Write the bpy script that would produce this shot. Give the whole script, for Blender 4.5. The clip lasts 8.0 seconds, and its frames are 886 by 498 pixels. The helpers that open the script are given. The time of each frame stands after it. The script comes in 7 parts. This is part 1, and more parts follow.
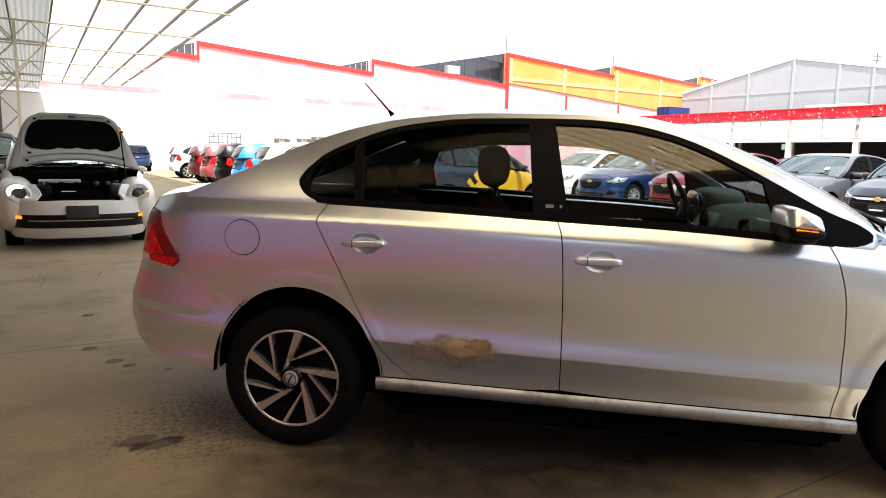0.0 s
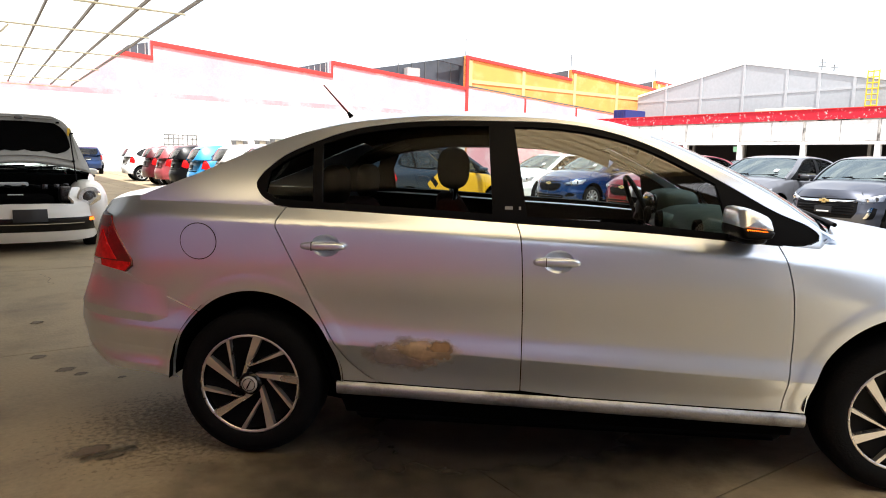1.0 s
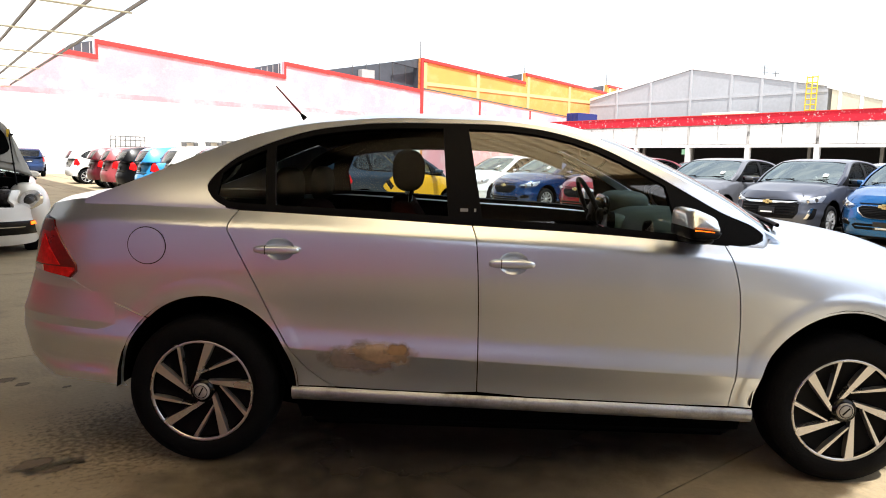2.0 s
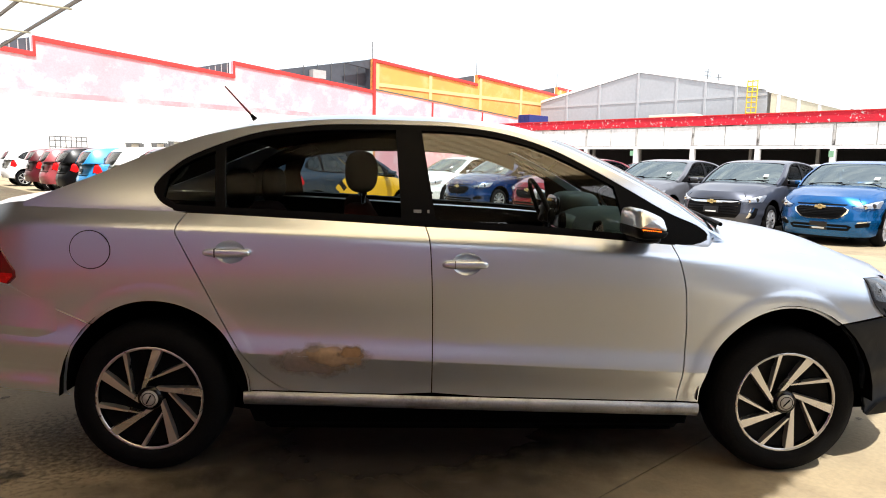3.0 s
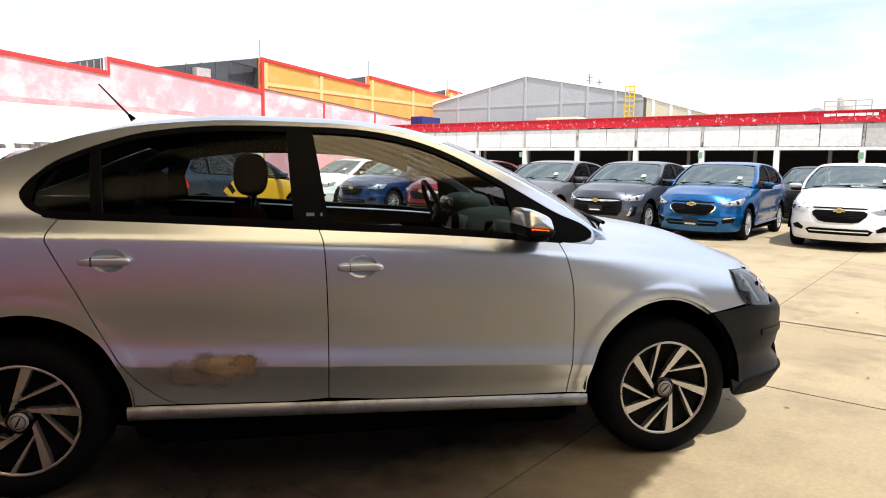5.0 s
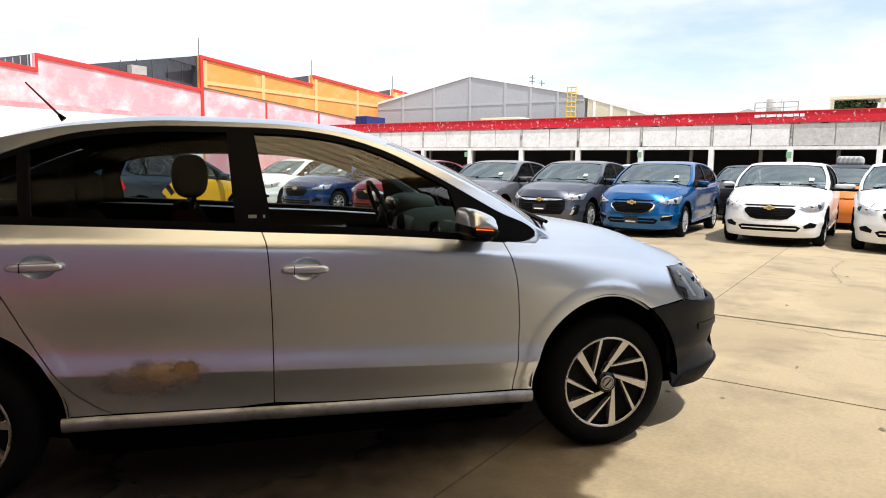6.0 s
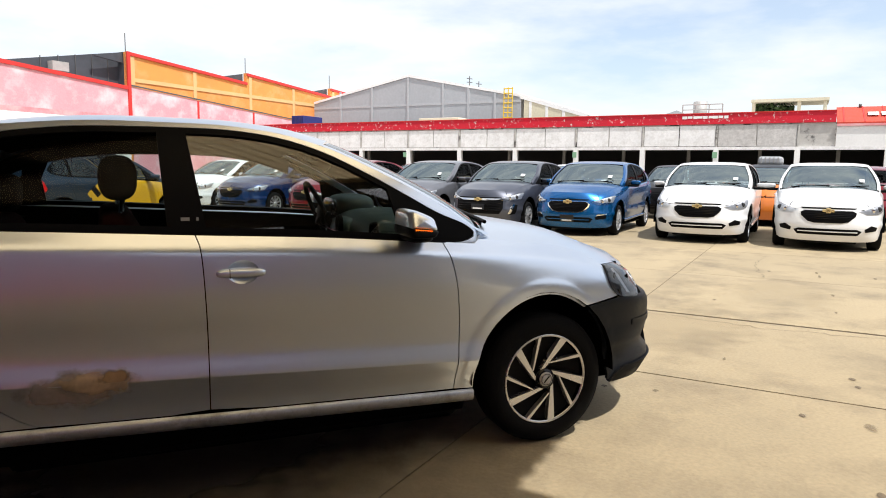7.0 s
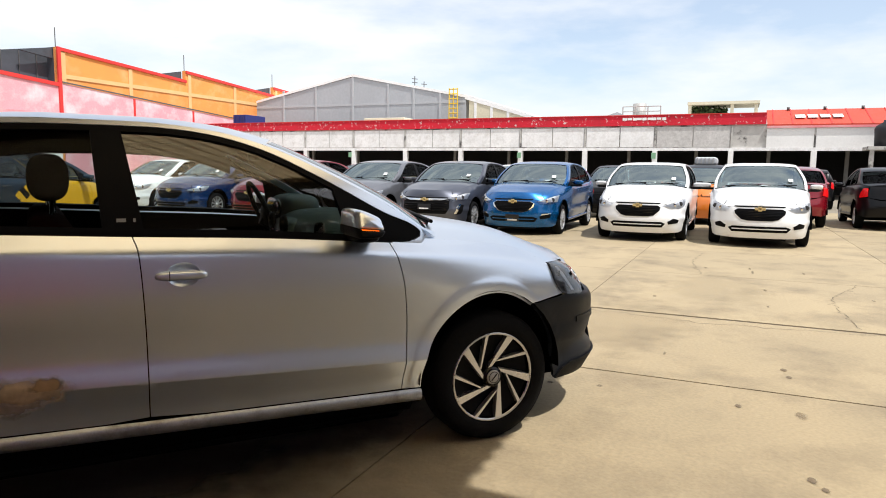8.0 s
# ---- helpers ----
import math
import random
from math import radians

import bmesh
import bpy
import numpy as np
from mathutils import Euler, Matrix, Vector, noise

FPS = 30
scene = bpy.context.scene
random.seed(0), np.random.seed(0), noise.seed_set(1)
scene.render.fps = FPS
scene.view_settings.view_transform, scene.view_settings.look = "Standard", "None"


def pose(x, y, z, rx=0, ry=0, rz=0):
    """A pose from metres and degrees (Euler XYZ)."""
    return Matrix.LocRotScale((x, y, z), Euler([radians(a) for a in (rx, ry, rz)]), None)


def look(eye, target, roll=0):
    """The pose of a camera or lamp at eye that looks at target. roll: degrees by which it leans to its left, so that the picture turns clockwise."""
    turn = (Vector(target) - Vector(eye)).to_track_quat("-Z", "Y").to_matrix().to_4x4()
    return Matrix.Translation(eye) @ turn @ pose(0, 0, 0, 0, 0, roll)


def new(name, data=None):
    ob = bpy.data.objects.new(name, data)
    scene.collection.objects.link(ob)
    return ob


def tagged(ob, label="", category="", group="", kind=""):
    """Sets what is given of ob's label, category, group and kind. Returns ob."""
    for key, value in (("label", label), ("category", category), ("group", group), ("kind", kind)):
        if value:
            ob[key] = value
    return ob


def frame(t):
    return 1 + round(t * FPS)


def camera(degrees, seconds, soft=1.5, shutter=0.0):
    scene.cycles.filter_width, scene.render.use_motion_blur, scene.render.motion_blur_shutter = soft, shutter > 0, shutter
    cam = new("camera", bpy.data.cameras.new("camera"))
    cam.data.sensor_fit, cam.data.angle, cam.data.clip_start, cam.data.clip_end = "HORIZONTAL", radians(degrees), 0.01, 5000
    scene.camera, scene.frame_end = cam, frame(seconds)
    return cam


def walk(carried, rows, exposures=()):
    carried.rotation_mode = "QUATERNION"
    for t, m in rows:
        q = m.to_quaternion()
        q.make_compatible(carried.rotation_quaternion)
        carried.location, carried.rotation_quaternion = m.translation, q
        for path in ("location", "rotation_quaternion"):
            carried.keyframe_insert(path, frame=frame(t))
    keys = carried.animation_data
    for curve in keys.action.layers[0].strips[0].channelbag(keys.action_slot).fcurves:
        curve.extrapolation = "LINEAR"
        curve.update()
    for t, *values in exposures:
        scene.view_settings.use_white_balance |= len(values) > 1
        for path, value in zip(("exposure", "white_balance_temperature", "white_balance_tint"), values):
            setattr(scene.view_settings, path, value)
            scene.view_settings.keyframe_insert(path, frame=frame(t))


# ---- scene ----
from mathutils import geometry

cam = camera(67.3, 8.0, soft=1.0)
PATH = [
    (0, (1.008, -3.344, 1.236), (0.718, -1.385, 0.959), 1.3),
    (0.5, (1.01, -3.343, 1.235), (0.775, -1.375, 0.963), 1.3),
    (1, (1.012, -3.344, 1.236), (0.837, -1.37, 0.968), 1.3),
    (1.5, (1.013, -3.342, 1.236), (0.903, -1.362, 0.973), 1.3),
    (3, (1.015, -3.347, 1.237), (1.109, -1.365, 0.985), 1.3),
    (3.5, (1.016, -3.346, 1.237), (1.187, -1.369, 0.988), 1.2),
    (4, (1.017, -3.349, 1.239), (1.272, -1.381, 0.992), 1.2),
    (4.5, (1.016, -3.351, 1.239), (1.348, -1.394, 0.995), 1.2),
    (6, (1.021, -3.361, 1.243), (1.58, -1.456, 1.004), 0.9),
    (6.5, (1.021, -3.359, 1.244), (1.669, -1.482, 1.006), 0.9),
    (7, (1.021, -3.364, 1.246), (1.751, -1.517, 1.01), 0.8),
    (7.5, (1.022, -3.357, 1.243), (1.833, -1.544, 1.009), 0.8),
    (8, (1.022, -3.361, 1.243), (1.898, -1.579, 1.01), 0.8),
]
walk(cam, [(t, look(eye, target, roll)) for t, eye, target, roll in PATH], [(0, 0.95), (4, 0.6), (8, 0.1)])
scene.render.film_transparent = False


# ---- light ----
SUN_AZ, SUN_EL = 290.0, 62.0
world = bpy.data.worlds.new("sky")
scene.world = world
world.use_nodes = True
wn, wl = world.node_tree.nodes, world.node_tree.links
for n in list(wn):
    wn.remove(n)
w_out, w_bg = wn.new("ShaderNodeOutputWorld"), wn.new("ShaderNodeBackground")
w_sky = wn.new("ShaderNodeTexSky")
w_sky.sky_type, w_sky.sun_disc = "NISHITA", False
w_sky.sun_elevation, w_sky.sun_rotation = radians(SUN_EL), radians(90 - SUN_AZ)
w_sky.dust_density, w_sky.air_density = 1.5, 1.0
# thin bright cloud over the blue
w_co, w_map = wn.new("ShaderNodeTexCoord"), wn.new("ShaderNodeMapping")
w_map.inputs["Scale"].default_value = (1.3, 1.3, 4.5)
w_noise = wn.new("ShaderNodeTexNoise")
w_noise.inputs["Scale"].default_value, w_noise.inputs["Detail"].default_value = 1.9, 8.0
w_noise.inputs["Roughness"].default_value = 0.55
w_ramp = wn.new("ShaderNodeMapRange")
w_ramp.inputs["From Min"].default_value, w_ramp.inputs["From Max"].default_value = 0.33, 0.60
w_ramp.inputs["To Min"].default_value = 0.25
w_mix = wn.new("ShaderNodeMix")
w_mix.data_type = "RGBA"
w_mix.inputs["B"].default_value = (9.6, 9.7, 9.9, 1)
wl.new(w_co.outputs["Generated"], w_map.inputs["Vector"])
wl.new(w_map.outputs["Vector"], w_noise.inputs["Vector"])
wl.new(w_noise.outputs["Fac"], w_ramp.inputs["Value"])
wl.new(w_ramp.outputs["Result"], w_mix.inputs["Factor"])
w_up = wn.new("ShaderNodeVectorMath")
w_up.operation = "SCALE"
w_up.inputs["Scale"].default_value = 1.7
wl.new(w_sky.outputs["Color"], w_up.inputs[0])
wl.new(w_up.outputs["Vector"], w_mix.inputs["A"])
wl.new(w_mix.outputs["Result"], w_bg.inputs["Color"])
wl.new(w_bg.outputs["Background"], w_out.inputs["Surface"])
w_bg.inputs["Strength"].default_value = 0.105

sun = new("sun", bpy.data.lights.new("sun", "SUN"))
sun.data.energy, sun.data.angle, sun.data.color = 5.0, radians(0.53), (1.0, 0.975, 0.94)
SUN_DIR = Vector((math.cos(radians(SUN_EL)) * math.cos(radians(SUN_AZ)), math.cos(radians(SUN_EL)) * math.sin(radians(SUN_AZ)), math.sin(radians(SUN_EL))))
sun.matrix_world = look((0, 0, 30), Vector((0, 0, 30)) - SUN_DIR)


# ---- materials ----
def mat(name, color, rough=0.6, metal=0.0, vary=0.12, scale=6.0, bump=0.0, bscale=60.0, coat=0.0, spec=0.5, stain=None, per=0.0, even=False):
    """A principled material, with variation at two scales, a fine bump and, if asked, stains of another colour."""
    m = bpy.data.materials.new(name)
    m.use_nodes = True
    nd, ln = m.node_tree.nodes, m.node_tree.links
    b = nd["Principled BSDF"]
    b.inputs["Roughness"].default_value, b.inputs["Metallic"].default_value = rough, metal
    b.inputs["Coat Weight"].default_value, b.inputs["Coat Roughness"].default_value = coat, 0.05
    b.inputs["Specular IOR Level"].default_value = spec
    co = nd.new("ShaderNodeTexCoord")
    big, fine = nd.new("ShaderNodeTexNoise"), nd.new("ShaderNodeTexNoise")
    big.inputs["Scale"].default_value, big.inputs["Detail"].default_value = scale, 6.0
    fine.inputs["Scale"].default_value, fine.inputs["Detail"].default_value = bscale, 4.0
    ln.new(co.outputs["Object"], big.inputs["Vector"])
    ln.new(co.outputs["Object"], fine.inputs["Vector"])
    add = nd.new("ShaderNodeMath")
    add.operation = "ADD"
    ln.new(big.outputs["Fac"], add.inputs[0])
    ln.new(fine.outputs["Fac"], add.inputs[1])
    last = add.outputs[0]
    if per:
        info, extra = nd.new("ShaderNodeObjectInfo"), nd.new("ShaderNodeMath")
        extra.operation = "MULTIPLY_ADD"
        extra.inputs[1].default_value = per
        ln.new(info.outputs["Random"], extra.inputs[0])
        ln.new(last, extra.inputs[2])
        last = extra.outputs[0]
    rng = nd.new("ShaderNodeMapRange")
    rng.inputs["From Min"].default_value, rng.inputs["From Max"].default_value = 0.6, 1.4 + per
    rng.inputs["To Min"].default_value, rng.inputs["To Max"].default_value = 1 - vary, 1 + vary
    ln.new(last, rng.inputs["Value"])
    mul = nd.new("ShaderNodeMix")
    mul.data_type, mul.blend_type = "RGBA", "MULTIPLY"
    mul.inputs["Factor"].default_value = 1.0
    mul.inputs["A"].default_value = (*color, 1)
    ln.new(rng.outputs["Result"], mul.inputs["B"])
    col = mul.outputs["Result"]
    if stain:
        scol, lo, hi, sscale = stain
        sn, sr, sm = nd.new("ShaderNodeTexNoise"), nd.new("ShaderNodeMapRange"), nd.new("ShaderNodeMix")
        sn.inputs["Scale"].default_value, sn.inputs["Detail"].default_value, sn.inputs["Roughness"].default_value = sscale, 10.0, 0.65
        sr.inputs["From Min"].default_value, sr.inputs["From Max"].default_value = lo, hi
        sm.data_type = "RGBA"
        sm.inputs["B"].default_value = (*scol, 1)
        ln.new(co.outputs["Object"], sn.inputs["Vector"])
        ln.new(sn.outputs["Fac"], sr.inputs["Value"])
        ln.new(sr.outputs["Result"], sm.inputs["Factor"])
        ln.new(col, sm.inputs["A"])
        col = sm.outputs["Result"]
    ln.new(col, b.inputs["Base Color"])
    rr = nd.new("ShaderNodeMapRange")
    rr.inputs["From Min"].default_value, rr.inputs["From Max"].default_value = 0.3, 0.7
    rr.inputs["To Min"].default_value, rr.inputs["To Max"].default_value = max(rough - 0.06, 0.02), min(rough + 0.08, 1)
    ln.new(big.outputs["Fac"], rr.inputs["Value"])
    if not even:
        ln.new(rr.outputs["Result"], b.inputs["Roughness"])
    if bump:
        bp = nd.new("ShaderNodeBump")
        bp.inputs["Strength"].default_value, bp.inputs["Distance"].default_value = bump, 0.01
        ln.new(fine.outputs["Fac"], bp.inputs["Height"])
        ln.new(bp.outputs["Normal"], b.inputs["Normal"])
    return m


def glass(name, tint, gloss=1.0, ior=1.5):
    """Thin tinted glass: what passes is tinted, what is mirrored follows Fresnel."""
    m = bpy.data.materials.new(name)
    m.use_nodes = True
    nd, ln = m.node_tree.nodes, m.node_tree.links
    for n in list(nd):
        nd.remove(n)
    out, mix = nd.new("ShaderNodeOutputMaterial"), nd.new("ShaderNodeMixShader")
    tr, gl, fr = nd.new("ShaderNodeBsdfTransparent"), nd.new("ShaderNodeBsdfGlossy"), nd.new("ShaderNodeFresnel")
    tr.inputs["Color"].default_value = (*tint, 1)
    gl.inputs["Roughness"].default_value = 0.01
    gl.inputs["Color"].default_value = (gloss, gloss, gloss, 1)
    fr.inputs["IOR"].default_value = ior
    ln.new(fr.outputs["Fac"], mix.inputs["Fac"])
    ln.new(tr.outputs["BSDF"], mix.inputs[1])
    ln.new(gl.outputs["BSDF"], mix.inputs[2])
    ln.new(mix.outputs["Shader"], out.inputs["Surface"])
    return m


def sheet_plastic(name, color, through_share):
    """Weathered roofing sheet that lets part of the daylight through."""
    m = mat(name, color, rough=0.5, vary=0.15, scale=1.5, bscale=30)
    nd, ln = m.node_tree.nodes, m.node_tree.links
    out, mix, tl = nd["Material Output"], nd.new("ShaderNodeMixShader"), nd.new("ShaderNodeBsdfTranslucent")
    tl.inputs["Color"].default_value = (*color, 1)
    mix.inputs["Fac"].default_value = through_share
    ln.new(nd["Principled BSDF"].outputs["BSDF"], mix.inputs[1])
    ln.new(tl.outputs["BSDF"], mix.inputs[2])
    ln.new(mix.outputs["Shader"], out.inputs["Surface"])
    return m


def paint(name, color, metal=0.0, rough=0.32):
    return mat(name, color, rough=rough, metal=metal, vary=0.04, scale=2.5, bscale=400, coat=0.7, even=True)


def lit(name, color, strength):
    m = mat(name, color, rough=0.3, vary=0.02)
    b = m.node_tree.nodes["Principled BSDF"]
    b.inputs["Emission Color"].default_value, b.inputs["Emission Strength"].default_value = (*color, 1), strength
    return m


SILVER = mat("silver metallic paint", (0.74, 0.81, 0.905), rough=0.28, metal=0.88, vary=0.03, scale=2.0, bscale=900, coat=0.35, even=True)
SILVER.node_tree.nodes["Principled BSDF"].inputs["Coat Roughness"].default_value = 0.12
SILL_SILVER = mat("dusty scuffed silver paint", (0.46, 0.48, 0.51), rough=0.40, metal=0.8, vary=0.15, scale=6, bump=0.12, bscale=160, stain=((0.10, 0.085, 0.07), 0.5, 0.8, 7))
BLACK_PLASTIC = mat("black plastic", (0.005, 0.005, 0.0055), rough=0.45, spec=0.05, vary=0.2, bump=0.1, bscale=300)
BUMPER_GREY = mat("unpainted dark grey bumper plastic", (0.008, 0.010, 0.014), rough=0.42, spec=0.14, vary=0.15, scale=5, bump=0.12, bscale=220)
GLOSS_BLACK = mat("gloss black", (0.004, 0.004, 0.0045), rough=0.15, spec=0.3, vary=0.1)
# near-black with the shade of hollows and gaps in it; also a black mat
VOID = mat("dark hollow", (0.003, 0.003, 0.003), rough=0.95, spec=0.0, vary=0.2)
RUBBER = mat("tyre rubber", (0.007, 0.007, 0.0075), rough=0.75, spec=0.06, vary=0.25, scale=9, bump=0.2, bscale=120, stain=((0.016, 0.014, 0.012), 0.6, 0.8, 5))
MACHINED = mat("machined alloy", (0.60, 0.59, 0.585), rough=0.28, metal=0.9, vary=0.06, bscale=300)
ALLOY = mat("silver alloy", (0.60, 0.61, 0.63), rough=0.35, metal=0.8, vary=0.08)
CHROME = mat("chrome", (0.8, 0.8, 0.8), rough=0.1, metal=1.0, vary=0.03)
GOLD = mat("gold badge", (0.82, 0.66, 0.34), rough=0.25, metal=0.8, vary=0.05)
GLASS_CLEAR = glass("clear window glass", (0.92, 0.97, 0.95), 1.0, 1.72)
GLASS_TINT = glass("tinted side glass", (0.55, 0.62, 0.62), 0.12)
GLASS_FAR = glass("lightly tinted far glass", (0.74, 0.80, 0.80), 0.3)
GLASS_DARK = glass("dark tinted glass", (0.17, 0.18, 0.18))
GLASS_FRONT = glass("green-tinted windscreen glass", (0.72, 0.90, 0.86), ior=1.4)
GLASS_SCREEN = glass("windscreen glass", (0.66, 0.82, 0.80), ior=3.6)
GLASS_SCREEN.node_tree.nodes["Glossy BSDF"].inputs["Color"].default_value = (0.85, 0.98, 0.97, 1)
LAMP_LENS = glass("lamp lens", (0.92, 0.93, 0.95))
LAMP_CHROME = mat("lamp reflector", (0.80, 0.81, 0.83), rough=0.35, metal=0.25, vary=0.3, scale=25)
LAMP_DARK = mat("smoked lamp inside", (0.05, 0.05, 0.055), rough=0.3, metal=0.4, vary=0.6, scale=18)
RED_LENS = mat("red tail lamp", (0.75, 0.010, 0.012), rough=0.2, spec=0.3, vary=0.25, scale=30, coat=0.15)
DARK_RED_LENS = mat("dark red tail lamp", (0.20, 0.006, 0.008), rough=0.12, vary=0.25, scale=30, coat=1.0)
AMBER = lit("amber lamp", (1.0, 0.15, 0.006), 1.7)
HEAD_ON = lit("lit headlamp", (1.0, 0.98, 0.92), 3.0)
PLATE = mat("dark number plate frame", (0.006, 0.006, 0.008), rough=0.4)
GREY_PRINT = mat("dull grey print", (0.22, 0.22, 0.22), rough=0.5)
WHITE_BAR = mat("white print", (0.7, 0.7, 0.7), rough=0.5)
SEAT = mat("dark seat cloth", (0.010, 0.0095, 0.0095), rough=0.95, spec=0.05, vary=0.3, scale=12, bump=0.3, bscale=350)
SEAT_RED = mat("dark red seat cloth", (0.05, 0.010, 0.009), rough=0.95, spec=0.05, vary=0.3, scale=12, bump=0.3, bscale=350)
DASH = mat("grey dashboard plastic", (0.04, 0.056, 0.053), rough=0.55, vary=0.2, bump=0.15, bscale=250)
P_WHITE = paint("white paint", (0.80, 0.81, 0.82))
P_BLUE = paint("bright blue metallic paint", (0.001, 0.102, 0.31), metal=0.65, rough=0.26)
P_DKBLUE = paint("dark blue metallic paint", (0.004, 0.030, 0.115), metal=0.35, rough=0.24)
P_GREY = paint("dark grey metallic paint", (0.066, 0.073, 0.098), metal=0.5)
P_GREY2 = paint("grey metallic paint", (0.15, 0.155, 0.175), metal=0.5)
P_RED = paint("dark red metallic paint", (0.20, 0.004, 0.012), metal=0.3, rough=0.26)
P_BLACK = mat("black paint", (0.004, 0.004, 0.005), rough=0.3, vary=0.04, scale=2.5, bscale=400, coat=0.15, spec=0.18, even=True)
P_YELLOW = paint("taxi yellow paint", (0.80, 0.42, 0.01))
P_ORANGE = paint("orange paint", (0.58, 0.15, 0.008))
P_BEETLE = paint("cream white paint", (0.74, 0.73, 0.69))
P_TAXI = paint("dark navy paint", (0.006, 0.020, 0.042), metal=0.2)
P_SKYBLUE = paint("light blue paint", (0.03, 0.27, 0.60))
P_MAROON = paint("maroon paint", (0.09, 0.008, 0.014))

CONCRETE = mat("worn concrete", (0.332, 0.263, 0.160), rough=0.80, vary=0.24, scale=0.9, bump=0.35, bscale=45, stain=((0.16, 0.125, 0.08), 0.48, 0.78, 1.3), per=0.35)
JOINT = mat("dark dirt in joints", (0.07, 0.055, 0.04), rough=0.95, vary=0.3, scale=8)
ASPHALT = mat("far yard ground", (0.22, 0.19, 0.145), rough=0.9, vary=0.25, scale=0.4, bump=0.3, bscale=20)
PINK = mat("faded pink wall paint", (0.80, 0.36, 0.40), rough=0.9, vary=0.12, scale=0.5, bump=0.2, bscale=9, stain=((0.84, 0.62, 0.64), 0.48, 0.66, 0.55))
PINK_BAND = mat("deeper pink stripe", (0.80, 0.27, 0.30), rough=0.9, vary=0.15, scale=0.8, stain=((0.80, 0.45, 0.46), 0.45, 0.65, 0.7))
WHITEWASH = mat("whitewashed wall", (0.86, 0.85, 0.83), rough=0.9, vary=0.07, scale=0.7, bump=0.2, bscale=9)
RED_TRIM = mat("red parapet paint", (0.66, 0.035, 0.03), rough=0.7, vary=0.18, scale=1.2)
RED_WORN = mat("peeling red paint", (0.62, 0.010, 0.030), rough=0.75, vary=0.2, scale=1.2, bump=0.2, bscale=30, stain=((0.74, 0.58, 0.56), 0.585, 0.65, 4.5))
ORANGE_WALL = mat("orange brick wall paint", (0.78, 0.30, 0.075), rough=0.9, vary=0.14, scale=0.8, bump=0.3, bscale=14, stain=((0.80, 0.42, 0.17), 0.5, 0.75, 0.6))
ORANGE_FRAME = mat("faded orange concrete frame", (0.74, 0.45, 0.20), rough=0.9, vary=0.15, scale=1.0)
DARK_LOUVRE = mat("dark sheet metal louvre", (0.055, 0.062, 0.075), rough=0.6, vary=0.35, scale=2)
GREY_PANEL = mat("grey sheet cladding", (0.40, 0.415, 0.435), rough=0.7, vary=0.10, scale=0.35, bump=0.1, bscale=4)
GREY_POST = mat("grey steel post", (0.44, 0.45, 0.465), rough=0.65, vary=0.1)
OLD_WHITE = mat("peeling white panel", (0.88, 0.87, 0.86), rough=0.9, vary=0.12, scale=1.1, bump=0.5, bscale=9, stain=((0.66, 0.64, 0.61), 0.46, 0.78, 3.2))
OLD_GREY = mat("bare weathered panel", (0.60, 0.58, 0.56), rough=0.95, vary=0.18, scale=1.3, bump=0.6, bscale=9, stain=((0.44, 0.42, 0.40), 0.45, 0.72, 4.0))
GRIME = mat("grimy concrete beam", (0.52, 0.50, 0.47), rough=0.95, vary=0.3, scale=2.0, stain=((0.09, 0.085, 0.08), 0.53, 0.62, 1.2))
# near-black: the shade inside the carport is put into this colour
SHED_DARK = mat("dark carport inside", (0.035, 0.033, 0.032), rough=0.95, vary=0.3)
TILE_ROOF = mat("orange red roof sheet", (0.52, 0.055, 0.028), rough=0.7, vary=0.12, scale=1.5)
SKYLIGHT = mat("pale roof panel", (0.75, 0.66, 0.60), rough=0.5)
CREAM = mat("cream paint", (0.68, 0.62, 0.46), rough=0.8)
LADDER_YELLOW = mat("yellow ladder paint", (0.72, 0.47, 0.03), rough=0.6)
TANK_BLUE = mat("blue container paint", (0.012, 0.016, 0.12), rough=0.55)
TANK_BLACK = mat("black water tank plastic", (0.012, 0.012, 0.016), rough=0.5)
STEEL = mat("painted steel", (0.42, 0.41, 0.39), rough=0.55, metal=0.2, vary=0.2, scale=4)
STEEL_DARK = mat("dark steel", (0.10, 0.10, 0.10), rough=0.6, vary=0.3)
LEAF = mat("hedge leaves", (0.05, 0.085, 0.025), rough=0.8, vary=0.4, scale=6)
SHEET_WHITE = sheet_plastic("translucent white roof sheet", (0.86, 0.85, 0.80), 0.6)
SHEET_TAN = sheet_plastic("old brown roof sheet", (0.12, 0.10, 0.072), 0.03)
SHEET_GOLD = sheet_plastic("golden translucent roof sheet", (0.95, 0.73, 0.42), 0.78)
# darker stripe colour that carries the shading of the corrugation
SHEET_AMBER = sheet_plastic("amber grime in the roof sheet troughs", (0.55, 0.36, 0.16), 0.45)
# for the unseen grey walls added behind the camera
YARD_GREY = mat("dull grey rendered wall", (0.17, 0.155, 0.15), rough=0.9, vary=0.15, scale=0.6, bump=0.2, bscale=9)
SHEET_GREY = sheet_plastic("weathered grey roof sheet", (0.42, 0.43, 0.42), 0.25)
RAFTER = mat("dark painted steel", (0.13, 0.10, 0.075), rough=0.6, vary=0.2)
# colours of the added unseen walls, chosen for reflections in the silver sedan
RED_PANEL = mat("red painted lower wall", (0.65, 0.035, 0.04), rough=0.6, vary=0.12, scale=0.8)
YARD_PALE = mat("pale grey render", (0.60, 0.60, 0.64), rough=0.9, vary=0.12, scale=0.6, bump=0.2, bscale=9)
YARD_MAUVE = mat("mauve wall", (0.32, 0.235, 0.39), rough=0.9, vary=0.15, scale=0.6, bump=0.2, bscale=9)
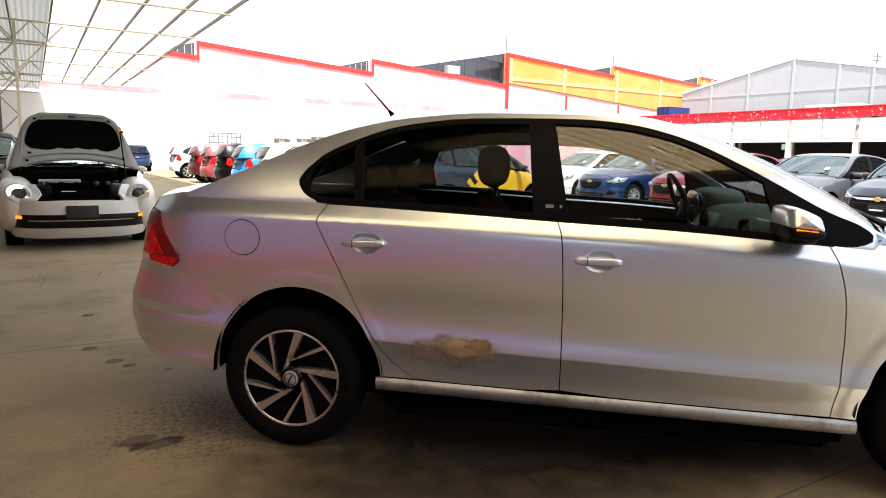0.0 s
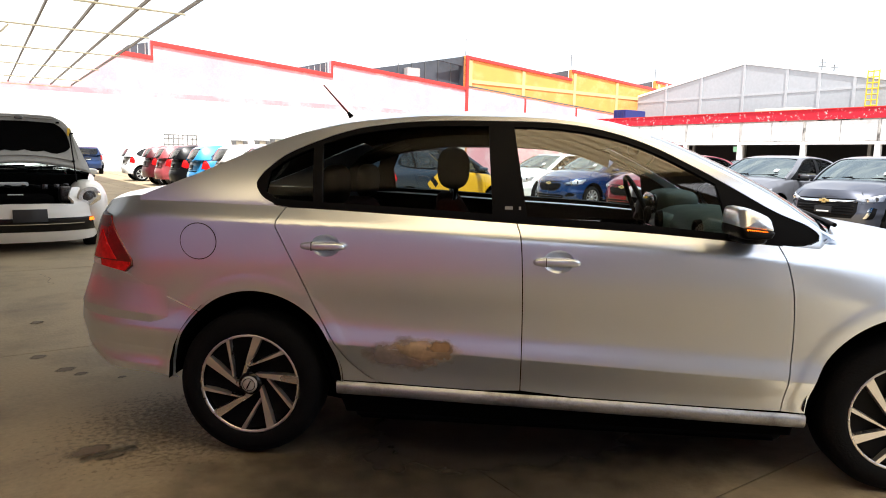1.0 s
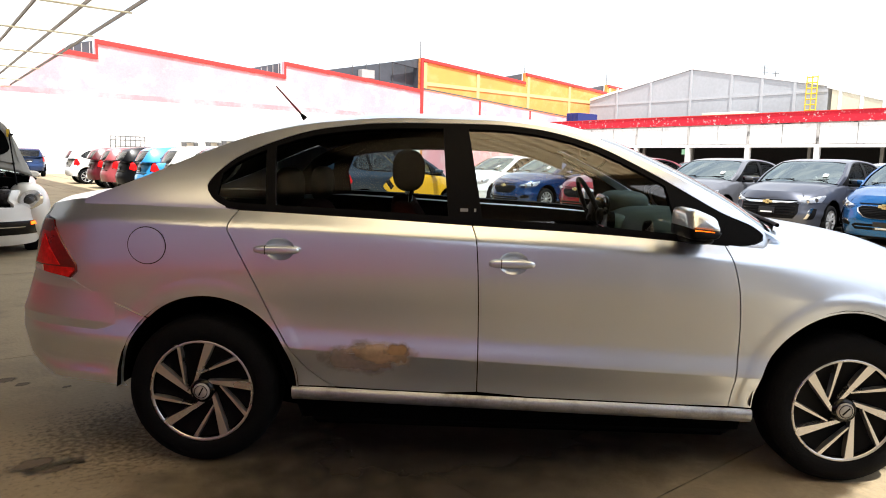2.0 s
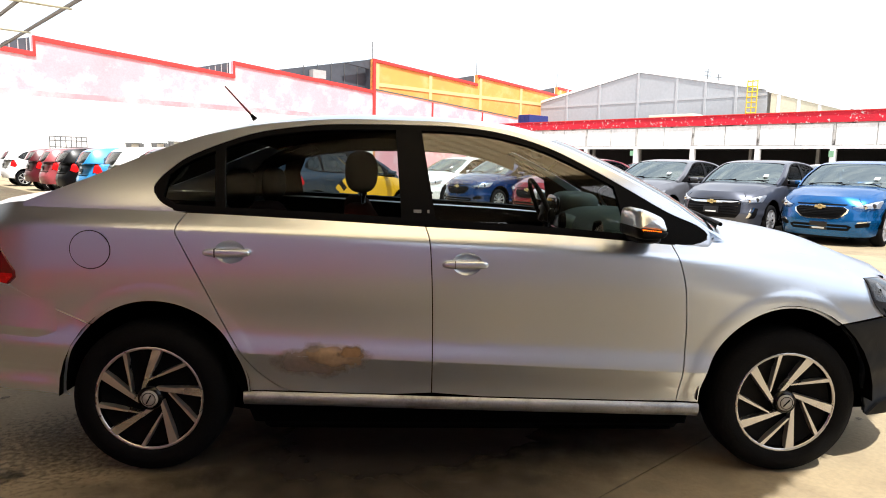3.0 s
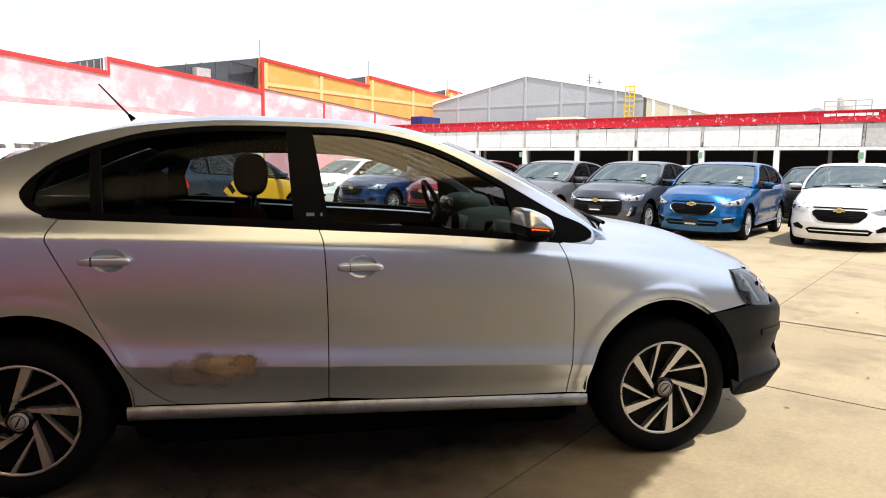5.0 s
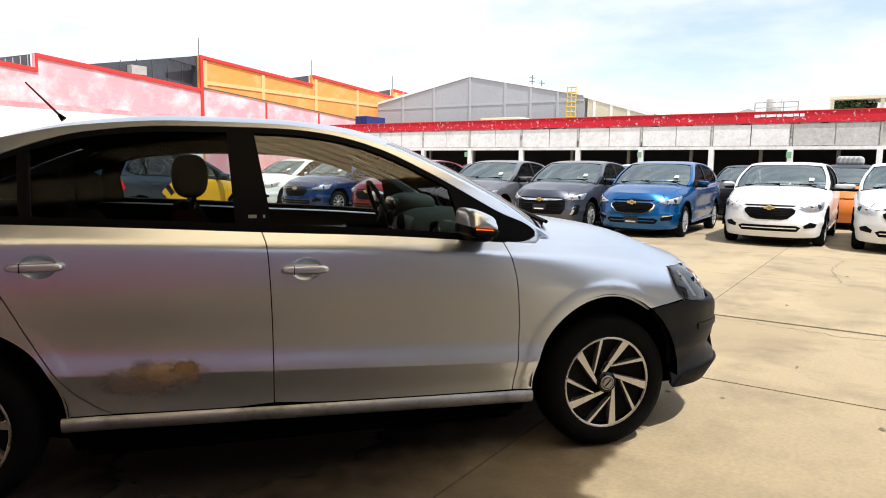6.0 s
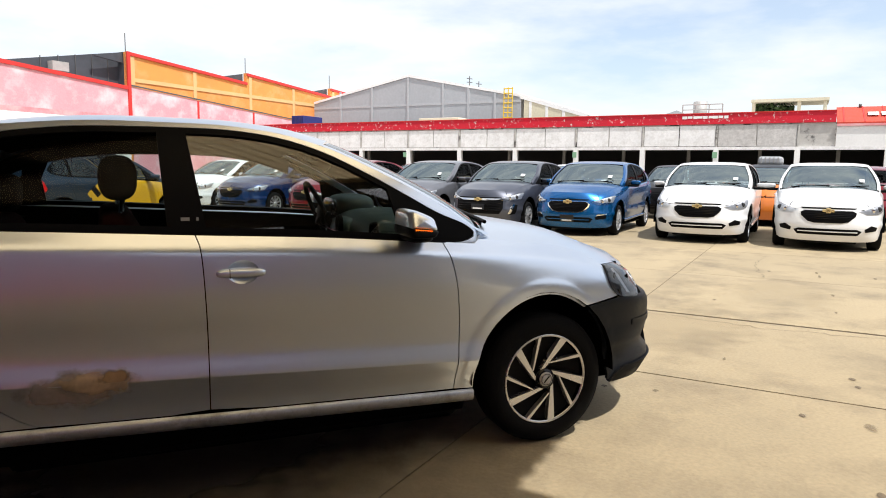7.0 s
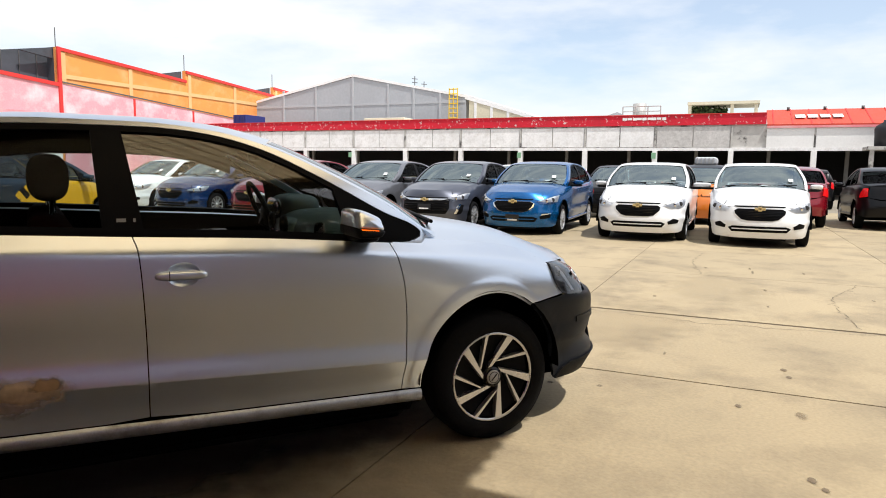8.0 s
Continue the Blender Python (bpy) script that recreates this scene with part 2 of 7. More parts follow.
LAMP_GREY = mat("grey lamp inside", (0.085, 0.088, 0.098), rough=0.35, metal=0.5, vary=0.5, scale=16)


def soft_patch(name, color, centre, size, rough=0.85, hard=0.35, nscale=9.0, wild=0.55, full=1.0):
    """A stain or a painted shade that fades out at a ragged edge: thin where the noise is low and away from its centre.
    """
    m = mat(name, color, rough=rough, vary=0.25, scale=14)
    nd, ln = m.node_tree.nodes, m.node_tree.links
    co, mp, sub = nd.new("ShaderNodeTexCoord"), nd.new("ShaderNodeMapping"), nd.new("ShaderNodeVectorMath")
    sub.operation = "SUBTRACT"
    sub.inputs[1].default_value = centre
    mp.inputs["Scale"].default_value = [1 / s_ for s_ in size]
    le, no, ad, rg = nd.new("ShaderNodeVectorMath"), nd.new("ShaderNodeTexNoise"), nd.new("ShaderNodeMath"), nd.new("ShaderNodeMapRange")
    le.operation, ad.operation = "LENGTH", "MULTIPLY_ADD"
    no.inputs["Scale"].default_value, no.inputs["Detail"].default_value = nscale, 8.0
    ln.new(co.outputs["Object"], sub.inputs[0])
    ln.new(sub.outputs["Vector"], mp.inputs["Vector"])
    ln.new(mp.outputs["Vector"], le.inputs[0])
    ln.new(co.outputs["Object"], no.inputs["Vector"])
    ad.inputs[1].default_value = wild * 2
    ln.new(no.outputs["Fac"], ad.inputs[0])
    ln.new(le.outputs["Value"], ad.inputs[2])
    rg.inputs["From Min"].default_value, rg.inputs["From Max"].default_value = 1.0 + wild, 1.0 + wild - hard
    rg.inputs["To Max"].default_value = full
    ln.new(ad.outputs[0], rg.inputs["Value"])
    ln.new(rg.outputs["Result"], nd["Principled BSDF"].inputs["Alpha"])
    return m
P_FADED = paint("faded red paint", (0.36, 0.07, 0.08))


# ---- building helpers ----
def mesh_ob(name, verts, faces, material, parent=None, label="", smooth=False):
    me = bpy.data.meshes.new(name)
    me.from_pydata([tuple(v) for v in verts], [], faces)
    me.materials.append(material)
    if smooth:
        me.polygons.foreach_set("use_smooth", [True] * len(me.polygons))
    me.update()
    ob = new(name, me)
    ob.parent = parent
    if label:
        tagged(ob, label)
    return ob


def part(name, bm, material, parent, label="", smooth=False):
    """Links a bmesh as one mesh object under a thing or a part."""
    me = bpy.data.meshes.new(name)
    bmesh.ops.recalc_face_normals(bm, faces=bm.faces)
    bm.to_mesh(me)
    bm.free()
    me.materials.append(material)
    if smooth:
        me.polygons.foreach_set("use_smooth", [True] * len(me.polygons))
    ob = new(name, me)
    ob.parent = parent
    if label:
        tagged(ob, label)
    return ob


def box_bm(lo, hi, bevel=0.0, bm=None):
    bm = bm or bmesh.new()
    m = Matrix.LocRotScale([(a + b) / 2 for a, b in zip(lo, hi)], None, [abs(b - a) for a, b in zip(lo, hi)])
    r = bmesh.ops.create_cube(bm, size=1.0, matrix=m)
    if bevel:
        es = list({e for v in r["verts"] for e in v.link_edges})
        bmesh.ops.bevel(bm, geom=es, offset=bevel, segments=2, affect="EDGES", profile=0.5)
    return bm


def box(name, lo, hi, material, parent=None, label="", bevel=0.0):
    return part(name, box_bm(lo, hi, bevel), material, parent, label)


def rod_bm(a, b, r, n=8, bm=None, r2=None):
    bm = bm or bmesh.new()
    a, b = Vector(a), Vector(b)
    m = Matrix.Translation((a + b) / 2) @ (b - a).to_track_quat("Z", "Y").to_matrix().to_4x4()
    bmesh.ops.create_cone(bm, cap_ends=True, segments=n, radius1=r, radius2=r if r2 is None else r2, depth=(b - a).length, matrix=m)
    return bm


def rod(name, a, b, r, material, parent=None, label="", n=8):
    return part(name, rod_bm(a, b, r, n), material, parent, label, smooth=n > 8)


def empty(name, m=None):
    ob = new(name)
    ob.empty_display_size = 0.2
    if m is not None:
        ob.matrix_world = m
    return ob


def pchip(pts):
    """A smooth curve z(x) through the points, without overshoot."""
    X, Z = np.array([p[0] for p in pts], float), np.array([p[1] for p in pts], float)
    h, d = np.diff(X), np.diff(Z) / np.diff(X)
    m = np.zeros(len(X))
    for i in range(1, len(X) - 1):
        if d[i - 1] * d[i] > 0:
            w1, w2 = 2 * h[i] + h[i - 1], h[i] + 2 * h[i - 1]
            m[i] = (w1 + w2) / (w1 / d[i - 1] + w2 / d[i])
    m[0], m[-1] = d[0], d[-1]

    def f(x):
        x = np.clip(np.asarray(x, float), X[0], X[-1])
        i = np.clip(np.searchsorted(X, x) - 1, 0, len(X) - 2)
        t = (x - X[i]) / h[i]
        return (2 * t**3 - 3 * t**2 + 1) * Z[i] + (t**3 - 2 * t**2 + t) * h[i] * m[i] + (3 * t**2 - 2 * t**3) * Z[i + 1] + (t**3 - t**2) * h[i] * m[i + 1]

    return f


def smooth_line(pts, n=6):
    """An open curve through the points (Catmull-Rom)."""
    p = [np.array(q, float) for q in pts]
    p = [2 * p[0] - p[1]] + p + [2 * p[-1] - p[-2]]
    out = []
    for i in range(1, len(p) - 2):
        for k in range(n):
            t = k / n
            out.append(0.5 * (2 * p[i] + (p[i + 1] - p[i - 1]) * t + (2 * p[i - 1] - 5 * p[i] + 4 * p[i + 1] - p[i + 2]) * t * t + (3 * p[i] - p[i - 1] - 3 * p[i + 1] + p[i + 2]) * t**3))
    out.append(p[-2])
    return [tuple(q) for q in out]


def inside(poly, q):
    """Which of the points q lie in the polygon."""
    x, y = q[:, 0], q[:, 1]
    r = np.zeros(len(q), bool)
    for (x1, y1), (x2, y2) in zip(poly, poly[1:] + poly[:1]):
        if y1 != y2:
            r ^= ((y1 > y) != (y2 > y)) & (x < (x2 - x1) * (y - y1) / (y2 - y1) + x1)
    return r


def resample(poly, step):
    out = []
    for a, b in zip(poly, poly[1:] + poly[:1]):
        n = max(1, int(math.hypot(b[0] - a[0], b[1] - a[1]) / step))
        out += [(a[0] + (b[0] - a[0]) * k / n, a[1] + (b[1] - a[1]) * k / n) for k in range(n)]
    return out


def shrink(poly, d):
    """The polygon drawn in by d."""
    area = sum(a[0] * b[1] - b[0] * a[1] for a, b in zip(poly, poly[1:] + poly[:1]))
    sg = 1 if area > 0 else -1
    out = []
    n = len(poly)
    for i in range(n):
        a, b, c = np.array(poly[i - 1]), np.array(poly[i]), np.array(poly[(i + 1) % n])
        t1, t2 = (b - a) / (np.linalg.norm(b - a) + 1e-9), (c - b) / (np.linalg.norm(c - b) + 1e-9)
        nn = np.array((-t1[1] - t2[1], t1[0] + t2[0])) * sg
        ln = np.linalg.norm(nn)
        out.append(tuple(b + nn / ln * d * min(2 / ln, 2.0)) if ln > 1e-6 else tuple(b))
    return out


def sheet(name, outline, fn, material, parent, holes=(), step=0.05, depth=0.015, label="", flip=False, gap=0.0, lines=()):
    """A panel: the outline, in the plane of (along, height), filled with a fine net, laid on a curved surface by fn, with its rim turned inwards."""
    outline = [tuple(map(float, q)) for q in outline]
    if gap:
        outline = shrink(outline, gap)
    rings = [resample(outline, step)] + [resample([tuple(map(float, q)) for q in h], step) for h in holes]
    pts, edges = [], []
    for r in rings:
        k = len(pts)
        pts += r
        edges += [(k + i, k + (i + 1) % len(r)) for i in range(len(r))]
    a = np.array(outline)
    (x0, y0), (x1, y1) = a.min(0), a.max(0)
    gx, gy = np.meshgrid(np.arange(x0 + step * 0.37, x1, step), np.arange(y0 + step * 0.41, y1, step))
    g = np.stack([gx.ravel(), gy.ravel()], 1)
    base = np.array(pts)
    for ln_ in lines:
        q = np.array(ln_)
        ok = inside(outline, q) & (((q[:, None, :] - base[None]) ** 2).sum(2).min(1) > 0.006**2)
        k = len(pts)
        pts = pts + [tuple(w) for w in q[ok]]
        idx = np.where(ok)[0]
        edges += [(k + i, k + i + 1) for i in range(len(idx) - 1) if idx[i + 1] == idx[i] + 1]
    if len(g):
        ok = inside(outline, g)
        b = np.array(pts)
        ok &= (((g[:, None, :] - b[None]) ** 2).sum(2).min(1) > (0.45 * step) ** 2)
        pts = pts + [tuple(q) for q in g[ok]]
    res = geometry.delaunay_2d_cdt([Vector(q) for q in pts], edges, [], 0, 1e-6)
    v2 = np.array([tuple(q) for q in res[0]])
    tri = np.array([tuple(f) for f in res[2]])
    cen = v2[tri].mean(1)
    keep = inside(outline, cen)
    for h in holes:
        keep &= ~inside([tuple(map(float, q)) for q in h], cen)
    tri = tri[keep]
    e = 0.002
    v3 = fn(v2[:, 0], v2[:, 1])
    du = fn(v2[:, 0] + e, v2[:, 1]) - fn(v2[:, 0] - e, v2[:, 1])
    dv = fn(v2[:, 0], v2[:, 1] + e) - fn(v2[:, 0], v2[:, 1] - e)
    nr = np.cross(du, dv)
    nr /= np.linalg.norm(nr, axis=1)[:, None] + 1e-12
    p0, p1, p2 = v3[tri[:, 0]], v3[tri[:, 1]], v3[tri[:, 2]]
    out_ = lambda n_, q_: float((n_ * (q_ - np.array((1.2, 0.0, 0.6))) * np.array((1, 3, 1))).sum())
    if out_(nr, v3) < 0:
        nr = -nr
    if out_(np.cross(p1 - p0, p2 - p0), p0) < 0:
        tri = tri[:, ::-1]
    used = np.unique(tri)
    back = np.full(len(v3), -1)
    back[used] = np.arange(len(used))
    v3, nr, tri = v3[used], nr[used], back[tri]
    verts, faces = [tuple(q) for q in v3], [tuple(int(i) for i in f) for f in tri]
    flat = len(faces)
    if depth:
        count = {}
        for f in faces:
            for a_, b_ in zip(f, f[1:] + f[:1]):
                count[(a_, b_)] = count.get((a_, b_), 0) + 1
        rim = [q for q in count if (q[1], q[0]) not in count]
        low = {}
        for q in rim:
            for i in q:
                if i not in low:
                    low[i] = len(verts)
                    verts.append(tuple(v3[i] - nr[i] * depth))
        faces += [(b_, a_, low[a_], low[b_]) for a_, b_ in rim]
    me = bpy.data.meshes.new(name)
    me.from_pydata(verts, [], faces)
    me.materials.append(material)
    me.polygons.foreach_set("use_smooth", [True] * len(me.polygons))
    me.update()
    normals = []
    for p_ in me.polygons:
        for vi in p_.vertices:
            normals.append(tuple(nr[vi]) if p_.index < flat else tuple(p_.normal))
    me.normals_split_custom_set(normals)
    ob = new(name, me)
    ob.parent = parent
    if label:
        tagged(ob, label)
    return ob


def strip(name, rows, material, parent, label="", flip=False):
    """A smooth band through rows of points of equal length."""
    n = len(rows[0])
    verts = [tuple(q) for r in rows for q in r]
    faces = [(i * n + j, i * n + j + 1, (i + 1) * n + j + 1, (i + 1) * n + j) for i in range(len(rows) - 1) for j in range(n - 1)]
    if flip:
        faces = [f[::-1] for f in faces]
    return mesh_ob(name, verts, faces, material, parent, label, smooth=True)


def revolve(name, profile, material, parent, n=32, label="", m=None):
    """A ring turned about the y axis: profile rows are (y, radius)."""
    verts, faces = [], []
    k = len(profile)
    for i in range(n):
        a = 2 * math.pi * i / n
        verts += [(r * math.cos(a), y, r * math.sin(a)) for y, r in profile]
    for i in range(n):
        j = (i + 1) % n
        faces += [(i * k + p, i * k + p + 1, j * k + p + 1, j * k + p) for p in range(k - 1)]
    ob = mesh_ob(name, verts, faces, material, parent, label, smooth=True)
    if m is not None:
        ob.matrix_local = m
    return ob


def blob(name, lo, hi, material, parent, power=3.0, nu=20, nv=12, label="", lean=0.0):
    """A rounded block (superellipsoid) in the box lo..hi, leaning backwards by lean metres at its top."""
    c, h = [(a + b) / 2 for a, b in zip(lo, hi)], [(b - a) / 2 for a, b in zip(lo, hi)]
    e = 2 / power
    sp = lambda w: math.copysign(abs(w) ** e, w)
    verts, faces = [], []
    for j in range(nv + 1):
        ph = -math.pi / 2 + math.pi * j / nv
        for i in range(nu):
            th = 2 * math.pi * i / nu
            z = sp(math.sin(ph))
            verts.append((c[0] + h[0] * sp(math.cos(ph)) * sp(math.cos(th)) - lean * (z + 1) / 2, c[1] + h[1] * sp(math.cos(ph)) * sp(math.sin(th)), c[2] + h[2] * z))
    for j in range(nv):
        for i in range(nu):
            faces.append((j * nu + i, j * nu + (i + 1) % nu, (j + 1) * nu + (i + 1) % nu, (j + 1) * nu + i))
    return mesh_ob(name, verts, faces, material, parent, label, smooth=True)


# ---- cars ----
LOW_LINE = pchip([(0.10, 0), (0.30, 0), (0.42, 1), (0.6, 1), (0.75, 0), (1.5, 0)])


class Shell:
    """The skin of a car: x forward from the rear axle, y to its left, z up."""

    def __init__(self, xf=3.40, xr=-0.95, half=0.85, wb=2.553, belt=None, top=None, tumble=0.54, bow=None, crown=None, arch=(0.352, 0.378), front=None, rear=None, lift=0.0):
        self.xf, self.xr, self.half, self.wb, self.tumble = xf, xr, half, wb, tumble
        B = half
        plan = [(xf, 0), (xf - 0.025, 0.33 * B), (xf - 0.09, 0.58 * B), (xf - 0.23, 0.79 * B), (xf - 0.48, 0.92 * B), (xf - 0.95, 0.985 * B), (1.2, B), (xr + 0.9, 0.985 * B), (xr + 0.42, 0.925 * B), (xr + 0.17, 0.79 * B), (xr + 0.05, 0.52 * B), (xr, 0)]
        p = np.array(smooth_line(plan, 80))
        self.px, self.py = p[:, 0], np.maximum(p[:, 1], 0)
        self.ps = np.concatenate([[0], np.cumsum(np.hypot(np.diff(p[:, 0]), np.diff(p[:, 1])))])
        self.total = self.ps[-1]
        side = (self.py > 0.5 * B)
        i = np.where(side)[0]
        order = i[::-1]
        self.qx, self.qs = np.maximum.accumulate(self.px[order]), self.ps[order]
        self.belt = pchip(belt or [(-1.0, 0.985), (-0.45, 1.045), (0.17, 1.036), (0.62, 1.02), (1.06, 1.0), (1.5, 0.982), (2.03, 0.946), (2.3, 0.925), (2.6, 0.892), (2.9, 0.850), (3.2, 0.785), (3.45, 0.71)])
        self.top = pchip(top or [(-0.46, 1.062), (-0.2, 1.165), (0.0, 1.255), (0.2, 1.33), (0.45, 1.385), (0.8, 1.412), (1.1, 1.411), (1.35, 1.390), (1.55, 1.340), (1.8, 1.230), (2.05, 1.097), (2.26, 0.966), (2.45, 0.932)])
        self.bow = pchip(bow or [(-0.46, -0.05), (0.2, -0.06), (0.8, 0), (1.55, 0.12), (2.3, 0.22)])
        self.crown = pchip(crown or [(-0.46, 0.008), (0.2, 0.025), (0.8, 0.040), (1.55, 0.034), (2.3, 0.022)])
        self.prof = pchip([(0.10, 0.90), (0.22, 0.935), (0.30, 0.950), (0.37, 0.957), (0.470, 0.9855), (0.475, 0.9872), (0.482, 0.9865), (0.565, 0.970), (0.63, 0.974), (0.72, 0.985), (0.80, 0.992), (0.88, 0.990), (0.935, 0.985), (0.945, 0.981), (1.0, 0.941), (1.06, 0.897), (1.15, 0.79)])
        self.dxf = pchip(front or [(0.15, -0.10), (0.25, -0.05), (0.40, 0), (0.52, -0.01), (0.62, -0.04), (0.70, -0.08), (0.80, -0.19), (0.92, -0.36)])
        self.dxr = pchip(rear or [(0.2, 0.10), (0.35, 0.03), (0.55, 0), (0.75, 0.065), (0.95, 0.11), (1.05, 0.16)])
        self.arches = [(0.035, 0.32), (wb - 0.02, 0.32)]
        self.ax, self.az = arch

    def sx(self, x):
        """Way round the plan, from the nose along the right side, at which the side has this x."""
        return np.interp(x, self.qx, self.qs)

    def skin(self, s, z, out=0.0):
        s, z = np.asarray(s, float), np.asarray(z, float)
        sg, a = np.sign(s + 1e-9), np.abs(s)
        over = a > self.total
        a, sg = np.where(over, 2 * self.total - a, a), np.where(over, -sg, sg)
        x0, y0 = np.interp(a, self.ps, self.px), np.interp(a, self.ps, self.py)
        zb = self.belt(x0)
        zz = np.where(z > 0.6, 0.6 + (z - 0.6) * 0.4 / (zb - 0.6), z)
        zz = zz + 0.036 * (np.clip(x0, 0.2, 2.3) - 1.1) * LOW_LINE(z)
        y = y0 * self.prof(zz)
        st = lambda w: np.clip(w, 0, 1) ** 2 * (3 - 2 * np.clip(w, 0, 1))
        y = y - 0.065 * self.half * st((x0 - self.wb + 0.65) / 0.85) * np.clip((z - 0.56) / 0.30, 0, 1.2) ** 1.6
        x = x0 + st((x0 - self.xf + 0.9) / 0.9) * self.dxf(z) + st((self.xr + 0.7 - x0) / 0.7) * self.dxr(z)
        for cx, cz in self.arches:
            e = np.sqrt(((x0 - cx) / self.ax) ** 2 + ((z - cz) / self.az) ** 2)
            y = y + 0.003 * st((1.21 - e) / 0.09) * (z > 0.1)
        # outward push along the plan's normal
        nx = np.gradient(self.py, self.ps)
        ny = -np.gradient(self.px, self.ps)
        x = x + out * np.interp(a, self.ps, nx)
        y = y + out * np.interp(a, self.ps, ny)
        return np.stack([x, -sg * y, z], 1)

    def creases(self):
        """The pressed lines along the side, as (x, height)."""
        xs = np.arange(self.xr + 0.3, self.xf - 0.5, 0.035)
        zb = self.belt(xs)
        up = [[(x, 0.6 + (f - 0.6) * (b - 0.6) / 0.4) for x, b in zip(xs, zb)] for f in (0.922, 0.936, 0.947, 0.962)]
        lo = [[(x, f - 0.036 * (np.clip(x, 0.2, 2.3) - 1.1)) for x in xs] for f in (0.440, 0.468, 0.473, 0.478, 0.484, 0.52, 0.575)]
        arcs = [[(cx + g * self.ax * math.cos(a), cz + g * self.az * math.sin(a)) for a in np.linspace(0.05, math.pi - 0.05, 60)] for cx, cz in self.arches for g in (1.07, 1.138, 1.155, 1.170, 1.185, 1.202)]
        return up + lo + arcs

    def side(self, sign=1, out=0.0):
        return lambda x, z: self.skin(sign * self.sx(x), z, out)

    def round_(self, out=0.0):
        return lambda s, z: self.skin(s, z, out)

    def house_y(self, x, z):
        yb = -self.skin(self.sx(x), self.belt(x))[:, 1]
        h = z - self.belt(x)
        full = np.clip((np.asarray(x, float) + 0.10) / 0.36, 0, 1)
        return yb - self.tumble * np.maximum(h, 0) + 0.146 * (0.78 + 0.22 * full * full * (3 - 2 * full)) * np.clip(h / 0.43, 0, 1) * (1 - np.clip(h / 0.43, 0, 1))

    def house(self, sign=1, out=0.0):
        """The sides of the cabin above the belt."""
        def f(x, z):
            x, z = np.asarray(x, float), np.asarray(z, float)
            return np.stack([x, -sign * (self.house_y(x, z) + out), z], 1)
        return f

    def deck(self, name, x0, x1, material, parent, nx=14, ny=14, label="", sink=0.0, inset=0.0):
        """A strip of the roof, windscreen or rear window, from edge to edge."""
        xs = np.linspace(x0, x1, nx)
        ze = self.top(xs) - sink
        ye = self.house_y(xs, self.top(xs)) - inset
        bx, cz = self.bow(xs), self.crown(xs)
        verts = [(xs[i] + bx[i] * (1 - b * b), b * ye[i], ze[i] + cz[i] * (1 - b**4)) for i in range(nx) for b in np.linspace(-1, 1, ny)]
        faces = [(i * ny + j, (i + 1) * ny + j, (i + 1) * ny + j + 1, i * ny + j + 1) for i in range(nx - 1) for j in range(ny - 1)]
        return mesh_ob(name, verts, faces, material, parent, label, smooth=True)

    def lid(self, name, x0, x1, material, parent, bows, crowns, nx=14, ny=14, label="", up=0.02):
        """The bonnet or boot lid, between the shoulders of the body."""
        xs = np.linspace(x0, x1, nx)
        e = self.skin(self.sx(xs), self.belt(xs) + up)
        f = np.linspace(0, 1, nx)
        bx, cz = bows[0] + (bows[1] - bows[0]) * f, crowns[0] + (crowns[1] - crowns[0]) * f
        verts = [(e[i, 0] + bx[i] * (1 - b * b), b * -e[i, 1], e[i, 2] + cz[i] * (1 - b**4)) for i in range(nx) for b in np.linspace(-1, 1, ny)]
        faces = [(i * ny + j, (i + 1) * ny + j, (i + 1) * ny + j + 1, i * ny + j + 1) for i in range(nx - 1) for j in range(ny - 1)]
        return mesh_ob(name, verts, faces, material, parent, label, smooth=True)


def arch_line(sh, i, a0, a1, n=22, grow=1.0):
    cx, cz = sh.arches[i]
    return [(cx + grow * sh.ax * math.cos(radians(a)), cz + grow * sh.az * math.sin(radians(a))) for a in np.linspace(a0, a1, n)]


WHEELS = {}


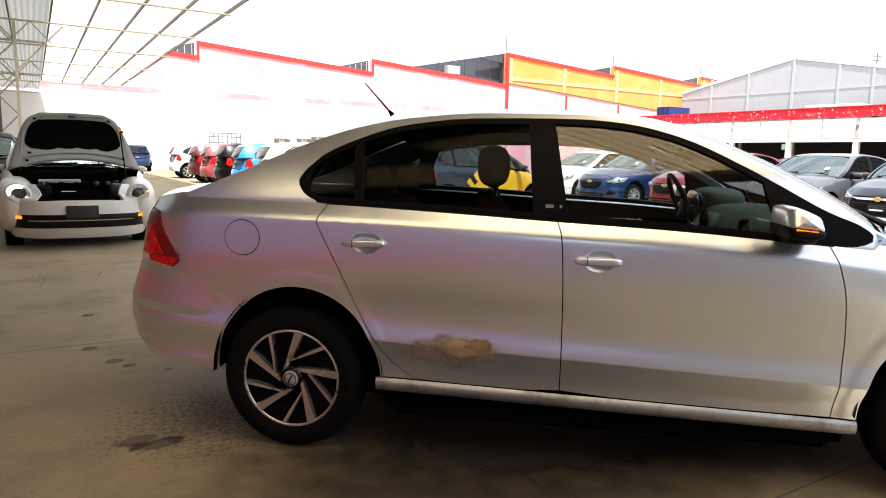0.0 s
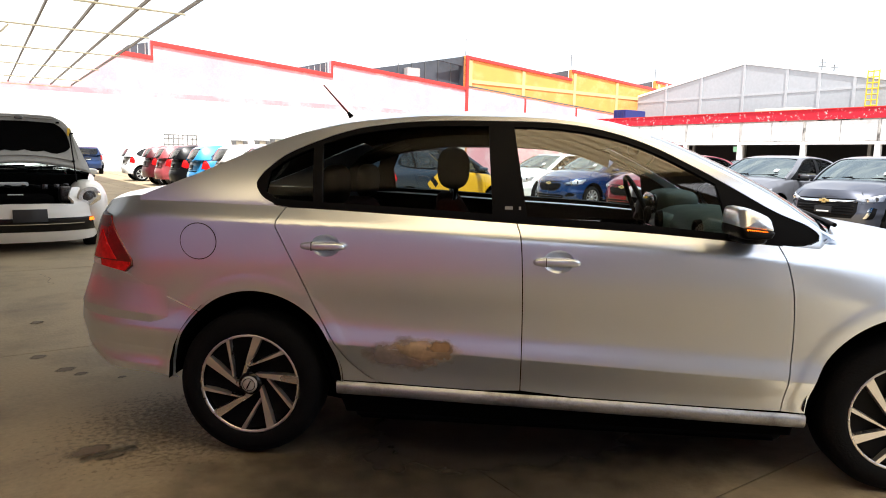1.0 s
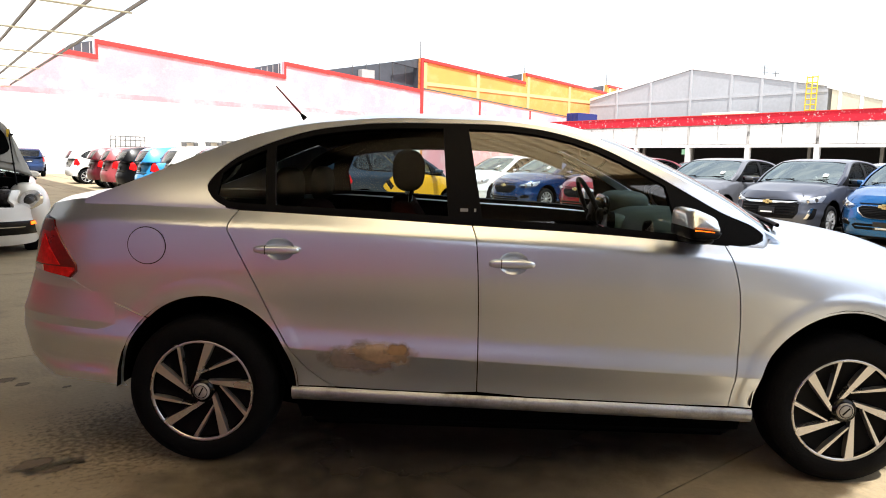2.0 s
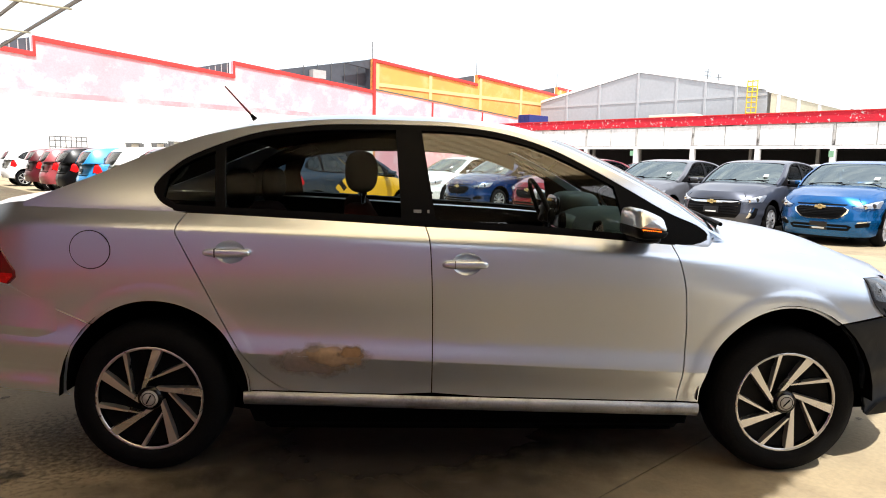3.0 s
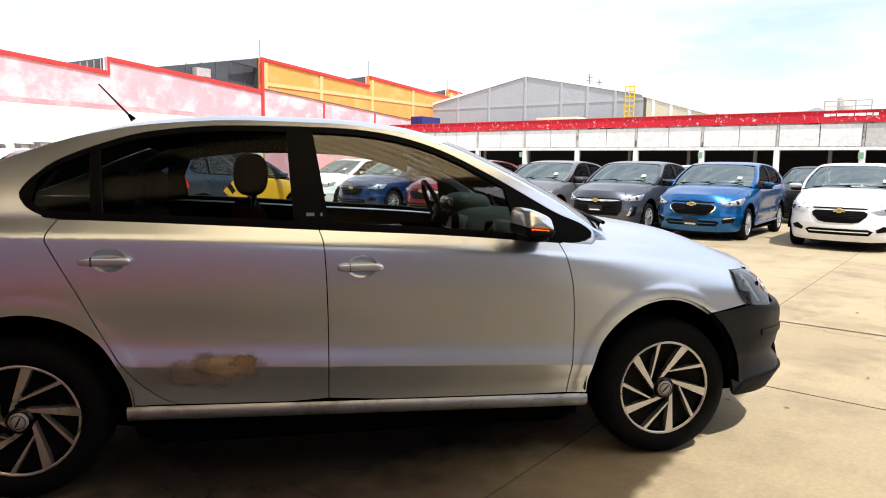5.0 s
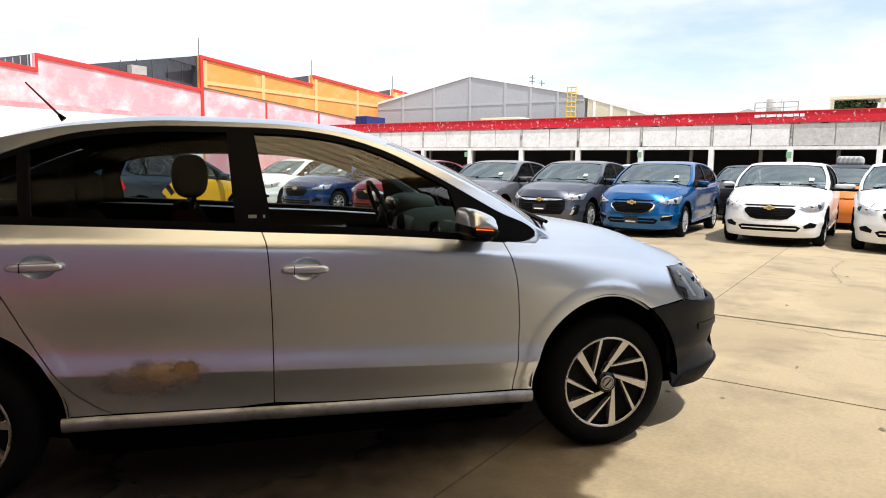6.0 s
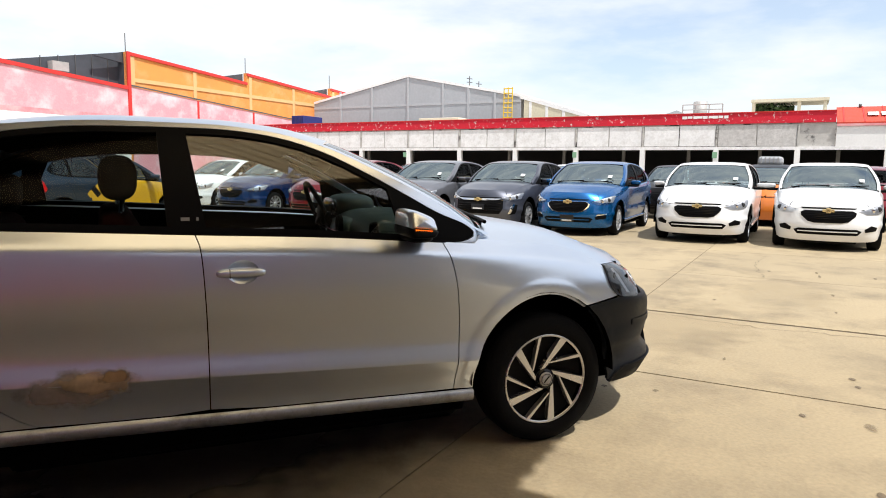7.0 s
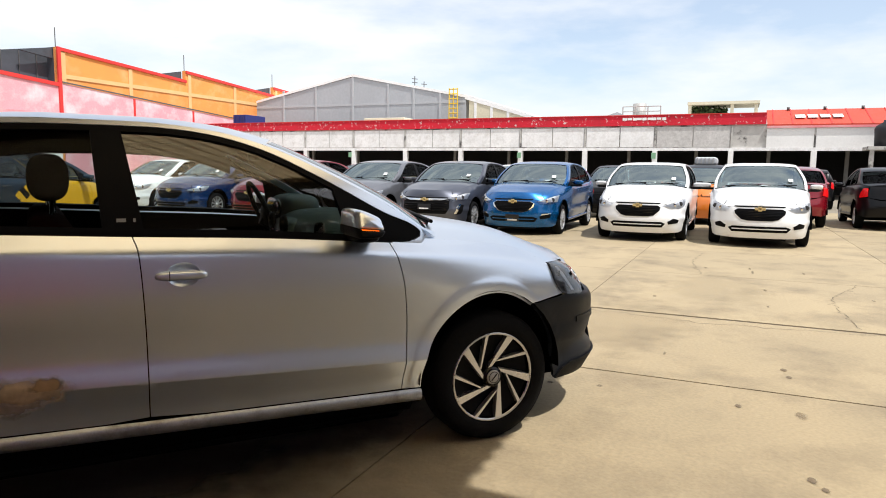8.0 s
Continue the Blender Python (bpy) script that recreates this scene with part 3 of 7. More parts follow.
def wheel(parent, m, kind, right, r=0.302):
    """A wheel: tyre, rim and spokes, its outer face towards -y."""
    key = (kind, round(r, 3))
    if key not in WHEELS:
        w = empty("wheel")
        R, q = r, r / 0.302 * 0.205
        revolve("tyre", [(0.17, q), (0.175, q + 0.03), (0.165, R - 0.015), (0.13, R), (0.03, R), (-0.004, R - 0.012), (-0.018, R - 0.05), (-0.016, q + 0.018), (-0.006, q + 0.002), (0.01, q - 0.004)], RUBBER, w, n=48)
        steel = kind == "steel"
        revolve("rim", [(-0.008, q + 0.004), (-0.012, q - 0.002), (-0.004, q - 0.007)], MACHINED if kind == "swirl" else ALLOY, w, n=40, label="bright rim lip")
        revolve("rim_barrel", [(-0.004, q - 0.007), (0.05, q - 0.018), (0.14, q - 0.02), (0.14, 0.03)], GLOSS_BLACK if kind == "swirl" else ALLOY, w, n=40)
        revolve("brake_disc", [(0.07, 0.0), (0.07, 0.13), (0.085, 0.13)], STEEL_DARK, w, n=32)
        if kind == "swirl":
            revolve("rim_well", [(0.035, 0.02), (0.03, 0.10), (0.012, q - 0.012)], BLACK_PLASTIC, w, n=40)
            for k in range(5):
                for wide in (1, 0):
                    a = 2 * math.pi * k / 5 + (0 if wide else 0.61)
                    r0, r1 = (0.030, q - 0.006) if wide else (0.052, q - 0.006)
                    w0, w1 = (0.012, 0.036) if wide else (0.006, 0.016)
                    off0, off1 = (0.033, -0.004) if wide else (0.054, 0.002)
                    bm = bmesh.new()
                    ca, sa = math.cos(a), math.sin(a)
                    pl = lambda d, o, y: (d * ca - o * sa, y, d * sa + o * ca)
                    low = [bm.verts.new(pl(d, o, 0.02)) for d, o in ((r0, off0 - w0 / 2 - 0.003), (r1, off1 - w1 / 2 - 0.003), (r1, off1 + w1 / 2 + 0.003), (r0, off0 + w0 / 2 + 0.003))]
                    hi = [bm.verts.new(pl(d, o, y)) for d, o, y in ((r0, off0 - w0 / 2, 0.000), (r1, off1 - w1 / 2, -0.008), (r1, off1 + w1 / 2, -0.008), (r0, off0 + w0 / 2, 0.000))]
                    bm.faces.new(hi)
                    for i in range(4):
                        bm.faces.new((low[i], low[(i + 1) % 4], hi[(i + 1) % 4], hi[i]))
                    part("spoke", bm, MACHINED, w)
            revolve("hub_cap", [(0.004, 0.05), (-0.008, 0.045), (-0.012, 0.036)], GLOSS_BLACK, w, n=28)
            revolve("badge", [(-0.010, 0.034), (-0.016, 0.030), (-0.017, 0.0)], STEEL, w, n=28, label="round metal badge")
            revolve("badge_ring", [(-0.0165, 0.027), (-0.019, 0.0255), (-0.0165, 0.024)], GLOSS_BLACK, w, n=24)
            rod("badge_bar", (-0.018, -0.0175, 0.006), (0.018, -0.0175, -0.006), 0.003, GLOSS_BLACK, w, n=5)
        else:
            revolve("rim_well", [(0.05, 0.02), (0.045, 0.10), (0.02, q - 0.012)], BLACK_PLASTIC, w, n=32)
            n = 10 if kind == "alloy" else 7
            for k in range(n):
                a = 2 * math.pi * k / n + 0.2
                ca, sa = math.cos(a), math.sin(a)
                bm = bmesh.new()
                pl = lambda d, o, y: (d * ca - o * sa, y, d * sa + o * ca)
                w0, w1 = 0.012, 0.018 if kind == "alloy" else 0.035
                low = [bm.verts.new(pl(d, o, 0.03)) for d, o in ((0.03, -w0), (q - 0.006, -w1), (q - 0.006, w1), (0.03, w0))]
                hi = [bm.verts.new(pl(d, o, y)) for d, o, y in ((0.03, -w0, -0.002), (q - 0.006, -w1 * 0.7, -0.006), (q - 0.006, w1 * 0.7, -0.006), (0.03, w0, -0.002))]
                bm.faces.new(hi)
                for i in range(4):
                    bm.faces.new((low[i], low[(i + 1) % 4], hi[(i + 1) % 4], hi[i]))
                part("spoke", bm, ALLOY, w)
            revolve("hub_cap", [(0.01, 0.05), (-0.006, 0.045), (-0.010, 0.0)], ALLOY, w, n=20)
        WHEELS[key] = [(o.name.split(".")[0], o.data, o.matrix_local.copy(), o.get("label", "")) for o in w.children]
        for o in list(w.children):
            bpy.data.objects.remove(o)
        bpy.data.objects.remove(w)
    items = WHEELS[key]
    w = None
    for name, me, ml, lab in items:
        if name == "tyre":
            w = new("wheel", me)
            w.parent = parent
            w.matrix_local = m if right else m @ pose(0, 0, 0, 0, 0, 180)
            tagged(w, "black tyre with its wheel")
    for name, me, ml, lab in items:
        if name != "tyre":
            o = new(name, me)
            o.parent = w
            o.matrix_local = ml
            if lab:
                tagged(o, lab)
    return w


def seat(parent, x, y, material, z=0.32, headrest=True, recline=0.18):
    s = blob("seat", (x - 0.26, y - 0.25, z), (x + 0.28, y + 0.25, z + 0.22), material, parent, 5)
    blob("backrest", (x - 0.30, y - 0.24, z + 0.10), (x - 0.14, y + 0.24, z + 0.74), material, parent, 4, lean=recline)
    if headrest:
        h = blob("headrest", (x - 0.318 - recline * 0.75, y - 0.14, z + 0.785), (x - 0.176 - recline * 0.75, y + 0.14, z + 0.968), SEAT, parent, 2.6)
        for dy in (-0.055, 0.055):
            rod("headrest_post", (x - 0.25 - recline * 0.72, y + dy, z + 0.66), (x - 0.235 - recline * 0.72, y + dy, z + 0.84), 0.007, CHROME, parent)
    return s


def seg_glass(sh, xs_lo, xs_hi, dlo_top, dlo_bot, n=10):
    """A pane between two upright edges given as (x at the bottom, x at the top), inside the window opening."""
    a = np.linspace(0, 1, n)
    bot = [(xs_lo[0] + (xs_hi[0] - xs_lo[0]) * t) for t in a]
    top = [(xs_lo[1] + (xs_hi[1] - xs_lo[1]) * t) for t in a]
    return [(x, float(dlo_bot(x))) for x in bot] + [(x, float(dlo_top(x))) for x in top[::-1]]


def make_car(name, m, colour, label, category="car", shell=None, front="plain", rear="plain", wheels="alloy", cabin=SEAT, step=0.09, glass_side=GLASS_TINT, glass_rear=None, glass_far=None, dlo=None, roof=None, bumper=None, sill=None, group="", detail=False, hatch=False, bonnet=True, r=0.302, door_colour=None):
    """A whole car in pose m: body panels, glass, lamps, wheels and cabin. Returns the thing and its shell."""
    sh = shell or Shell()
    car = empty(name, m)
    tagged(car, label, category, group)
    roof, bumper, sill = roof or colour, bumper or colour, sill or colour
    glass_rear = glass_rear or glass_side
    xe, xr, wb = sh.xf, sh.xr, sh.wb
    k = 0.0022
    d = dlo or dict(
        bottom=[(0.036, 1.108), (0.060, 1.076), (0.105, 1.051), (0.168, 1.036), (0.62, 1.02), (1.06, 1.0), (1.5, 0.982), (1.83, 0.958), (2.03, 0.946), (2.10, 0.945), (2.155, 0.952), (2.184, 0.966)],
        top=[(2.190, 0.985), (2.176, 1.0), (2.133, 1.026), (2.053, 1.057), (1.985, 1.090), (1.862, 1.160), (1.742, 1.226), (1.57, 1.310), (1.396, 1.364), (1.219, 1.389), (1.029, 1.394), (0.729, 1.390), (0.55, 1.374), (0.375, 1.340), (0.167, 1.256), (0.078, 1.190), (0.043, 1.150), (0.032, 1.128)],
        panes=[((0.072, 0.085), (0.27, 0.25), 0), ((0.305, 0.285), (0.975, 0.945), 0), ((1.105, 1.045), (1.86, 1.815), 1)],
        tip=[(2.085, 0.9425), (2.12, 0.9435), (2.157, 0.950), (2.187, 0.964)])
    if detail:
        d.update(headlamp=[(3.0, 0.806), (2.992, 0.658)], lamp_in=(0.70, 0.650), nose=([0, 0.48, 0.57, 0.62, 0.70, 0.82, 0.92, 1.3], [0.715, 0.722, 0.758, 0.776, 0.793, 0.803, 0.808, 0.83]))
    bot, top = smooth_line(d["bottom"], 4), smooth_line(d["top"], 4)
    fdoor = d.get("fdoor", [(2.035, 0.946), (2.066, 0.866), (2.091, 0.753), (2.106, 0.565), (2.097, 0.40), (2.09, 0.311)])
    bline = d.get("bline", [(1.067, 1.0), (1.087, 0.921), (1.10, 0.659), (1.103, 0.340)])
    rdoor = d.get("rdoor", [(0.164, 1.036), (0.129, 0.974), (0.150, 0.92), (0.222, 0.780), (0.312, 0.590), (0.405, 0.450), (0.48, 0.380), (0.545, 0.344)])
    lamp_r = d.get("lamp_r", [(-0.73, 0.985), (-0.685, 0.975), (-0.60, 0.89), (-0.512, 0.80), (-0.510, 0.775), (-0.545, 0.748), (-0.68, 0.765)])
    sl = lambda x: 0.354 - 0.0215 * x
    A0 = arch_line(sh, 0, -2, 182, 44)
    A1 = arch_line(sh, 1, -2, 182, 44)
    cut_z = sh.arches[0][1] + sh.az * math.sqrt(1 - ((-0.20 - sh.arches[0][0]) / sh.ax) ** 2)
    beltpts = lambda a, b, n=10, up=0.0: [(x, float(sh.belt(x)) + up) for x in np.linspace(a, b, n)]
    fd = smooth_line(fdoor, 5)
    bl = smooth_line(bline, 4)
    rd = smooth_line(rdoor, 5)
    hood_x0, hood_x1 = d.get("hood", (2.19 if detail else 2.25, xe - 0.15))
    hood_bow = 0.28 if detail else 0.22
    cr = sh.creases() if detail else []
    hnd = d.get("handles", [(0.325, 0.893), (1.22, 0.862)])
    hole = lambda i: [[(hnd[i][0] + 0.008 + 0.058 * math.cos(a), hnd[i][1] + 0.044 * math.sin(a)) for a in np.linspace(0, 2 * math.pi, 28, endpoint=False)]] if detail else []
    for sg in (1, -1):
        fl = sg < 0
        S, H = sh.side(sg), sh.house(sg)

        def H_low(x, z, H=H, sg=sg):
            """The cabin side, tucked in under the wing at the foot of the windscreen pillar."""
            p_ = np.array(H(x, z))
            w_ = np.clip((np.asarray(x, float) - 2.19) / 0.06, 0, 1) if detail else 0.0
            p_[:, 1] += sg * 0.03 * w_ * w_ * (3 - 2 * w_)
            return p_

        # doors
        front_door = sheet("front_door", beltpts(1.067, 2.035) + fd[1:] + [(x, sl(x)) for x in np.linspace(2.09, 1.103, 6)[1:-1]] + bl[::-1][:-1], S, door_colour or colour, car, step=step, gap=k, lines=cr, holes=hole(1), flip=not fl)
        rear_door = sheet("rear_door", beltpts(rdoor[0][0], 1.067) + bl[1:] + [(x, sl(x)) for x in np.linspace(1.103, 0.545, 5)[1:-1]] + rd[::-1][:-1], S, door_colour or colour, car, step=step, gap=k, lines=cr, holes=hole(0), flip=not fl)
        # rear quarter
        bs_x, bs_z = d.get("rear_seam", (-0.485, 0.722))
        xq = xr + 0.17
        quarter = rd[::-1] + beltpts(rdoor[0][0], xq, 14, 0.0045)[1:] + [(xq, lamp_r[0][1])] + lamp_r[1:6] + [(bs_x, bs_z - 0.005), (-0.20, cut_z)] + [q for q in A0[::-1] if q[0] > -0.195] + [(0.40, sl(0.4))]
        toS = lambda P: [(float(sh.sx(x)), z) for x, z in P]
        sheet("rear_quarter", toS(quarter), lambda q_, z_, g=sg: sh.skin(g * q_, z_), colour, car, step=step, gap=k, lines=[toS(w) for w in cr], flip=fl)
        if not hatch:
            xs = np.linspace(-0.40, xr + 0.12, 12)
            strip("boot_shoulder", [sh.skin(sg * sh.sx(xs), sh.belt(xs) - 0.001), sh.skin(sg * sh.sx(xs), sh.belt(xs) + 0.02)], colour, car, flip=fl)
        # front wing
        hl = d.get("headlamp", [(2.955, 0.825), (3.03, 0.668)])
        wing = [q for q in fd[::-1]] + beltpts(2.06, hl[0][0], 12, 0.0)[1:] + [(hl[0][0] + 0.001, hl[0][1]), (hl[1][0], hl[1][1]), (wb + 0.20, 0.632)] + [q for q in A1 if q[0] < wb + 0.19] + [(2.16, sl(2.16))]
        wing = [(x, min(z, float(sh.belt(x)))) if x > 2.05 else (x, z) for x, z in wing]
        sheet("front_wing", wing, S, colour, car, step=step, gap=k, lines=cr, flip=not fl)
        xs = np.linspace(2.05, hood_x1, 40)
        rise = np.clip((xs - 2.13) / 0.06, 0.06, 1) if detail else 1.0
        strip("wing_top", [sh.skin(sg * sh.sx(xs), sh.belt(xs) + dz) for dz in (-0.0024, 0.004 * rise, 0.012 * rise, 0.02 * rise)], colour, car, flip=not fl)
        # sill
        xs = np.linspace(0.372, 2.178, 26)
        rows = []
        for dz, o_ in ((-0.002, 0.004), (-0.006, 0.014), (-0.022, 0.019), (-0.040, 0.016), (-0.054, 0.006), (-0.060, -0.03)):
            p_ = sh.skin(sg * sh.sx(xs), np.full(26, 0.31), o_)
            p_[:, 2] = sl(xs) + dz
            rows.append(p_)
        strip("sill", rows, sill, car, "sill strip in body colour", flip=not fl)
        sheet("underside_panel", [(x, sl(x) - 0.05) for x in np.linspace(0.385, 2.175, 8)] + [(x, 0.17) for x in np.linspace(2.12, 0.44, 8)], sh.side(sg, -0.05), BLACK_PLASTIC, car, step=0.15, depth=0.02, flip=fl)
        # cabin side, window frame and panes
        x0g, x1g = d.get("house", (-0.46, 2.26))
        x2g = x1g + 0.06
        tl = [(x, float(sh.top(x))) for x in np.linspace(x0g, x1g, 34)] + [(x, float(sh.top(x1g)) + (float(sh.belt(x2g)) + 0.0045 - float(sh.top(x1g))) * (x - x1g) / 0.06) for x in np.linspace(x1g, x2g, 6)[1:]]
        if "tip" in d:
            fr = [(x, float(sh.belt(x)) + 0.0005) for x in np.linspace(x2g, 2.09, 8)] + d["tip"]
        else:
            fr = [(x, float(sh.belt(x)) + 0.003) for x in np.linspace(x2g, 2.13, 6)] + [d.get("sail", (2.04, 0.9475)), (2.102, 0.9503)]
        sheet("cabin_side", tl + fr + top + bot[: max(2, len(bot) // 3)][0:1] + [q for q in bot if q[0] < rdoor[0][0]][1:] + beltpts(rdoor[0][0], x0g, 26, 0.0006), H_low, roof if not hatch else colour, car, step=step * 0.7, depth=0.01, flip=fl)
        rim_ = bot + top
        ft, fb = pchip(sorted(top)), pchip(sorted(bot))
        panes = []
        for lo, hi, is_front in d["panes"]:
            gl = shrink(seg_glass(sh, lo, hi, lambda x: ft(x) - 0.022, lambda x: fb(x) + 0.026), 0.001)
            panes.append((gl, is_front))
        sheet("window_frame", rim_, sh.house(sg, -0.004), BLACK_PLASTIC, car, holes=[g for g, _ in panes], step=step * 0.7, depth=0.02, flip=fl)
        for gl, is_front in panes:
            g_ = (glass_side if is_front else glass_rear) if sg > 0 or glass_far is None else glass_far
            sheet("side_window", shrink(gl, -0.006), sh.house(sg, -0.012), g_, car, step=0.12, depth=0, flip=fl)
        # door handles with their hollows
        for hx, hz in d.get("handles", [(0.325, 0.893), (1.22, 0.862)]):
            y = float(sh.skin([sh.sx(hx)], [hz])[0][1]) * sg
            dr = 1 if sg > 0 else -1
            if detail:
                a_ = np.linspace(0, 2 * math.pi, 29)
                rows = []
                for f in (1.0, 0.9, 0.75, 0.5, 0.25, 0.02):
                    px_, pz_ = hx + 0.008 + 0.058 * f * np.cos(a_), hz + 0.044 * f * np.sin(a_)
                    rows.append(sh.skin(sg * sh.sx(px_), pz_, -0.016 * (1 - f**4)))
                strip("handle_recess", rows, SILVER, rear_door if hx < 1 else front_door, "hollow behind the handle", flip=not fl)
            hb = blob("handle", (hx - 0.088, dr * y - 0.034 * dr if dr > 0 else dr * y + 0.004, hz - 0.017), (hx + 0.088, dr * y - 0.004 if dr > 0 else dr * y + 0.030, hz + 0.015), colour, rear_door if hx < 1 else front_door, 3.4, label="long pull handle in body colour")
            if detail:
                box("handle_joint", (hx - 0.0415, dr * y - 0.0345 * dr - 0.002, hz - 0.0172), (hx - 0.039, dr * y - 0.0345 * dr + 0.022, hz + 0.0152), BLACK_PLASTIC, hb)
        # mirrors
        mx, my, mz = d.get("mirror", (1.855, 0.955, 1.037))
        if detail:
            def pod(name, pts, material, parent, label="", proud=0.0):
                c_ = np.mean(np.array(pts), 0)
                out_ = smooth_line(pts + pts[:1], 4)[:-1]
                rows_ = []
                for yy, f_ in ((0.848, 0.5), (0.852, 0.90), (0.90, 1.0), (1.01, 1.0), (1.035, 0.985), (1.052, 0.95), (1.063, 0.89), (1.071, 0.78), (1.076, 0.6), (1.079, 0.35), (1.08, 0.02)):
                    r_ = [(c_[0] + (x_ - c_[0]) * f_, -sg * (yy + (proud - 0.55 * (c_[1] + (z_ - c_[1]) * f_ - 1.02) if yy > 1 else 0)), c_[1] + (z_ - c_[1]) * f_) for x_, z_ in out_]
                    rows_.append(r_ + r_[:1])
                return strip(name, rows_, material, parent, label, flip=sg > 0)
            mir = pod("mirror", [(1.802, 1.024), (1.803, 1.060), (1.807, 1.086), (1.820, 1.096), (1.846, 1.092), (1.893, 1.072), (1.907, 1.060), (1.911, 1.045), (1.911, 1.018), (1.86, 1.020)], colour, car, "door mirror housing in body colour")
            pod("mirror_shell", [(1.801, 1.034), (1.84, 1.031), (1.912, 1.021), (1.911, 1.008), (1.893, 0.996), (1.84, 0.992), (1.808, 0.995), (1.801, 1.01)], BLACK_PLASTIC, mir, "black lower shell", 0.003)
            blob("mirror_foot", (1.85, min(-sg * 0.70, -sg * 0.93), 0.955), (1.96, max(-sg * 0.70, -sg * 0.93), 1.005), BLACK_PLASTIC, mir, 3.0)
            bm = bmesh.new()
            for q in range(10):
                x_ = 1.820 + 0.0068 * q
                box_bm((x_ - 0.002, -sg * 1.071 - 0.007, 1.0228 - 0.0006 * q), (x_ + 0.002, -sg * 1.071 + 0.007, 1.0278 - 0.0006 * q), 0, bm)
            part("indicator_strip", bm, AMBER, mir, "row of amber indicator lights")
        else:
            mir = blob("mirror", (mx - 0.074, -sg * my - 0.108, mz - 0.044), (mx + 0.052, -sg * my + 0.108, mz + 0.048), colour, car, 3.1, lean=-0.03, label="door mirror housing in body colour")
            blob("mirror_foot", (mx - 0.06, min(-sg * (my - 0.24), -sg * (my + 0.08)), mz - 0.085), (mx + 0.07, max(-sg * (my - 0.24), -sg * (my + 0.08)), mz - 0.035), BLACK_PLASTIC, mir, 3.0)
        # rear lamps
        ll = [(x, z) for x, z in lamp_r]
        x_tail = xr + 0.17
        tail = sheet("tail_lamp", [(float(sh.sx(x)), z) for x, z in ll[1:6]] + [(float(sh.sx(x_tail)) + 0.02, ll[4][1] + 0.01), (float(sh.sx(x_tail)), ll[0][1] - 0.01)], lambda s, z, g=sg: sh.skin(g * s, z, 0.006), DARK_RED_LENS if detail else RED_LENS, car, step=0.05, depth=0.03, flip=not fl, label="red tail lamp")
        if detail:
            lens = lambda nm, pts, material, o_, lab="": sheet(nm, [(float(sh.sx(x)), z) for x, z in pts], lambda s, z, g=sg: sh.skin(g * s, z, o_), material, tail, step=0.04, depth=0.004, flip=not fl, label=lab)
            lens("brake_lens", [(-0.722, 0.915), (-0.600, 0.797), (-0.778, 0.795)], RED_LENS, 0.009, "bright red brake lens")
            lens("lower_lens", [(-0.708, 0.791), (-0.520, 0.791), (-0.518, 0.780), (-0.550, 0.752), (-0.700, 0.766)], RED_LENS, 0.009, "bright red lower lens")
            lens("reversing_lens", [(-0.778, 0.789), (-0.714, 0.789), (-0.707, 0.767), (-0.776, 0.770)], LAMP_CHROME, 0.009, "pale reversing lens")
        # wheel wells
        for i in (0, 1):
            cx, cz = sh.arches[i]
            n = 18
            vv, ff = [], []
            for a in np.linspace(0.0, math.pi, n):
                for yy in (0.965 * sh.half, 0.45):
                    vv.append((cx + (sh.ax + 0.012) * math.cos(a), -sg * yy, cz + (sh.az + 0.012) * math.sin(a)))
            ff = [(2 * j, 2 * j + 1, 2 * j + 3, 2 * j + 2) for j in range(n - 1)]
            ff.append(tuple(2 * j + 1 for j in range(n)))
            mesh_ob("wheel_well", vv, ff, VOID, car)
        wy = sh.half - 0.068
        for i, wx in enumerate((0.0, wb)):
            wheel(car, pose(wx, -sg * wy, r, 0, 0 if sg < 0 else 0, 0) @ pose(0, 0, 0, 0, -65 if i else -81, 0), wheels, sg > 0, r)
    # near-black sheets added behind the gaps in place of the shade there
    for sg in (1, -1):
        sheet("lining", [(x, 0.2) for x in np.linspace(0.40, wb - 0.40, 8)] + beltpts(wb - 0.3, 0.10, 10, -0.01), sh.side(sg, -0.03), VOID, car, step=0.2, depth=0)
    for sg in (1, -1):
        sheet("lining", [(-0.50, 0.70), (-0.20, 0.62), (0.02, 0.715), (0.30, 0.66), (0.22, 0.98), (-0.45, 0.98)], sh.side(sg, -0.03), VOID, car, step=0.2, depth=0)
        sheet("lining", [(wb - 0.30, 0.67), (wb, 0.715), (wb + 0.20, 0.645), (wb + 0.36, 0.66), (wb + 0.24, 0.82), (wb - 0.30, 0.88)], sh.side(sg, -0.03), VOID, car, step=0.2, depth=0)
    if detail:
        # inner trim round the far windows
        tx = np.linspace(0.12, 1.62, 24)
        tz = pchip(sorted(d["top"]))
        sheet("roof_trim", [(x, float(tz(x)) + 0.004) for x in tx] + [(x, float(tz(x)) - 0.080) for x in tx[::-1]], sh.house(-1, -0.035), SEAT, car, step=0.08, depth=0.01, label="dark roof lining over the far windows")
        sheet("pillar_trim", [(0.02, 1.02), (0.354, 1.03), (0.338, 1.171), (0.388, 1.278), (0.46, 1.312), (0.42, 1.345), (0.17, 1.25), (0.04, 1.14)], sh.house(-1, -0.03), SEAT, car, holes=[[(0.146, 1.158), (0.262, 1.252), (0.25, 1.19), (0.222, 1.156)]], step=0.04, depth=0.01, label="dark pillar lining")
    # roof and screens
    rx0, rx1 = d.get("roof", (0.22, 1.56))
    g0, g1 = d.get("house", (-0.46, 2.26))
    sh.deck("roof", rx0, rx1, roof, car, nx=18, ny=20)
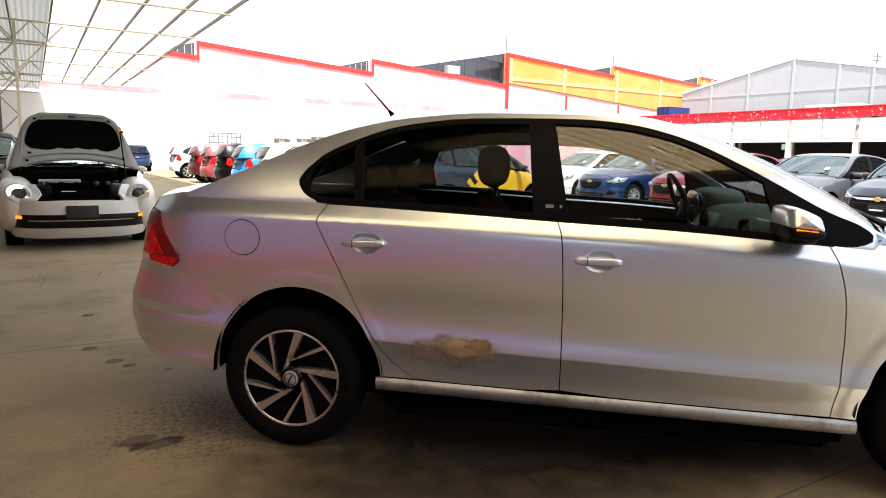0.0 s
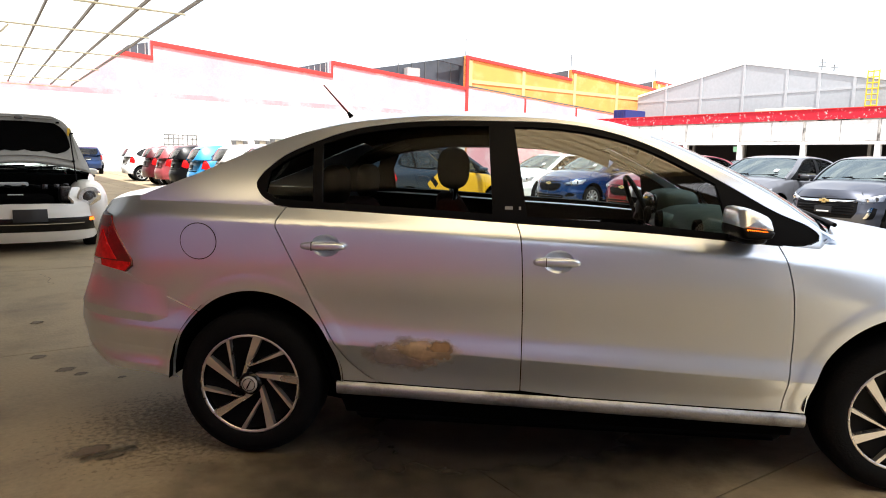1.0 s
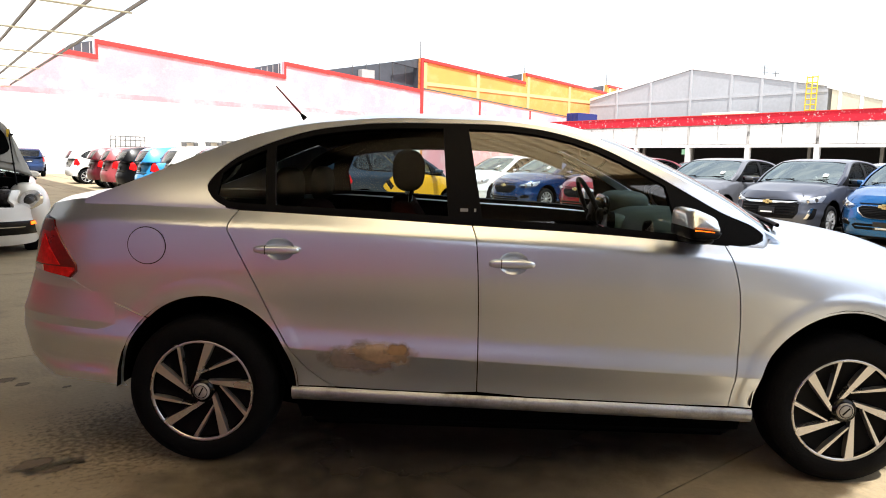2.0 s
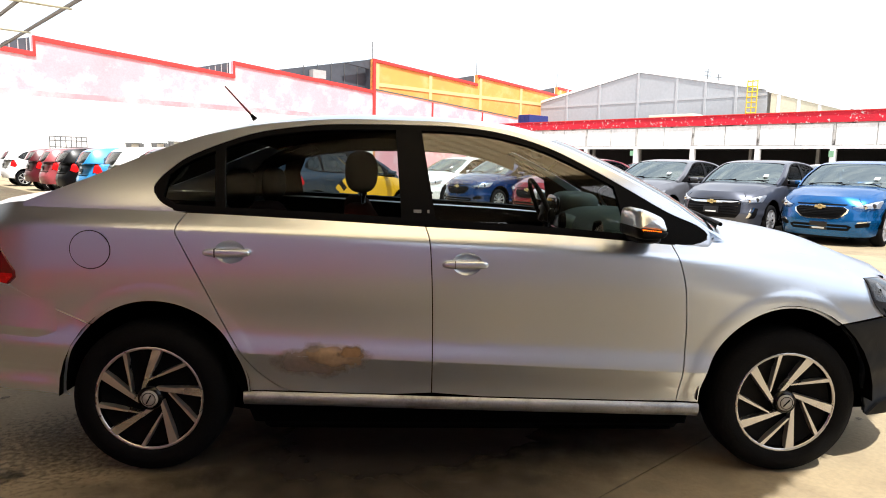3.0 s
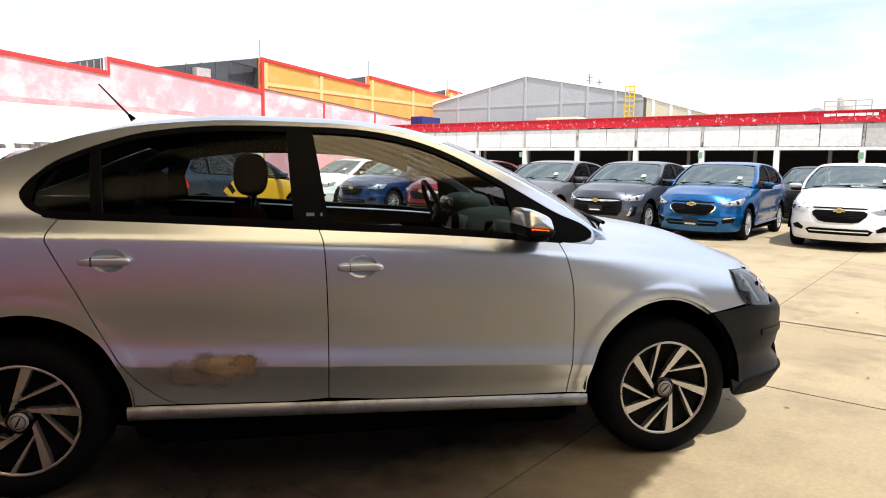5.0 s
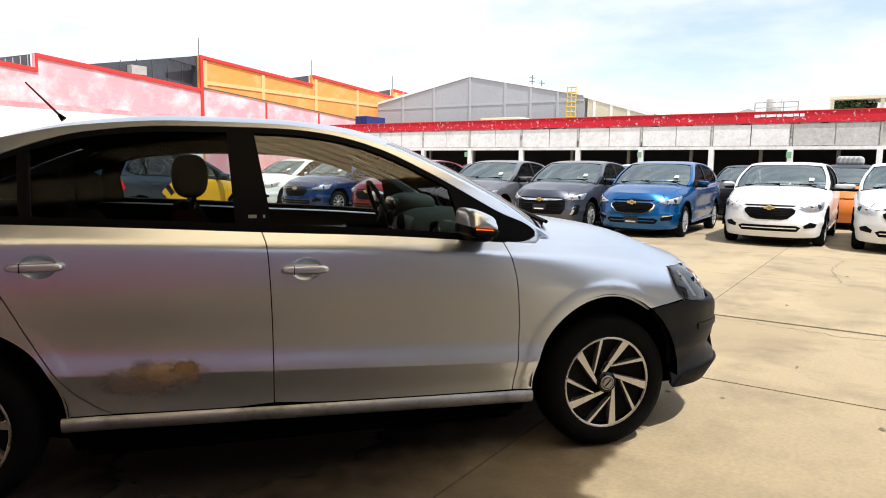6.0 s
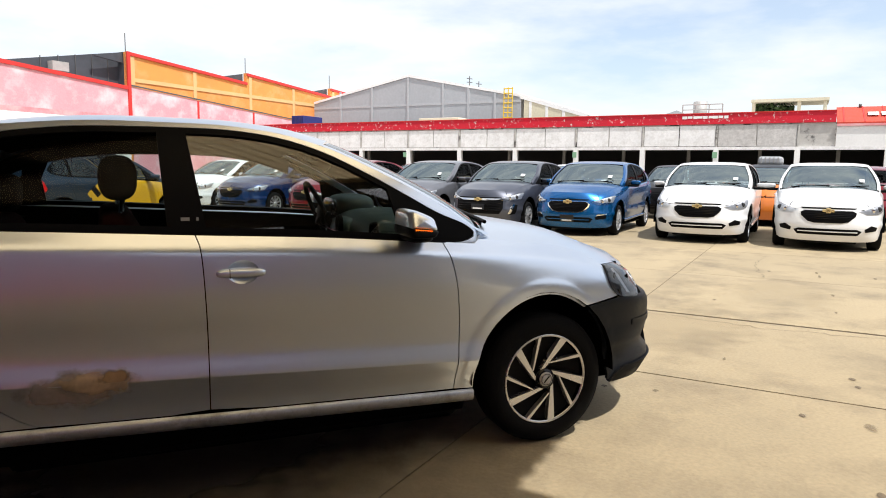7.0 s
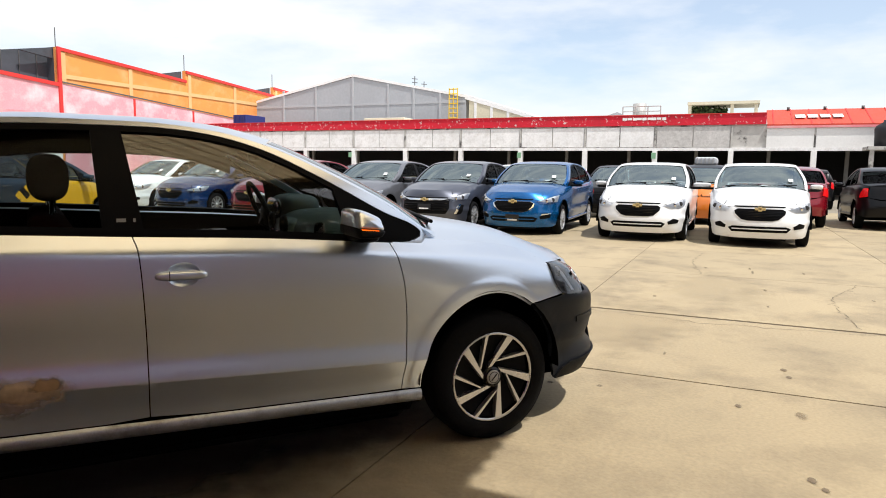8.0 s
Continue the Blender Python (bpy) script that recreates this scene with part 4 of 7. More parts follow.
    sh.deck("roof_lining", rx0, rx1, SEAT, car, sink=0.035, inset=0.02)
    sh.deck("windscreen", rx1 + 0.01, g1 - 0.005, GLASS_FRONT if detail else GLASS_SCREEN, car, sink=0.004, inset=0.040)
    sh.deck("rear_window", g0 + 0.03, rx0 - 0.01, glass_rear, car, sink=0.004, inset=0.07)
    for nm, a, b in (("windscreen_pillar", rx1, g1), ("rear_pillar", g0, rx0)):
        for sg in (1, -1):
            xs = np.linspace(a, b, 12)
            ye, ze = sh.house_y(xs, sh.top(xs)), sh.top(xs)
            bx, cz = sh.bow(xs), sh.crown(xs)
            vv = []
            for i in range(12):
                for w in (0.0, 0.045):
                    bb = (ye[i] - w) / ye[i]
                    vv.append((xs[i] + bx[i] * (1 - bb * bb), -sg * (ye[i] - w), ze[i] + cz[i] * (1 - bb**4) - (0.001 if w else 0)))
            mesh_ob(nm, vv, [(2 * i, 2 * i + 1, 2 * i + 3, 2 * i + 2) for i in range(11)], roof if nm == "windscreen_pillar" or not hatch else colour, car, smooth=True)
    # bonnet, boot lid, bumpers
    if bonnet:
        sh.lid("bonnet", hood_x0, hood_x1, colour, car, (hood_bow, 0.17), d.get("hood_crown", (0.055, 0.02)), nx=18, ny=18)
    if not hatch:
        sh.lid("boot_lid", xr + 0.14, g0 + 0.02, colour, car, (-0.06, -0.05), (0.03, 0.03))
    # cowl under the windscreen
    cx0 = hood_x0
    e0 = sh.skin([sh.sx(cx0)], [float(sh.belt(cx0)) + 0.02])[0]
    e1 = (g1, -float(sh.house_y(np.array([g1]), sh.top(np.array([g1])))[0]), float(sh.top(g1)))
    bs = np.linspace(-1, 1, 14)
    vv = [(e0[0] + hood_bow * (1 - b * b) - 0.01, b * -e0[1], e0[2] + 0.055 * (1 - b**4) - 0.018) for b in bs] + [(e1[0] + float(sh.bow(g1)) * (1 - b * b) - 0.04, b * -e1[1], e1[2] + float(sh.crown(g1)) * (1 - b**4) + 0.004) for b in bs]
    mesh_ob("cowl", vv, [(i, i + 1, i + 15, i + 14) for i in range(13)], BLACK_PLASTIC, car)
    for y0, y1 in ((-0.58, 0.02), (0.02, 0.60)):
        xb = g1 + float(sh.bow(g1)) * (1 - (y0 / 0.78) ** 2)
        rod("wiper", (g1 + float(sh.bow(g1)) * (1 - (y0 / 0.78) ** 2) - 0.03, y0, float(sh.top(g1)) + 0.045), (g1 + float(sh.bow(g1)) * (1 - (y1 / 0.78) ** 2) - 0.06, y1, float(sh.top(g1)) + 0.075), 0.009, BLACK_PLASTIC, car)
    sA = float(sh.sx(sh.arches[0][0] - sh.ax * 0.93))
    T = sh.total
    bs_x, bs_z = d.get("rear_seam", (-0.485, 0.722))
    half_b = [(float(sh.sx(-0.20)), cut_z), (float(sh.sx(bs_x)), bs_z), (float(sh.sx(lamp_r[5][0])), lamp_r[5][1] - 0.005), (float(sh.sx(xr + 0.2)), lamp_r[4][1] - 0.003), (T - 0.45, 0.70)]
    Ar = [(float(sh.sx(x)), z) for x, z in A0[::-1] if x < -0.205 and z > 0.335]
    low = [(float(sh.sx(-0.30)), 0.312), (float(sh.sx(-0.45)), 0.322), (float(sh.sx(-0.66)), 0.345 if detail else 0.31), (float(sh.sx(-0.76)), 0.40 if detail else 0.30), (T - 0.4, 0.42 if detail else 0.32)]
    rb = half_b + [(2 * T - s, z) for s, z in half_b[::-1]] + [(2 * T - s, z) for s, z in Ar[::-1]] + [(2 * T - s, z) for s, z in low] + low[::-1] + Ar
    sheet("rear_bumper", rb, sh.round_(0.001), bumper if not detail else colour, car, step=step, depth=0.002, gap=k, flip=True)
    s1 = float(sh.sx(xr + 0.17)) + 0.03
    zt_ = float(sh.belt(xr + 0.1)) + 0.02
    sheet("boot_face", [(s1, 0.755), (T - 0.4, 0.72), (T + 0.4, 0.72), (2 * T - s1, 0.755), (2 * T - s1, zt_), (s1, zt_)], sh.round_(), colour, car, step=step, gap=k, flip=True)
    # front bumper
    fA = [(float(sh.sx(x)), z) for x, z in A1 if x > wb + 0.19 and z > 0.30]
    hl = d.get("headlamp", [(2.955, 0.825), (3.03, 0.668)])
    up_ = d.get("bumper_top", 0.70)
    hb = [(float(sh.sx(wb + 0.20)), 0.630), (float(sh.sx(hl[1][0])), hl[1][1] - 0.003), (d.get("lamp_in", (0.62, 0.665))[0], d.get("lamp_in", (0.62, 0.665))[1] - 0.004), (0.45, up_), (0.2, up_ + 0.01)]
    lo_ = [(float(sh.sx(wb + 0.365)), 0.245), (float(sh.sx(xe - 0.35)), 0.235), (0.5, 0.225)] if detail else [(float(sh.sx(wb + 0.365)), 0.20), (float(sh.sx(xe - 0.35)), 0.175), (0.5, 0.165)]
    fb_ = hb + [(-s, z) for s, z in hb[::-1]] + [(-s, z) for s, z in fA[::-1]] + [(-s, z) for s, z in lo_] + lo_[::-1] + fA
    sheet("front_bumper", fb_, sh.round_(0.004), bumper, car, step=min(step, 0.07), gap=k, flip=False)
    if bonnet:
        ny, xl = 18, hood_x1
        e_ = sh.skin([sh.sx(xl)], [float(sh.belt(xl)) + 0.02])[0]
        cr_ = d.get("hood_crown", (0.055, 0.02))[1]
        sc_ = float(sh.sx(xl))
        fz = d.get("nose", ([0, 0.48, 0.6, 0.75, 1.0, 1.3], [0.715, 0.722, 0.768, 0.80, 0.838, 0.832]))
        top_r, mid_r, low_r = [], [], []
        for b in np.linspace(-1, 1, ny):
            t_ = (e_[0] + 0.17 * (1 - b * b), b * -e_[1], e_[2] + cr_ * (1 - b**4))
            q_ = sh.skin([-b * sc_], [np.interp(abs(b) * sc_, *fz)], 0.001)[0]
            top_r.append(t_)
            low_r.append(tuple(q_))
            mid_r.append(tuple(0.5 * (np.array(t_) + q_) + np.array((0.022, 0, 0.012)) * (1 - 0.5 * abs(b))))
        strip("bonnet_nose", [top_r, mid_r, low_r], colour, car)
        xs = np.linspace(hl[0][0] - 0.01, xl, 14)
        for sg in (1, -1):
            zl_ = np.minimum(np.interp(sh.sx(xs), *fz), sh.belt(xs) - 0.002)
            strip("wing_nose", [sh.skin(sg * sh.sx(xs), zl_ + (sh.belt(xs) + 0.001 - zl_) * w_) for w_ in (0, 0.5, 1)], colour, car, flip=sg > 0)
    FRONTS[front](sh, car, d, colour)
    REARS[rear](sh, car, d, colour)
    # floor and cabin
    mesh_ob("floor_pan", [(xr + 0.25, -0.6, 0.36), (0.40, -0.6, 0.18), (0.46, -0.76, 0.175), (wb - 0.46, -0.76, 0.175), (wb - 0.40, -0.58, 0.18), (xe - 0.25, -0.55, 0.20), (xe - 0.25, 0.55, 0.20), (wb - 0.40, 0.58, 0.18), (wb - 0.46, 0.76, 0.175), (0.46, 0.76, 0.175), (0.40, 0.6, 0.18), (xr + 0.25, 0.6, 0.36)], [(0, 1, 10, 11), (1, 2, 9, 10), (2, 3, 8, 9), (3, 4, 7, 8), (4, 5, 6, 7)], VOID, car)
    mesh_ob("parcel_shelf", [(g0 - 0.02, -0.62, 1.0), (0.28, -0.66, 0.98), (0.28, 0.66, 0.98), (g0 - 0.02, 0.62, 1.0)], [(0, 1, 2, 3)], SEAT, car)
    for y in (-0.36, 0.36):
        seat(car, (1.17 if y < 0 else 1.10) if detail else 1.12, y, cabin, headrest=True)
    b = blob("rear_bench", (0.28, -0.66, 0.30), (0.80, 0.66, 0.52), cabin, car, 6)
    if detail:
        for y in (-0.36, 0.36):
            blob("rear_headrest", (0.20, y - 0.13, 1.02), (0.31, y + 0.13, 1.20), SEAT, car, 2.8)
    blob("rear_backrest", (0.26, -0.66, 0.42), (0.42, 0.66, 1.02), cabin, car, 6, lean=0.14)
    if detail:
        dash = blob("dashboard", (1.78, -0.69, 0.60), (2.27, 0.69, 1.035), DASH, car, 3.6, nu=40, nv=20, label="grey-green dashboard")
        blob("instrument_hood", (1.80, 0.17, 0.96), (2.04, 0.55, 1.105), DASH, dash, 3.0)
        blob("instrument_face", (1.79, 0.20, 0.97), (1.82, 0.52, 1.085), GLOSS_BLACK, dash, 3.0)
        blob("centre_console", (1.74, -0.16, 0.56), (1.98, 0.16, 1.0), DASH, dash, 5)
        box("radio", (1.733, -0.10, 0.86), (1.76, 0.10, 0.94), GLOSS_BLACK, dash, bevel=0.004)
        for y in (-0.60, -0.13, 0.13, 0.60):
            revolve("air_vent", [(0.0, 0.0), (0.004, 0.030), (-0.006, 0.034), (-0.010, 0.042), (0.012, 0.046)], BLACK_PLASTIC, dash, n=20, m=pose(1.79 if abs(y) > 0.3 else 1.745, y, 0.975, 0, 0, -90))
        rod("column_stalk", (1.80, 0.20, 1.0), (1.80, 0.50, 1.03), 0.008, BLACK_PLASTIC, dash)
        rod("steering_column", (1.74, 0.36, 0.98), (1.95, 0.36, 0.88), 0.045, BLACK_PLASTIC, dash, n=14)
    else:
        blob("dashboard", (1.72, -0.70, 0.62), (g1 + 0.02, 0.70, 0.965), DASH, car, 5, nu=28)
    mesh_ob("bulkhead", [(g1 - 0.15, -0.7, 0.25), (g1 - 0.15, 0.7, 0.25), (g1 - 0.05, 0.7, 0.93), (g1 - 0.05, -0.7, 0.93)], [(0, 1, 2, 3)], VOID, car)
    wx_, wz_ = (1.745, 1.0) if detail else (1.60, 0.93)
    sw = revolve("steering_wheel", [(0.013 * math.cos(a), 0.175 + 0.015 * math.sin(a)) for a in np.linspace(0, 2 * math.pi, 9)], BLACK_PLASTIC, car, n=36, m=pose(wx_, 0.36, wz_, 0, 0, -90) @ pose(0, 0, 0, 24, 0, 0))
    blob("airbag_boss", (wx_ - 0.01, 0.29, wz_ - 0.07), (wx_ + 0.06, 0.43, wz_ + 0.05), BLACK_PLASTIC, car, 3)
    rod("steering_spoke", (wx_ + 0.02, 0.19, wz_), (wx_ + 0.02, 0.53, wz_), 0.014, STEEL if detail else BLACK_PLASTIC, car)
    # inner mirror
    blob("inner_mirror", (1.62, -0.11, 1.28), (1.65, 0.11, 1.34), BLACK_PLASTIC, car, 4)
    return car, sh


def front_sheet(sh, car, name, pts, material, out=0.008, depth=0.02, both=True, label="", step=0.06, parent=None):
    obs = []
    for sg in ((1, -1) if both else (1,)):
        obs.append(sheet(name, pts, lambda s, z, g=sg: sh.skin(g * s, z, out), material, parent or car, step=step, depth=depth, flip=(sg < 0), label=label))
    return obs


def sym(pts):
    """A figure across the middle from its right half, listed from top to bottom."""
    return [(-s, z) for s, z in pts] + pts[::-1]


def plate(sh, car, z, s0=0.0, w=0.16, h=0.075, rear=False):
    s = sh.total if rear else 0.0
    p = sheet("number_plate", [(s - w, z - h), (s + w, z - h), (s + w, z + h), (s - w, z + h)], sh.round_(0.02), PLATE, car, step=0.08, depth=0.012, flip=rear, label="dark number plate")
    sheet("plate_print", [(s - w * 0.72, z - h * 0.75), (s + w * 0.72, z - h * 0.75), (s + w * 0.72, z - h * 0.35), (s - w * 0.72, z - h * 0.35)], sh.round_(0.0235), WHITE_BAR, p, step=0.1, depth=0.002, flip=rear)


def badge(sh, car, z, material=GOLD):
    bm = box_bm((-0.012, -0.085, -0.022), (0.012, 0.085, 0.022), 0.006)
    box_bm((-0.012, -0.034, -0.040), (0.012, 0.034, 0.040), 0.006, bm)
    x = float(sh.skin([0.0], [z], 0.02)[0][0])
    o = part("badge", bm, material, car, "gold cross-bar badge")
    o.location = (x, 0, z)


def lamps(sh, car, pts, inner=LAMP_CHROME, pod=True):
    for sg in (1, -1):
        hd = sheet("headlamp", pts, lambda s, z, g=sg: sh.skin(g * s, z, 0.002), inner, car, step=0.05, depth=0.02, flip=sg < 0, label="headlamp under clear lens")
        sheet("lens", pts, lambda s, z, g=sg: sh.skin(g * s, z, 0.012), LAMP_LENS, hd, step=0.05, depth=0.008, flip=sg < 0)
        c = np.mean(np.array(pts), 0)
        if pod:
            for ds in (-0.09, 0.08):
                q = sh.skin([sg * (c[0] + ds)], [c[1] + 0.1 * ds], 0.004)[0]
                bm = bmesh.new()
                bmesh.ops.create_uvsphere(bm, u_segments=14, v_segments=8, radius=0.042, matrix=Matrix.Translation(q) @ Matrix.Diagonal((0.25, 1, 1, 1)))
                part("lamp_pod", bm, LAMP_DARK if ds > 0 else CHROME, hd, smooth=True)


def front_plain(sh, car, d, colour):
    lamps(sh, car, [(0.55, 0.70), (float(sh.sx(2.95)), 0.668), (float(sh.sx(2.82)), 0.825), (0.62, 0.775)])
    sheet("grille", sym([(0.48, 0.745), (0.46, 0.69)]), sh.round_(0.006), BLACK_PLASTIC, car, step=0.08)


def front_hero(sh, car, d, colour):
    P = lambda x, z: (float(sh.sx(x)), z)
    pts = smooth_line([P(3.012, 0.806), P(2.985, 0.782), P(2.963, 0.735), P(2.975, 0.690), P(3.0, 0.658), P(3.06, 0.648), P(3.12, 0.643), P(3.165, 0.655), (0.64, 0.695), (0.58, 0.735), (0.57, 0.757), (0.62, 0.775), (0.70, 0.792), P(3.09, 0.802), P(3.012, 0.806)], 3)[:-1]
    lamps(sh, car, pts, LAMP_GREY, pod=False)
    for sg in (1, -1):
        sheet("headlamp_edge", shrink(pts, -0.002), lambda s, z, g=sg: sh.skin(g * s, z, 0.0012), GLOSS_BLACK, car, step=0.05, depth=0.01)
        bar = sheet("headlamp_bowl", [P(3.075, 0.665), P(3.10, 0.662), P(3.085, 0.72), P(3.075, 0.785), P(3.05, 0.785), P(3.06, 0.72)], lambda s, z, g=sg: sh.skin(g * s, z, 0.005), LAMP_CHROME, car, step=0.03, depth=0.004, label="bright reflector bar in the headlamp")
        for x_, z_, r_ in ((3.15, 0.725, 0.024), (3.03, 0.75, 0.018)):
            q = sh.skin([sg * float(sh.sx(x_))], [z_], 0.003)[0]
            bm = bmesh.new()
            bmesh.ops.create_uvsphere(bm, u_segments=16, v_segments=10, radius=r_, matrix=Matrix.Translation(q) @ Matrix.Diagonal((0.4, 0.3, 1, 1)))
            part("lamp_pod", bm, GLOSS_BLACK, bar, smooth=True)
    sheet("grille", sym([(0.50, 0.755), (0.48, 0.695)]), sh.round_(0.008), GLOSS_BLACK, car, step=0.08)
    sheet("lower_grille", sym([(0.45, 0.47), (0.50, 0.33)]), sh.round_(0.008), BLACK_PLASTIC, car, step=0.08)
    for sg in (1, -1):
        # ledge lines pressed into the bumper and a torn corner clip
        s0, s1 = float(sh.sx(3.05)), 0.62
        sheet("bumper_ledge", [(s0, 0.505), (s1, 0.50), (s1, 0.53), (s0, 0.532)], lambda s, z, g=sg: sh.skin(g * s, z, 0.009), BUMPER_GREY, car, step=0.05, depth=0.012, flip=sg < 0)
        sheet("bumper_lip", [(float(sh.sx(2.93)), 0.235), (0.5, 0.225), (0.5, 0.315), (float(sh.sx(3.0)), 0.305), (float(sh.sx(2.95)), 0.285)], lambda s, z, g=sg: sh.skin(g * s, z, 0.016), BLACK_PLASTIC, car, step=0.05, depth=0.02, flip=sg < 0)
        sheet("fog_lamp_bezel", [(0.66, 0.41), (0.48, 0.38), (0.48, 0.48), (0.66, 0.455)], lambda s, z, g=sg: sh.skin(g * s, z, 0.008), GLOSS_BLACK, car, step=0.05, depth=0.01, flip=sg < 0)


def front_sail(sh, car, d, colour):
    lamps(sh, car, [(0.45, 0.672), (0.58, 0.618), (0.80, 0.620), (float(sh.sx(2.94)), 0.668), (float(sh.sx(2.81)), 0.79), (0.92, 0.775), (0.72, 0.738), (0.52, 0.685)])
    front_sheet(sh, car, "bonnet_slot", sym([(0.43, 0.722), (0.39, 0.700)]), BLACK_PLASTIC, 0.010, 0.02, False)
    g = sheet("grille", sym([(0.36, 0.674), (0.415, 0.640), (0.40, 0.585), (0.30, 0.495), (0.20, 0.472)]), sh.round_(0.012), BLACK_PLASTIC, car, step=0.06, label="black hexagonal mesh grille")
    for z in (0.515, 0.542, 0.569, 0.596, 0.623):
        w = 0.26 + 1.4 * max(0, min(z - 0.505, 0.08))
        sheet("grille_bar", [(-w, z), (w, z), (w, z + 0.006), (-w, z + 0.006)], sh.round_(0.018), GLOSS_BLACK, g, step=0.1, depth=0.004)
    badge(sh, car, 0.672)
    front_sheet(sh, car, "fog_lamp", [(0.58, 0.33), (0.80, 0.355), (0.80, 0.41), (0.66, 0.44), (0.56, 0.38)], BLACK_PLASTIC, 0.010, 0.02)
    g = sheet("lower_grille", sym([(0.44, 0.375), (0.52, 0.345), (0.46, 0.275)]), sh.round_(0.010), BLACK_PLASTIC, car, step=0.06)
    sheet("grille_bar", [(-0.45, 0.32), (0.45, 0.32), (0.45, 0.335), (-0.45, 0.335)], sh.round_(0.016), colour, g, step=0.08, depth=0.006)
    sheet("chin", sym([(0.50, 0.175), (0.48, 0.13)]), sh.round_(-0.02), BLACK_PLASTIC, car, step=0.1)


def front_sail_blue(sh, car, d, colour):
    front_sail(sh, car, d, colour)
    plate(sh, car, 0.345, w=0.14, h=0.07)
    sheet("grille_trim", sym([(0.37, 0.675), (0.44, 0.632), (0.425, 0.572), (0.315, 0.484), (0.20, 0.462)]), sh.round_(0.006), CHROME, car, step=0.06, label="chrome surround of the grille")
    front_sheet(sh, car, "fog_trim", [(0.57, 0.405), (0.80, 0.435), (0.80, 0.45), (0.60, 0.445)], CHROME, 0.014, 0.01)


def front_onix(sh, car, d, colour):
    lamps(sh, car, [(0.44, 0.645), (0.62, 0.615), (0.82, 0.635), (float(sh.sx(2.94)), 0.668), (float(sh.sx(2.81)), 0.79), (0.92, 0.775), (0.72, 0.738), (0.52, 0.692)])
    g = sheet("grille", sym([(0.50, 0.70), (0.55, 0.65), (0.55, 0.48), (0.48, 0.36)]), sh.round_(0.008), BLACK_PLASTIC, car, step=0.06, label="wide black grille")
    for z in (0.42, 0.47, 0.52, 0.57):
        sheet("grille_bar", [(-0.50, z), (0.50, z), (0.50, z + 0.012), (-0.50, z + 0.012)], sh.round_(0.014), GLOSS_BLACK, g, step=0.1, depth=0.006)
    sheet("chrome_bar", sym([(0.52, 0.675), (0.36, 0.635)]), sh.round_(0.016), CHROME, g, step=0.06, depth=0.012)
    badge(sh, car, 0.655)
    front_sheet(sh, car, "lamp_fin", [(0.66, 0.36), (0.72, 0.36), (0.82, 0.56), (0.74, 0.56)], CHROME, 0.012, 0.012)
    front_sheet(sh, car, "lamp_hollow", [(0.70, 0.34), (0.84, 0.36), (0.90, 0.54), (0.80, 0.56)], BLACK_PLASTIC, 0.008, 0.012)
    plate(sh, car, 0.50, w=0.15, h=0.06)


def rear_plain(sh, car, d, colour):
    plate(sh, car, 0.83, w=0.16, h=0.065, rear=True)


def rear_none(sh, car, d, colour):
    pass


FRONTS = {"plain": front_plain, "hero": front_hero, "sail": front_sail, "sail_blue": front_sail_blue, "onix": front_onix, "none": rear_none}
REARS = {"plain": rear_plain, "none": rear_none}


# ---- the yard: axes along its walls ----
EYE0 = Vector((1.02, -3.35, 0))
AZ = 40.0
UX, VX = Vector((math.cos(radians(AZ)), math.sin(radians(AZ)), 0)), Vector((-math.sin(radians(AZ)), math.cos(radians(AZ)), 0))


def site(u, v, z=0.0):
    return EYE0 + UX * u + VX * v + Vector((0, 0, z))


def site_pose(u, v, z=0.0, turn=0.0):
    p = site(u, v, z)
    return pose(p.x, p.y, p.z, 0, 0, AZ + turn)


SITE = site_pose(0, 0)


def site_thing(name, label, category="", kind="", group=""):
    o = empty(name, SITE)
    return tagged(o, label, category, group, kind)


# ground
g = 900
ground = mesh_ob("ground", [(-g, -g, -0.012), (g, -g, -0.012), (g, g, -0.012), (-g, g, -0.012)], [(0, 1, 2, 3)], ASPHALT)
tagged(ground, "dusty concrete yard ground with dark joints", "ground", kind="structure")
bed = mesh_ob("joint_bed", [(-22, -14, -0.006), (26, -14, -0.006), (26, 46, -0.006), (-22, 46, -0.006)], [(0, 1, 2, 3)], JOINT)
bed.matrix_world = SITE
tagged(bed, "dark dirt in the joints between slabs", "ground", kind="structure")
pavement = empty("pavement", SITE)
tagged(pavement, "worn tan concrete slabs of the car yard", "pavement", kind="structure")
U_LINES = [-22, -17.4, -14.8, -12.2, -9.4, -6.6, -3.8, -1.1, 1.58, 4.17, 6.13, 8.8, 11.6, 14.4, 17.2, 20.0, 23.0, 26]
V_LINES = [-14, -10.6, -6.9, -5.4, -2.0, 1.34, 4.68, 8.0, 11.4, 14.8, 18.2, 21.6, 25, 29, 33, 37.5, 42, 46]
for a, b in zip(U_LINES, U_LINES[1:]):
    for c_, d_ in zip(V_LINES, V_LINES[1:]):
        k0 = 0.040 if a == 6.13 else (0.009 if a == 4.17 else 0.005)
        k1 = 0.012 if b == 6.13 else (0.009 if b == 4.17 else 0.005)
        bm = box_bm((a + k0, c_ + 0.004, -0.10), (b - k1, d_ - 0.004, 0.0))
        part("slab", bm, CONCRETE, pavement)

# long wall along v = 46.8 with its saw-tooth roofline
WALL_V = 46.8
ALONG = lambda az: WALL_V * math.tan(radians(130 - az))
T0 = ALONG(118.5)
PITCH = 12.6


